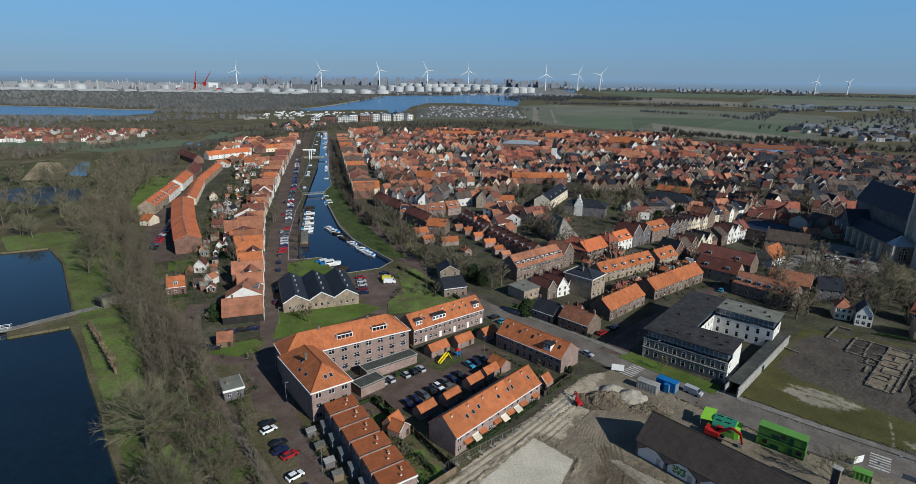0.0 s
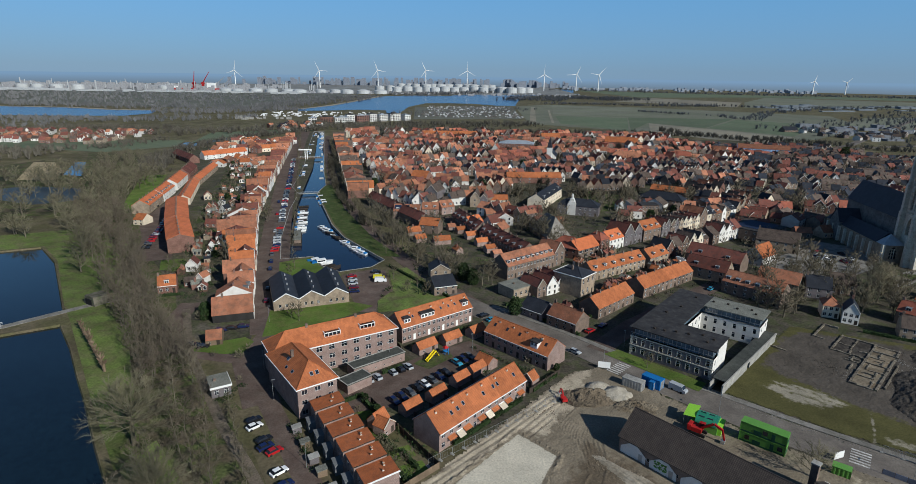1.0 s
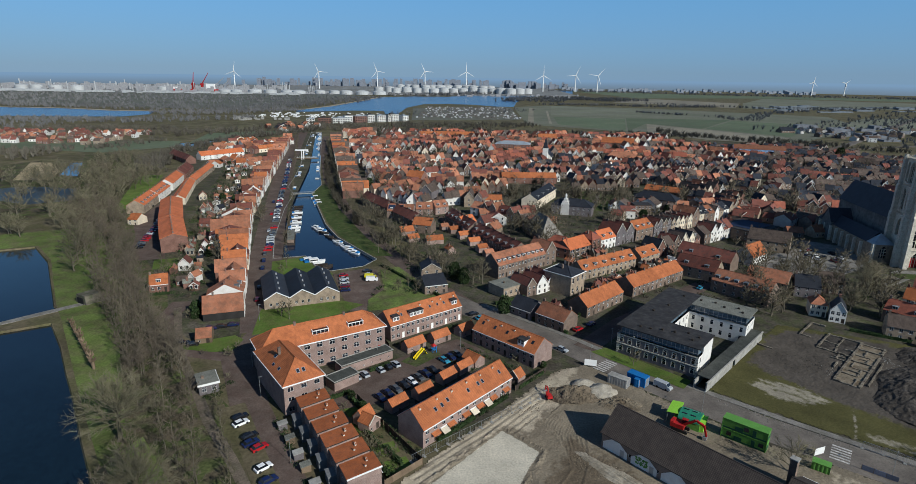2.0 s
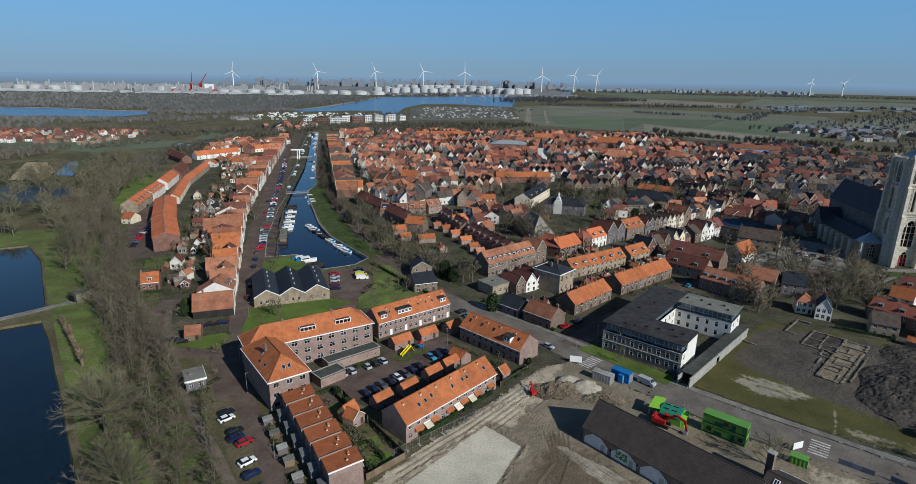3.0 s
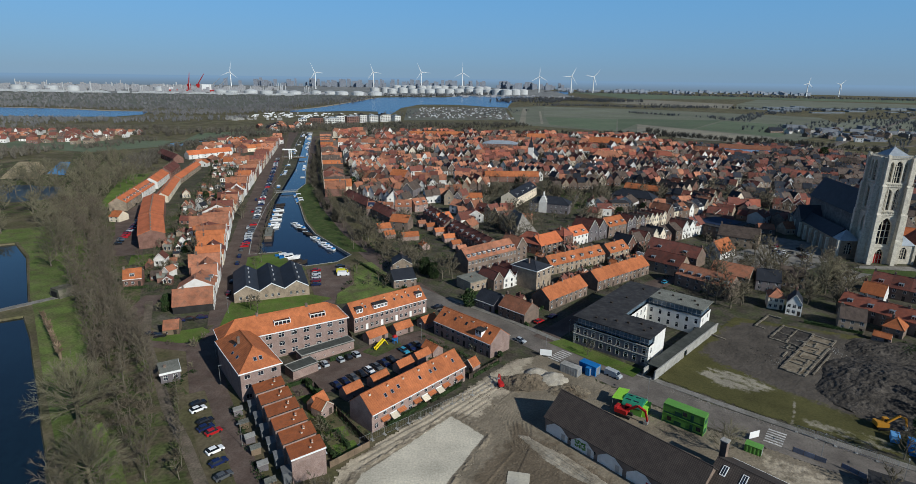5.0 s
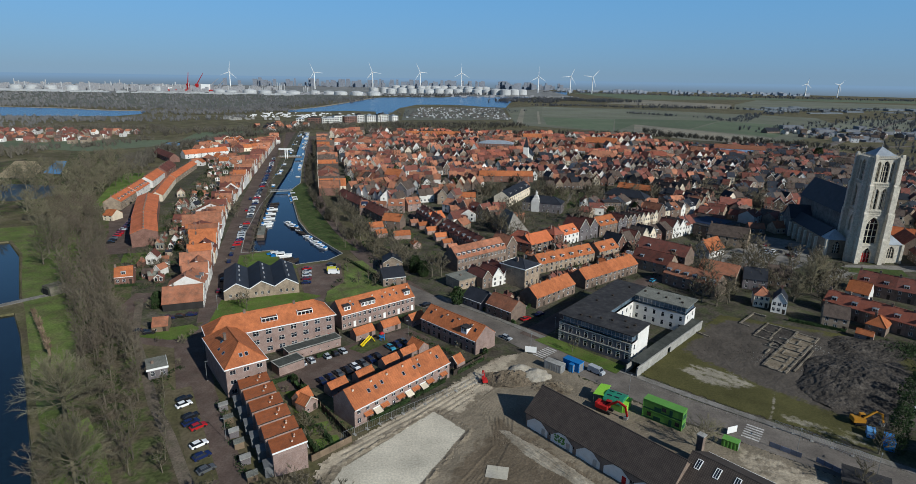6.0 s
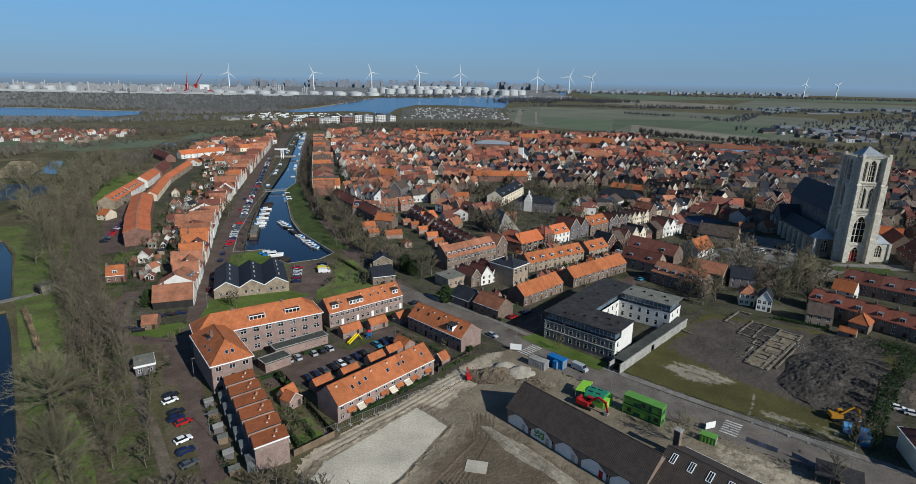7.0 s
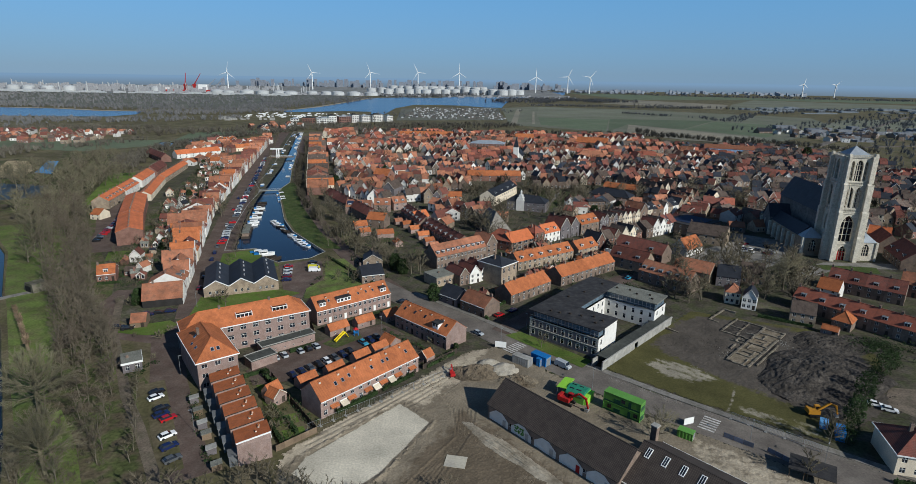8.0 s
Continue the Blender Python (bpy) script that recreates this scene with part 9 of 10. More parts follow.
part("balance", Geo().box(3, -2.6, 9, 16, -2.1, 9.6).box(3, 2.1, 9, 16, 2.6, 9.6).box(3, -2.6, 9, 4.6, 2.6, 9.9), WHITE, lb)
part("rail", Geo().box(2, -3, 1.9, 24, -2.9, 2.05).box(2, 2.9, 1.9, 24, 3, 2.05), WHITE, lb)
gate = thing("lock_gate", "low footbridge over the narrow canal neck", "footbridge", at=facing(-115, 399, -101, 404))
part("deck", Geo().box(-1, -1.2, -0.1, 16, 1.2, 0.2), CONCRETE, gate)
part("rail", Geo().box(-1, -1.2, 1.1, 16, -1.1, 1.2).box(-1, 1.1, 1.1, 16, 1.2, 1.2), STEEL, gate)
fb = thing("footbridge", "pale footbridge with white railings over the pond", "footbridge", at=facing(-200, 146.5, -149.5, 172.6))
part("deck", Geo().box(0, -1.4, 0.1, 56, 1.4, 0.4), CONCRETE, fb)
for yy in (-1.4, 1.3):
    rail = Geo().box(0, yy, 1.3, 56, yy + 0.1, 1.4).box(0, yy, 0.85, 56, yy + 0.06, 0.9)
    for j in range(24):
        rail.box(j * 2.4, yy, 0.4, j * 2.4 + 0.1, yy + 0.1, 1.3)
    part("railing", rail, WHITE, fb)
for j in range(4):
    part("pier", Geo().box(6 + 14 * j, -1.5, -1.2, 7.2 + 14 * j, 1.5, 0.1), CONCRETE, fb)
hut = thing("bunker", "low concrete gun casemate with dark opening in the bank", "bunker", at=facing(-136.5, 194.0, -130.2, 190.5))
part("shell", Geo().add([(0, 0, -0.2), (7.2, 0, -0.2), (7.2, 7, -0.2), (0, 7, -0.2), (0.9, 0.2, 3.4), (6.3, 0.2, 3.4), (6.6, 6.2, 3.2), (0.6, 6.2, 3.2)], [(0, 1, 5, 4), (1, 2, 6, 5), (2, 3, 7, 6), (3, 0, 4, 7), (4, 5, 6, 7)]), mat("old_concrete", (0.14, 0.125, 0.10), 0.95, coarse=0.3, second=(0.09, 0.095, 0.06), amount=0.5), hut)
# black box in place of the darkness inside an opening
part("opening", Geo().box(1.6, -0.15, 0, 5.4, 0.1, 2.4), RUBBER, hut, "dark opening")

# ---- building site ----
def mound(name, label, x, y, rx, ry, h, seed, material, n=44, lumps=1.0):
    """A ragged heap of loose ground."""
    g, q = Geo(), seed * 13.7
    vs, fs = [], []
    for j in range(n + 1):
        for i in range(n + 1):
            u, v = 2 * i / n - 1, 2 * j / n - 1
            r = math.hypot(u, v)
            big = noise.noise(Vector((u * 2 + q, v * 2, q))) * 0.35
            fall = max(0.0, 1 - r * (1 + big)) ** 0.75
            z = h * fall * (0.8 + 0.35 * lumps * noise.noise(Vector((u * 5 + q, v * 5, 1.0)))) + fall ** 0.3 * h * lumps * (0.16 * noise.noise(Vector((u * 15, v * 15 + q, 3.0))) + 0.05 * noise.noise(Vector((u * 34, v * 34 + q, 5.0)))) if fall > 0 else -0.3
            vs.append((x + u * rx, y + v * ry, z))
    fs = [(j * (n + 1) + i, j * (n + 1) + i + 1, (j + 1) * (n + 1) + i + 1, (j + 1) * (n + 1) + i) for j in range(n) for i in range(n)]
    g.add(vs, fs)
    return tagged(part(name, g, material), label, "heap")


mound("sand_mound", "pale smooth heap of sand on the site", 48.4, 137.0, 4.4, 4.0, 3.0, 1, PALESAND, 44, 0.15)
mound("sand_mound", "lower smooth heap of sand on the site", 44.0, 140.2, 4.0, 3.4, 2.4, 8, PALESAND, 44, 0.15)
mound("earth_mound", "dark ragged heap of dug earth on the site", 40.5, 135.0, 7.5, 5.0, 3.0, 2, MUD)
mound("earth_mound", "low heap of dug earth beside the track", 52.0, 131.0, 6.0, 4.0, 1.6, 3, SOIL)
mound("spoil_mound", "large dark spoil heap beside the excavation", 0, 0, 23, 15, 3.8, 4, DARKMUD, 110, 0.6).matrix_basis = pose(142.5, 137.5, 0, 0, 0, 35)
mound("spoil_mound", "low dark spoil heap by the excavation", 160, 158, 14, 9, 2.2, 5, DARKMUD)
mound("earth_ridge", "low ridge of dry earth along the barn", 0, 0, 17, 2.6, 1.0, 6, SAND).matrix_basis = pose(47.5, 98.0, 0, 0, 0, -48)
slabs = thing("concrete_slab", "square pale slab lying on the track", "slab", at=pose(34.6, 95.0, 0.15, 0, 0, -10))
part("plate", Geo().box(-2.4, -2.0, 0, 2.4, 2.0, 0.12).box(-0.05, -2.0, 0.12, 0.05, 2.0, 0.14), CHALK, slabs)
# stacked green site cabins
gc = thing("site_cabins", "two-storey stack of lime-green site cabins", "cabins", at=facing(73.0, 117.6, 80.6, 111.1, 0.05) @ Matrix.Diagonal((0.87, 0.9, 0.95, 1)))
for z in (0.1, 2.85):
    cb = part("cabin", Geo().box(0, 0, z, 11.5, 3.2, z + 2.6).box(-0.06, -0.06, z, 0.12, 0.12, z + 2.7).box(11.38, -0.06, z, 11.56, 0.12, z + 2.7).box(-0.06, -0.06, z + 2.6, 11.56, 3.26, z + 2.72), LIME, gc)
    for x in ((5.6,) if z > 1 else (1.4, 9.6)):
        part("pane", Geo().box(x, -0.05, z + 1.0, x + 1.2, -0.01, z + 2.1), PANE, cb)
    part("band", Geo().box(0.2, -0.03, z + 0.2, 11.3, -0.01, z + 0.55).box(3.4, -0.04, z + 0.4, 5.4, -0.01, z + 1.5).box(11.5, 0.5, z + 0.4, 11.53, 2.7, z + 1.6), GREENPAINT, cb, "dark green painted graphics")
    part("door", Geo().box(7.8, -0.06, z + 0.1, 8.7, -0.01, z + 2.1), GREENPAINT, cb)
ar = thing("arched_cabin", "green cabin with curved dark green roof and lime canopy", "cabin", at=facing(63.1, 122.3, 70.5, 117.1, 0.05) @ Matrix.Diagonal((0.62, 0.93, 0.85, 1)))
part("body", Geo().box(0, 0, 0, 10, 5.5, 2.6), LIME, ar)
arc, bow = Geo(), []
for j in range(12):
    a0, a1 = math.pi * j / 12, math.pi * (j + 1) / 12
    y0, z0, y1, z1 = 2.75 - 2.9 * math.cos(a0), 2.5 + 1.7 * math.sin(a0), 2.75 - 2.9 * math.cos(a1), 2.5 + 1.7 * math.sin(a1)
    bow.append((y0, z0))
bow.append((5.65, 2.5))
arc.extrude(bow, 1.5, 9.6)
part("roof", arc, mat("green_sheet", (0.03, 0.22, 0.13), 0.45, coarse=0.15, spec=0.5), ar, "curved green sheet roof")
part("canopy", Geo().slab((-3.2, 0.4, 3.2), (1.4, 0.4, 3.6), (1.4, 6.2, 4.2), (-3.2, 6.2, 3.8), 0.12), mat("bright_lime_sheet", (0.30, 0.62, 0.06), 0.5, coarse=0.05), ar, "lime-green canopy sheet")
part("post", Geo().box(-3.0, 0.6, 0, -2.85, 0.75, 3.3).box(-3.0, 5.9, 0, -2.85, 6.05, 3.8), STEEL, ar)
for j in range(4):
    part("rooflight", Geo().box(2.6 + 3.2 * (j // 2), 1.1 + 1.9 * (j % 2), 3.85, 4.6 + 3.2 * (j // 2), 1.45 + 1.9 * (j % 2), 4.12 + 0.2 * (j % 2)), PANE, ar)
part("porch", Geo().box(9.7, 0.4, 0, 11.4, 5.0, 2.7).box(9.6, 0.2, 2.7, 11.6, 5.2, 2.85), MATS["bright_lime_sheet"], ar, "bright lime porch")
for nm, x, y, l, w, h, t, mt, lab in (("site_container", 57.0, 143.0, 5.6, 2.6, 2.8, -44, BLUE, "blue steel site container"), ("site_container", 51.2, 142.0, 5.8, 2.5, 2.5, -40, CONCRETE, "pale grey steel site container"),
                                      ("toilet_cabin", 58.2, 140.0, 1.3, 1.3, 2.4, -40, BLUE, "small blue plastic toilet cabin"), ("site_container", 88.2, 106.0, 3.6, 2.2, 1.9, -38, LIME, "lime-green steel skip container"),
                                      ("site_trailer", 128.0, 104.5, 4.4, 1.9, 2.3, 60, BLUE, "blue lorry cab by the spoil heap"), ("site_trailer", 127.0, 109.5, 2.6, 1.7, 1.7, 60, mat("pale_blue_steel", (0.12, 0.30, 0.55), 0.5), "pale blue trailer by the spoil heap")):
    c = thing(nm, lab, "container", "site containers", pose(x, y, 0.1, 0, 0, t))
    n = int(l / 0.4)
    b = Geo().prism([(l * q / (2 * n), -0.05 * (q % 4 > 1)) for q in range(2 * n + 1)] + [(l, w), (0, w)], 0, h)
    part("shell", b, mt, c)
    part("roof_rim", Geo().box(-0.05, -0.07, h, l + 0.05, w + 0.05, h + 0.1), mt, c)
    part("door", Geo().box(l, 0.3, 0.1, l + 0.04, w - 0.3, h - 0.2), STEEL, c)


def digger(label, x, y, turn, paint, size=1.0):
    d = thing("excavator", label, "excavator", "", pose(x, y, 0.1, 0, 0, turn) @ Matrix.Diagonal((size, size, size, 1)))
    for yy in (-1.4, 0.8):
        tr = Geo()
        tr.add([(-2, yy, 0.3), (-1.7, yy, 0), (1.7, yy, 0), (2, yy, 0.3), (2, yy, 0.7), (1.7, yy, 0.95), (-1.7, yy, 0.95), (-2, yy, 0.7)] + [(a, yy + 0.6, b) for a, b in ((-2, 0.3), (-1.7, 0), (1.7, 0), (2, 0.3), (2, 0.7), (1.7, 0.95), (-1.7, 0.95), (-2, 0.7))],
               [tuple(range(8)), tuple(range(8, 16))[::-1]] + [(j, 8 + j, 8 + (j + 1) % 8, (j + 1) % 8) for j in range(8)])
        part("track", tr, RUBBER, d)
    part("body", Geo().box(-2.4, -1.3, 1.05, 1.0, 1.3, 2.2).box(-2.5, -1.2, 1.2, -1.6, 1.2, 2.5), paint, d)
    cabd = part("cab", Geo().box(0.0, 0.2, 2.2, 1.4, 1.25, 3.1).box(-0.05, 0.15, 3.1, 1.45, 1.3, 3.2), paint, d)
    part("pane", Geo().box(1.4, 0.3, 2.3, 1.42, 1.15, 3.0).box(0.1, 0.16, 2.3, 1.3, 0.19, 3.0), PANE, cabd)
    part("boom", Geo().slab((0.9, -0.5, 2.0), (0.9, 0.0, 2.0), (3.6, 0.0, 4.2), (3.6, -0.5, 4.2), 0.6).slab((3.5, -0.5, 4.3), (3.5, 0.0, 4.3), (5.8, 0.0, 3.4), (5.8, -0.5, 3.4), 0.5), paint, d)
    part("stick", Geo().slab((5.4, -0.45, 3.7), (5.4, -0.05, 3.7), (6.2, -0.05, 1.0), (6.2, -0.45, 1.0), 0.45), paint, d)
    part("bucket", Geo().add([(5.6, -0.9, 0.9), (6.7, -0.9, 1.1), (6.6, -0.9, 0.2), (5.7, -0.9, 0.1), (5.6, 0.4, 0.9), (6.7, 0.4, 1.1), (6.6, 0.4, 0.2), (5.7, 0.4, 0.1)], [(0, 1, 2, 3), (7, 6, 5, 4), (0, 4, 5, 1), (1, 5, 6, 2), (2, 6, 7, 3), (3, 7, 4, 0)]), STEEL, d)


digger("red tracked excavator beside the barn", 64.0, 119.6, -38, REDPAINT, 0.95)
digger("orange-yellow tracked excavator by the spoil heap", 127.6, 116.0, -5, DIGGER, 0.85)
digger("small red digger on the sandy track", 33.2, 133.0, 100, REDPAINT, 0.55)
# foundations laid bare
mRuin = pose(117.6, 145.5, 0, 0, 0, 44.5)
OLDMASONRY = mat("old_masonry", (0.225, 0.195, 0.15), 0.95, coarse=0.3, fine=0.3, small=4, second=(0.14, 0.12, 0.095), amount=0.6, bump=0.06)
rng = random.Random(31)
ruin = thing("foundation_walls", "excavated stone foundation walls standing knee-high", "ruin", at=mRuin)
for x0, y0, x1, y1 in ((0, -0.6, 34, 0), (0, -7, 26, -6.4), (28.5, -7, 34, -6.4), (0, -6.4, 0.6, -0.6), (33.4, -6.4, 34, -0.6), (6.8, -4.6, 7.3, -0.6), (12.4, -6.4, 12.9, -2.6), (17.6, -6.4, 18.1, -0.6), (23.0, -4.8, 23.5, -0.6), (28.4, -6.4, 28.9, -0.6),
                       (7.3, -4.9, 12.4, -4.5), (0.6, -5.2, 5.4, -4.9), (18.1, -4.9, 22.0, -4.5), (24, -3.2, 28.4, -2.9), (13, -2.0, 17.6, -1.7), (9.6, -4.5, 10.0, -1.8), (20.6, -4.5, 20.9, -2.4), (3, -8.4, 22, -8.0),
                       (20.2, 0, 20.8, 9), (34, 0, 34.6, 9), (20.2, 9, 34.6, 9.5), (24.8, 4.6, 34, 5.0), (27.0, 5.0, 27.4, 9), (20.8, 4.2, 23.6, 4.6), (25, 0, 25.4, 2.6), (15.6, 2.6, 19.6, 3.0), (15.6, 0.6, 15.9, 4.4), (17.4, 0.6, 17.7, 4.0), (9.0, 1.6, 13.4, 2.0),
                       (27, 16, 41, 16.5), (27, 13, 27.5, 16), (40.4, 12, 41, 16), (8, 19, 8.5, 26), (8, 26, 14, 26.5)):
    g, along = Geo(), x1 - x0 > y1 - y0
    n = max(2, int((x1 - x0 if along else y1 - y0) / 1.3))
    for q in range(n):
        f0, f1, o, top = q / n, (q + 1) / n + 0.02, rng.uniform(-0.05, 0.05), rng.uniform(0.45, 0.75)
        if along:
            g.box(x0 + (x1 - x0) * f0, y0 + o, -0.2, x0 + (x1 - x0) * f1, y1 + o * 0.5, top)
        else:
            g.box(x0 + o, y0 + (y1 - y0) * f0, -0.2, x1 + o * 0.5, y0 + (y1 - y0) * f1, top)
    part("wall_stub", g, OLDMASONRY, ruin)
part("floor", Geo().box(0.6, -6.4, -0.2, 33.4, -0.6, 0.3), SOIL, ruin, "brown rubble floor")
# dark slabs stand in for the darkness of a dug room and trench
part("floor", Geo().box(20.8, 0, -0.2, 34, 9, 0.28), DARKMUD, ruin, "dark floor slab in place of a pit")
part("trench", Geo().box(4, -8.0, -0.2, 26, -7.0, 0.3), DARKMUD, ruin, "dark strip in place of a trench")
# hoarding, fences, lamps, crossings
mF = facing(104.8, 113.6, 120.2, 100.2)
for j in range(5):
    f = thing("fence_panel", "grey mesh site fence panel on concrete feet", "fence panel", "site fence", mF @ pose(4.1 * j, 0.3 * (j % 2), 0.1))
    fr = Geo().box(0, 0, 0.2, 0.07, 0.06, 2.1).box(3.6, 0, 0.2, 3.67, 0.06, 2.1).box(0, 0, 2.04, 3.67, 0.06, 2.1).box(0, 0, 0.2, 3.67, 0.06, 0.27)
    for q in range(1, 12):
        fr.box(0.3 * q, 0.015, 0.27, 0.3 * q + 0.035, 0.045, 2.04)
    part("mesh_panel", fr, STEEL, f)
    part("foot", Geo().box(-0.3, -0.3, 0, 0.35, 0.36, 0.18), CONCRETE, f)
mF = facing(-1.5, 105.5, 33.5, 135.0)
for j in range(13):
    f = thing("fence_panel", "grey mesh site fence panel along the sandy track", "fence panel", "track fence", mF @ pose(3.5 * j, 0, 0.1))
    fr = Geo().box(0, 0, 0.1, 0.04, 0.04, 2.0).box(3.37, 0, 0.1, 3.41, 0.04, 2.0).box(0, 0, 1.96, 3.41, 0.04, 2.0).box(0, 0, 0.1, 3.41, 0.04, 0.14)
    for q in range(1, 7):
        fr.box(0.49 * q, 0.02, 0.16, 0.49 * q + 0.014, 0.034, 1.94)
    part("mesh_panel", fr, STEEL, f)
    part("foot", Geo().box(-0.35, -0.6, 0, 0.2, 0.6, 0.14), CONCRETE, f)
for x0, y0, x1, y1, n in ((1.0, 105.0, -9.5, 118.5, 8), (-9.8, 119, -18.5, 131, 7), (-6.5, 97.5, 1.0, 105.0, 5), (24.5, 136.5, 34.5, 147.5, 7), (-13.5, 160.0, -22.0, 178.0, 6)):
    m, ln = facing(x0, y0, x1, y1), math.hypot(x1 - x0, y1 - y0) / n
    fe = thing("garden_fence", "dark weathered wooden garden fence", "fence", "garden fences", m)
    for j in range(n):
        part("panel", Geo().box(j * ln + 0.06, 0, 0.05, (j + 1) * ln - 0.06, 0.05, 1.75), DARKWOOD if y0 > 100 else WOOD, fe)
        part("post", Geo().box(j * ln - 0.06, -0.03, -0.1, j * ln + 0.06, 0.09, 1.85), WOOD, fe)


LAMPGREY = mat("lamp_grey", (0.22, 0.23, 0.23), 0.6)


def lamp(x, y, turn, h=6.0):
    l = thing("street_lamp", "slim grey steel street lamp", "street lamp", "street lamps", pose(x, y, 0.1, 0, 0, turn))
    part("pole", Geo().tube((0, 0, 0), (0, 0, h), 0.06, 0.04, 6), LAMPGREY, l)
    part("head", Geo().box(-0.1, -0.12, h, 0.75, 0.12, h + 0.1), LAMPGREY, l)


for x, y, t in ((48.5, 152.5, 50), (72.5, 127.6, 50), (58.2, 165.5, 230), (44.2, 178.5, 220), (-52.5, 147, 0), (26, 197, 230), (105, 104, 50), (-44.5, 131, 30), (-28.5, 104.5, 200), (-16.4, 154, 200), (117.5, 95.5, 50), (-62, 180, 0), (9, 161, 220)):
    lamp(x, y, t)
ROADPAINT = mat("worn_road_paint", (0.50, 0.49, 0.46), 0.8, coarse=0.3, fine=0.25, big=0.8, small=4, second=(0.3, 0.28, 0.25), amount=0.4)
for cx, cy, turn, n in ((53.2, 151.9, -45, 7), (98.6, 111.6, -38, 6)):
    cr = thing("crossing", "white zebra crossing painted on the road", "crossing", "zebra crossings", pose(cx, cy, 0.115, 0, 0, turn))
    for j in range(n):
        part("stripe", Geo().box(-2.0, (j - n / 2) * 1.15, 0, 2.0, (j - n / 2) * 1.15 + 0.55, 0.012), ROADPAINT, cr)
sg = thing("hoarding_board", "white board standing at the site entrance", "board", at=pose(46.6, 151.5, 0.1, 0, 0, -12))
part("sheet", Geo().box(0, 0, 0.3, 3.6, 0.06, 2.3), WHITE, sg)
part("leg", Geo().box(0.2, 0.06, 0, 0.3, 0.2, 2.2).box(3.3, 0.06, 0, 3.4, 0.2, 2.2), WOOD, sg)
sg = thing("hoarding_board", "white board standing beside the road crossing", "board", at=pose(91.5, 110.2, 0.1, 0, 0, 20))
part("sheet", Geo().box(0, 0, 0.3, 3.0, 0.06, 2.1), WHITE, sg)
part("leg", Geo().box(0.2, 0.06, 0, 0.3, 0.2, 2.0).box(2.7, 0.06, 0, 2.8, 0.2, 2.0), WOOD, sg)
PALEBOARD = mat("faded_blue_board", (0.17, 0.19, 0.25), 0.8, coarse=0.2, vary=0.2)
for x0, y0, x1, y1, mt, lab in ((99.6, 106.1, 104.8, 101.8, PALEBOARD, "pale blue site boards beside the road"), (107.4, 100.6, 110.4, 96.6, PALEBOARD, "faded blue site boards beside the shed")):
    bd = thing("site_boards", lab, "hoarding", "site boards", facing(x0, y0, x1, y1, 0.1))
    for j in range(3):
        ln = math.hypot(x1 - x0, y1 - y0) / 3
        part("board", Geo().box(j * ln + 0.04, 0, 0.1, (j + 1) * ln - 0.04, 0.05, 1.3), mt, bd)
        part("post", Geo().box(j * ln - 0.05, 0.05, 0, j * ln + 0.05, 0.15, 1.4), WOOD, bd)
os_ = thing("open_shed", "open timber shed with black felt roof", "shed", at=facing(107.5, 92.0, 115.0, 87.2, 0.05))
part("roof", Geo().slab((-0.3, -0.3, 2.5), (8.6, -0.3, 2.5), (8.6, 5.2, 3.0), (-0.3, 5.2, 3.0), 0.15), BITUMEN, os_)
for j in range(4):
    part("post", Geo().box(2.7 * j, 0, -0.1, 2.7 * j + 0.15, 0.15, 2.4), WOOD, os_)
    part("post", Geo().box(2.7 * j, 4.8, -0.1, 2.7 * j + 0.15, 4.95, 2.8), WOOD, os_)
part("rear_wall", Geo().box(0, 4.95, -0.1, 8.3, 5.05, 2.8), DARKWOOD, os_)
# playground
sl = thing("slide", "bright yellow playground slide", "slide", "playground", pose(-5.0, 153.0, 0.1, 0, 0, 52))
part("chute", Geo().slab((0, -0.45, 0.3), (0, 0.45, 0.3), (4.0, 0.45, 2.2), (4.0, -0.45, 2.2), 0.15).slab((0, -0.5, 0.6), (0, -0.42, 0.6), (4, -0.42, 2.5), (4, -0.5, 2.5), 0.3).slab((0, 0.42, 0.6), (0, 0.5, 0.6), (4, 0.5, 2.5), (4, 0.42, 2.5), 0.3), YELLOW, sl)
part("ladder", Geo().slab((4.0, -0.4, 2.3), (4.0, 0.4, 2.3), (5.4, 0.4, 0.1), (5.4, -0.4, 0.1), 0.12), YELLOW, sl)
pf = thing("play_frame", "small red and blue play frame", "play frame", "playground", pose(0.6, 158.8, 0.1, 0, 0, 30))
part("tower", Geo().box(-0.7, -0.7, 0, -0.55, -0.55, 2.2).box(0.55, -0.7, 0, 0.7, -0.55, 2.2).box(-0.7, 0.55, 0, -0.55, 0.7, 2.2).box(0.55, 0.55, 0, 0.7, 0.7, 2.2).box(-0.7, -0.7, 1.0, 0.7, 0.7, 1.1), BLUE, pf)
part("roof", Geo().add([(-0.8, -0.8, 2.2), (0.8, -0.8, 2.2), (0.8, 0.8, 2.2), (-0.8, 0.8, 2.2), (0, 0, 2.9)], [(0, 1, 4), (1, 2, 4), (2, 3, 4), (3, 0, 4)]), REDPAINT, pf)


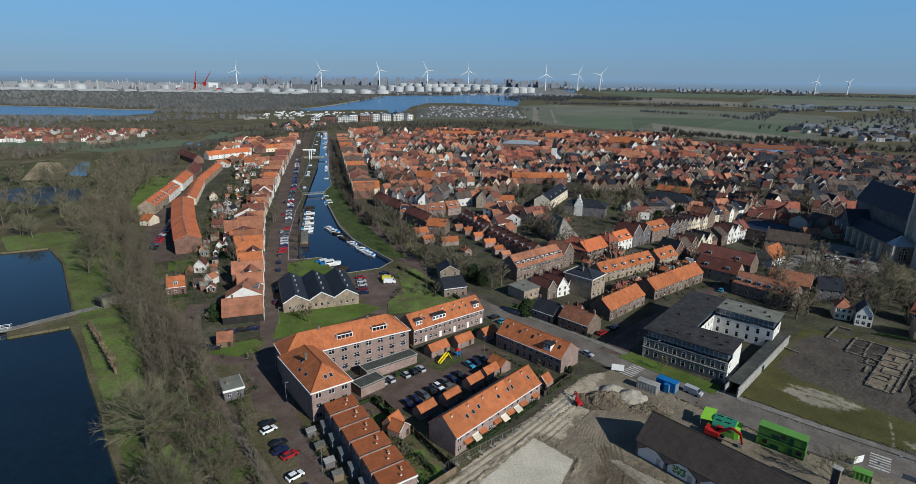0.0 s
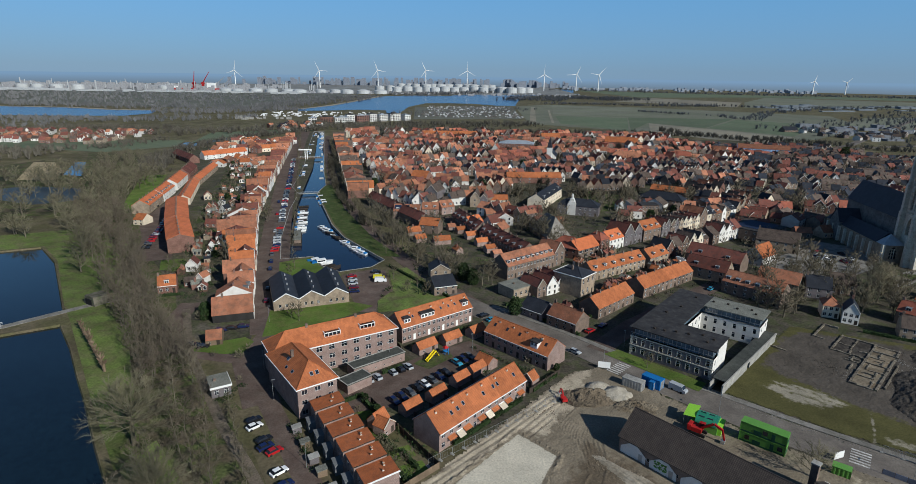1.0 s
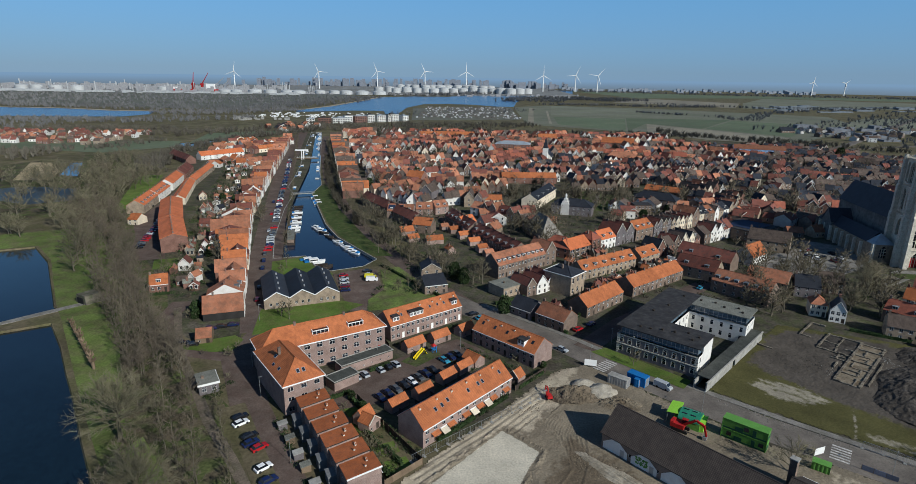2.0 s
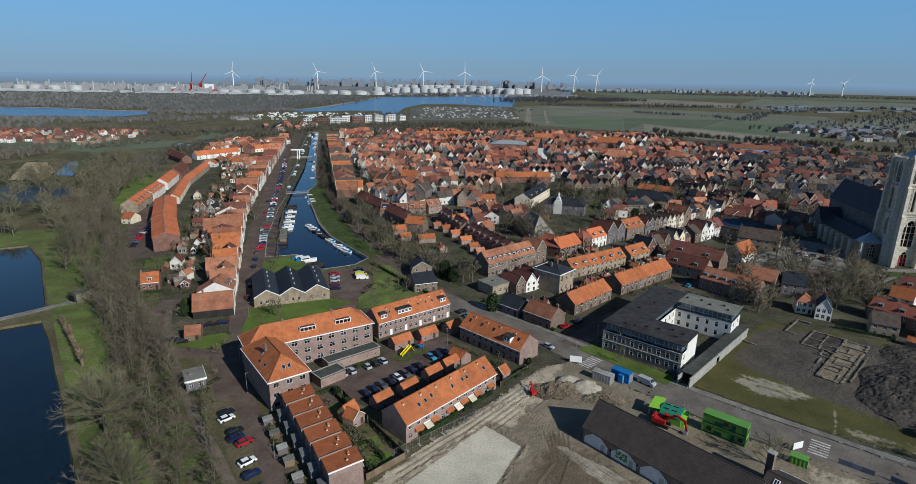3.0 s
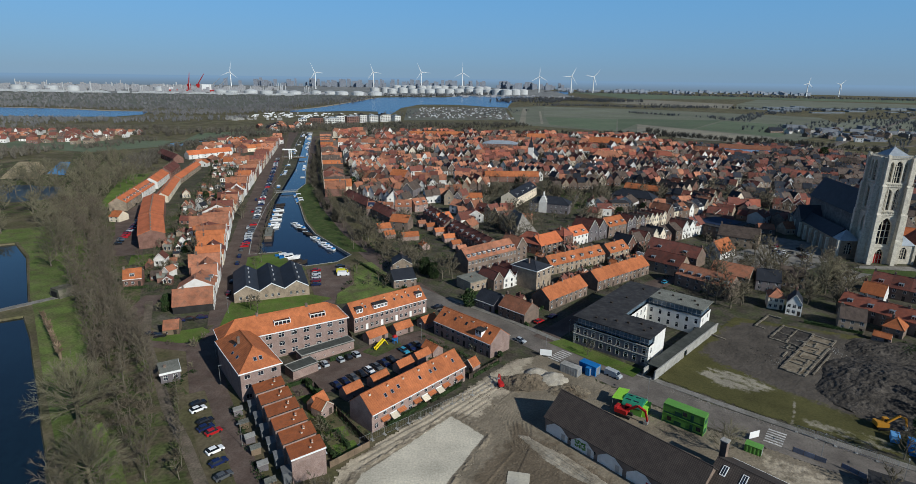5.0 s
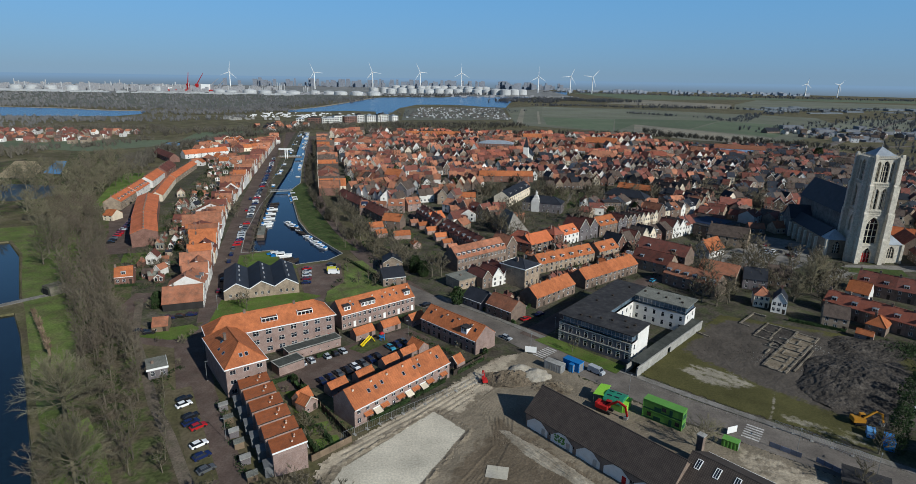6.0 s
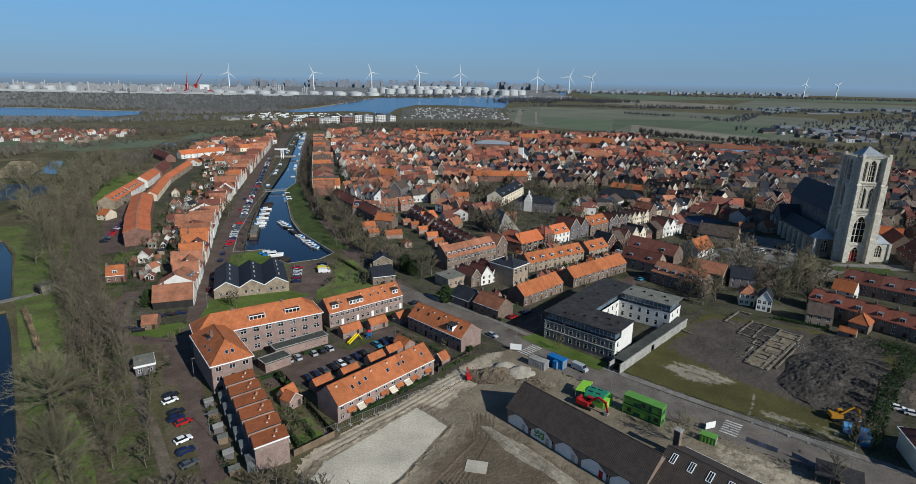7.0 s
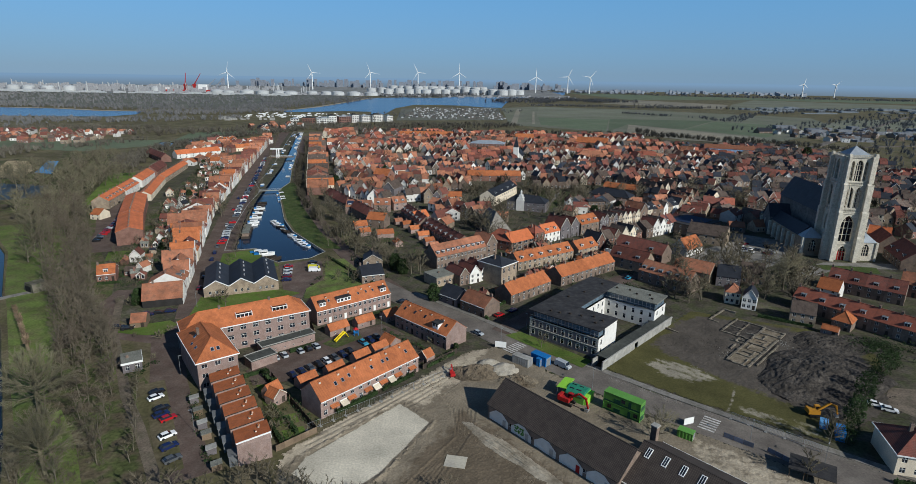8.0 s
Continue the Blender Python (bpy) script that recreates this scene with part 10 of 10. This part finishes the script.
# hedges, loose stones
def hedge(x0, y0, x1, y1, w, h, seed, label="clipped dark green garden hedge"):
    g, q = Geo(), random.Random(seed)
    ln = math.hypot(x1 - x0, y1 - y0)
    g.box(0.1, -w * 0.3, 0, ln - 0.1, w * 0.3, h * 0.8)
    for j in range(int(ln * 26)):
        c = Vector((q.uniform(0, ln), q.uniform(-w / 2, w / 2), q.uniform(0.15, h)))
        u = Vector((q.uniform(-1, 1), q.uniform(-1, 1), q.uniform(-1, 1))).normalized() * q.uniform(0.16, 0.34)
        v = u.orthogonal().normalized() * q.uniform(0.12, 0.25)
        g.add([c - u, c + v, c + u, c - v, c + u.cross(v).normalized() * 0.1], [(0, 1, 4), (1, 2, 4), (2, 3, 4), (3, 0, 4)])
    tagged(part("hedge", g, LEAF, at=facing(x0, y0, x1, y1)), label, "hedge", "hedges")


for j, (x0, y0, x1, y1) in enumerate(((-28, 242, 0.5, 205), (-6, 100, -12.5, 110), (-10.5, 112, -16, 120), (-3.5, 104, -8.0, 110.5), (-14, 122, -19.5, 130), (4, 113.2, 13, 123), (14, 124.2, 22, 133), (33, 186.5, 45.5, 173), (50, 186, 54, 190.5), (-17.5, 145.5, -12.2, 150), (25.5, 137.5, 33.5, 146.5), (-26, 130, -21, 134), (22, 198, 34, 206), (129.5, 90.5, 143, 87), (98, 179, 112, 190), (145, 180, 160, 171), (-112, 201, -104, 204))):
    hedge(x0, y0, x1, y1, 0.9, 1.3, j)


def stones(name, label, material, seed, n, line, spread, size):
    """Loose lumps of rubble scattered along a line, joined."""
    g, q = Geo(), random.Random(seed)
    pts = [Vector(p) for p in line]
    for _ in range(n):
        j = q.randrange(len(pts) - 1)
        c = pts[j].lerp(pts[j + 1], q.random()) + Vector((q.gauss(0, spread), q.gauss(0, spread)))
        s = size * q.uniform(0.3, 1.0)
        a = q.uniform(0, 2)
        v = [(c.x + s * math.cos(a + 1.57 * e) * q.uniform(0.6, 1.1), c.y + s * math.sin(a + 1.57 * e) * q.uniform(0.6, 1.1), 0.05) for e in range(4)]
        g.add([*v, (c.x + q.uniform(-0.3, 0.3) * s, c.y + q.uniform(-0.3, 0.3) * s, 0.1 + s * q.uniform(0.4, 0.9))], [(0, 1, 4), (1, 2, 4), (2, 3, 4), (3, 0, 4)])
    setting(name, g, material, label, "rubble", "stuff")


stones("track_rubble", "loose rubble along the sandy track", SAND, 1, 1600, [(0, 96), (20, 119), (29, 110), (20, 92)], 0.8, 0.22)
stones("site_rubble", "clods and rubble on the building site", SOIL, 2, 1600, [(30, 118), (26, 128), (36, 138), (52, 128), (60, 116)], 1.8, 0.28)
stones("barn_rubble", "clods along the earth bank by the barn", SOIL, 3, 900, [(36, 108), (44, 98), (56, 84)], 1.4, 0.25)
stones("dig_rubble", "dark clods on the excavation field", DARKMUD, 4, 1500, [(112, 158), (122, 150), (140, 165), (160, 156), (150, 128), (128, 122)], 3.5, 0.35)
stones("dig_stones", "pale loose stones among the foundations", CONCRETE, 5, 700, [(118, 146), (136, 162), (142, 158), (124, 142)], 2.6, 0.3)
stones("road_rubble", "broken paving along the road's edge", PAVING, 6, 500, [(78, 134), (100, 116), (130, 94)], 0.6, 0.28)

# ---- the distance ----
def turbine(x, y, hub, blade, spin):
    t = thing("wind_turbine", "tall white three-bladed wind turbine", "wind turbine", "wind turbines", pose(x, y, 0))
    part("tower", Geo().tube((0, 0, 0), (0, 0, hub), 3.4, 2.0, 10), WHITE, t)
    part("nacelle", Geo().box(-2.2, -5, hub - 2, 2.2, 6, hub + 2.4), WHITE, t)
    for j in range(3):
        a = radians(spin + 120 * j)
        u, v = Vector((math.sin(a), 0, math.cos(a))), Vector((math.cos(a), 0, -math.sin(a)))
        o = Vector((0, -6, hub))
        g = Geo()
        pts = [o - v * 1.2, o + u * blade * 0.2 - v * 1.9, o + u * blade, o + u * blade * 0.2 + v * 1.6, o + v * 1.2]
        g.add([*pts, *(p + Vector((0, 0.9, 0)) for p in pts)], [(0, 1, 2, 3, 4), (9, 8, 7, 6, 5)] + [(j2, 5 + j2, 5 + (j2 + 1) % 5, (j2 + 1) % 5) for j2 in range(5)])
        part("blade", g, WHITE, t)


for j, (x, hub, sp) in enumerate(((-1413, 96, 10), (-890, 102, -25), (-531, 108, -20), (-237, 111, -25), (17, 111, 0), (490, 96, 0), (687, 100, 25), (823, 98, 40), (2137, 78, 12), (2335, 74, 45))):
    turbine(x, 3600, hub, 62 if j < 8 else 40, sp)
rng = random.Random(44)
K = 0.79   # the harbour lies this much nearer than the turbines
TANK = mat("tank_white", (0.46, 0.47, 0.47), 0.6, coarse=0.06, big=0.02, vary=0.06)


def tank(x, y, r, h, z=0):
    g = Geo()
    r, h = r * K, h * K
    g.tube((0, 0, 0), (0, 0, h), r, r, 20), g.tube((0, 0, h), (0, 0, h + r * 0.16), r, r * 0.35, 20)
    tagged(part("storage_tank", g, TANK, at=pose(20 + (x - 20) * K, y * K, z)), "broad white cylindrical storage tank", "tank", "tank farm")


for j in range(11):
    tank(-1360 + 88 * j + rng.uniform(-10, 10), 3300 + rng.uniform(-40, 60), rng.uniform(30, 38), rng.uniform(15, 19))
for j in range(17):
    tank(-560 + 62 * j + rng.uniform(-8, 8), 3750 + rng.uniform(-60, 200), rng.uniform(28, 36), rng.uniform(28, 34))
for j in range(12):
    tank(-470 + 60 * j + rng.uniform(-14, 14), 4250 + rng.uniform(-60, 100), rng.uniform(30, 40), 40)
for x in (-2560, -2470, -2360, -2235, -1730):
    tank(x, 3350, 34, 26)
# ground paled: distance haze is put into its colour
sheet("tank_farm_ground", [(-3300, 2430), (-1200, 2430), (-520, 2520), (560, 2800), (700, 4700), (-3900, 4700)], 0.5, mat("apron", (0.20, 0.20, 0.19), 0.9, coarse=0.3, big=0.01, small=0.05), "dull ground of the tank farm", "ground")


def blocks(name, seed, x0, x1, y0, y1, n, wmax, hmax, mt, label, deep=30, k=1.0):
    g, q = Geo(), random.Random(seed)
    for _ in range(n):
        x, y, w, h = q.uniform(x0, x1), q.uniform(y0, y1), q.uniform(0.3, 1) * wmax, q.uniform(0.3, 1) * hmax
        g.box(x * k, y * k, 0, (x + w) * k, (y + q.uniform(0.4, 1) * deep) * k, h * k)
    setting(name, g, mt, label, "buildings", "stuff")


PLANT = mat("plant_grey", (0.30, 0.30, 0.31), 0.8)
blocks("harbour_sheds", 1, -3600, -900, 3050, 3250, 190, 42, 9, TANK, "white sheds and plant of the far harbour", k=K)
blocks("harbour_store", 11, -3600, -1500, 3120, 3160, 7, 330, 15, TANK, "long white store of the far harbour", k=K)
blocks("harbour_plant", 2, -3600, -1300, 3260, 4300, 420, 26, 34, PLANT, "grey plant of the far harbour", k=K)
blocks("harbour_stacks", 12, -3600, -900, 3260, 4000, 90, 5, 58, TANK, "thin columns and stacks of the far harbour", 5, K)
blocks("quay_plant", 13, -1900, 700, 3180, 3560, 220, 20, 9, PLANT, "low plant before the tank farm", k=K)
# distance haze is put into the grey-blue of city and works
blocks("far_city", 3, -3000, 800, 4450, 4750, 300, 36, 62, mat("far_city", (0.22, 0.24, 0.28), 0.9), "far city blocks with haze in their grey-blue")
blocks("far_works", 4, 700, 2300, 3700, 4400, 130, 26, 20, mat("works_pale", (0.26, 0.29, 0.34), 0.8), "far works on the horizon, haze in their colour")
blocks("glasshouses", 5, 900, 1700, 1620, 1950, 60, 60, 6, mat("glasshouse", (0.17, 0.19, 0.21), 0.5), "long glasshouses among the fields")
blocks("business_park", 6, 600, 1000, 830, 1060, 60, 30, 7, mat("shed_roof", (0.15, 0.16, 0.18), 0.8, vary=0.3), "grey sheds of a business park", 18)
blocks("marina_boats", 7, -420, -180, 1150, 1300, 130, 6, 2.2, WHITE, "white boats moored in the far marina", 4)
blocks("lakeside_houses", 14, -440, -330, 1060, 1110, 14, 11, 5, CONCRETE, "pale houses on the lake's near shore", 9)
blocks("allotment_huts", 15, -95, 125, 1190, 1620, 300, 5, 2.8, TANK, "white allotment huts in the distance", 5)
blocks("allotment_sheds", 16, -95, 125, 1190, 1620, 420, 6, 3.2, mat("hut_grey", (0.13, 0.12, 0.11), 0.9), "grey allotment sheds in the distance", 5)
# cranes
for x, h, lean, mt in ((-1625, 95, 6, REDPAINT), (-1570, 100, 26, REDPAINT), (-1430, 82, 35, STEEL), (-1480, 70, 40, STEEL)):
    c = thing("harbour_crane", "tall slewing harbour crane with raised jib", "crane", "harbour cranes", pose(x * K, 3500 * K, 0) @ Matrix.Diagonal((K, K, K, 1)))
    part("mast", Geo().box(-6, -6, 0, 6, 6, 34).box(-9, -5, 34, 9, 5, 46), mt, c)
    a = radians(lean)
    part("jib", Geo().tube((0, 0, 44), (math.sin(a) * h, 0, 40 + math.cos(a) * h * 0.75), 3.2, 1.4, 4), mt, c)
ship = thing("far_ship", "red and white ship at the far quay", "ship", at=pose(-1790 * K, 3480 * K, 0) @ Matrix.Diagonal((K, K, K, 1)))
part("hull", Geo().box(0, 0, 0, 420, 30, 12), REDPAINT, ship)
part("superstructure", Geo().box(250, 4, 12, 300, 26, 44).box(20, 4, 12, 80, 26, 24), WHITE, ship)
# white apartments by the river
for j, (x, y, w, h) in enumerate(((-268, 1004, 14, 9), (-246, 1000, 22, 11), (-222, 1006, 30, 10), (-204, 1022, 14, 14), (-188, 1036, 22, 12), (-168, 1052, 14, 14), (-152, 1064, 18, 12), (-134, 1080, 24, 13), (-108, 1092, 14, 10))):
    a = thing("apartment_building", "white flat-roofed apartment building by the river", "building", "riverside apartments", pose(x, y, 0, 0, 0, 14 + 4 * j))
    part("wall", Geo().box(0, 0, 0, w, 13, h), BRICK_RED if j in (1, 4) else WHITEWASH, a)
    part("roof", Geo().box(-0.4, -0.4, h, w + 0.4, 13.4, h + 0.6).box(w * 0.3, 4, h + 0.6, w * 0.6, 9, h + 2.6), BITUMEN if j % 2 else LEAD, a)
    for fl in range(int(h / 3)):
        n = int(w / 4)
        for q in range(n):
            part("window", Geo().box(w * (q + 0.2) / n, -0.08, fl * 3 + 0.8, w * (q + 0.8) / n, -0.01, fl * 3 + 2.4), PANE, a)
mo = thing("steel_monument", "tall slender open steel frame sculpture", "sculpture", at=pose(-119, 985, 0))
part("arch", Geo().tube((-3, 0, 0), (-3, 0, 15), 0.6, 0.5, 5).tube((3, 0, 0), (3, 0, 15), 0.6, 0.5, 5).tube((-3, 0, 15), (0, 0, 20), 0.5, 0.5, 5).tube((3, 0, 15), (0, 0, 20), 0.5, 0.5, 5), DARKWOOD, mo)
house("farmhouse", "low farmhouse with blue-grey roof among fields", facing(540, 960, 566, 966), 26, 14, 3.5, 9, BRICK_BROWN, SLATE, near=False, bays=5)
house("blue_hall", "long hall with pale blue walls and red roof", facing(322, 660, 372, 640), 54, 20, 8, 12, mat("pale_blue_wall", (0.30, 0.45, 0.66), 0.6), TILE_OLD, near=False, bays=8, floors=1, back=False)
# glowing backdrop beyond the last fields: painted haze that pales upwards into the sky
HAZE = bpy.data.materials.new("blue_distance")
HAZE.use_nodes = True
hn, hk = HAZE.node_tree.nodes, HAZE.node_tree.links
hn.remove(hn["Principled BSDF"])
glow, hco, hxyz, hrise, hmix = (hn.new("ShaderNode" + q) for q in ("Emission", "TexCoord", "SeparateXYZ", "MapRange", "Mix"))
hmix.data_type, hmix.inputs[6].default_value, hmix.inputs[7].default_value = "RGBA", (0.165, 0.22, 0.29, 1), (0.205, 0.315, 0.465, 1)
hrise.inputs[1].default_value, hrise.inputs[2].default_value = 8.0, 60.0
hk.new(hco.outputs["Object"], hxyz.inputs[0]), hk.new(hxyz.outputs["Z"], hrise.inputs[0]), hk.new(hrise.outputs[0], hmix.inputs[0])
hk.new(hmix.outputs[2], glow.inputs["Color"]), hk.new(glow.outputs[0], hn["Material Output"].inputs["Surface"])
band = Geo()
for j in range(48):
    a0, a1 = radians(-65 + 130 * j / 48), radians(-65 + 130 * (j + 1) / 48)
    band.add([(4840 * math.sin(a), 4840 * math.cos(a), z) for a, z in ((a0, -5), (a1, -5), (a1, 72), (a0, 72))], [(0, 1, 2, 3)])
setting("distance_backdrop", band, HAZE, "glowing backdrop of far land with painted haze", "backdrop")
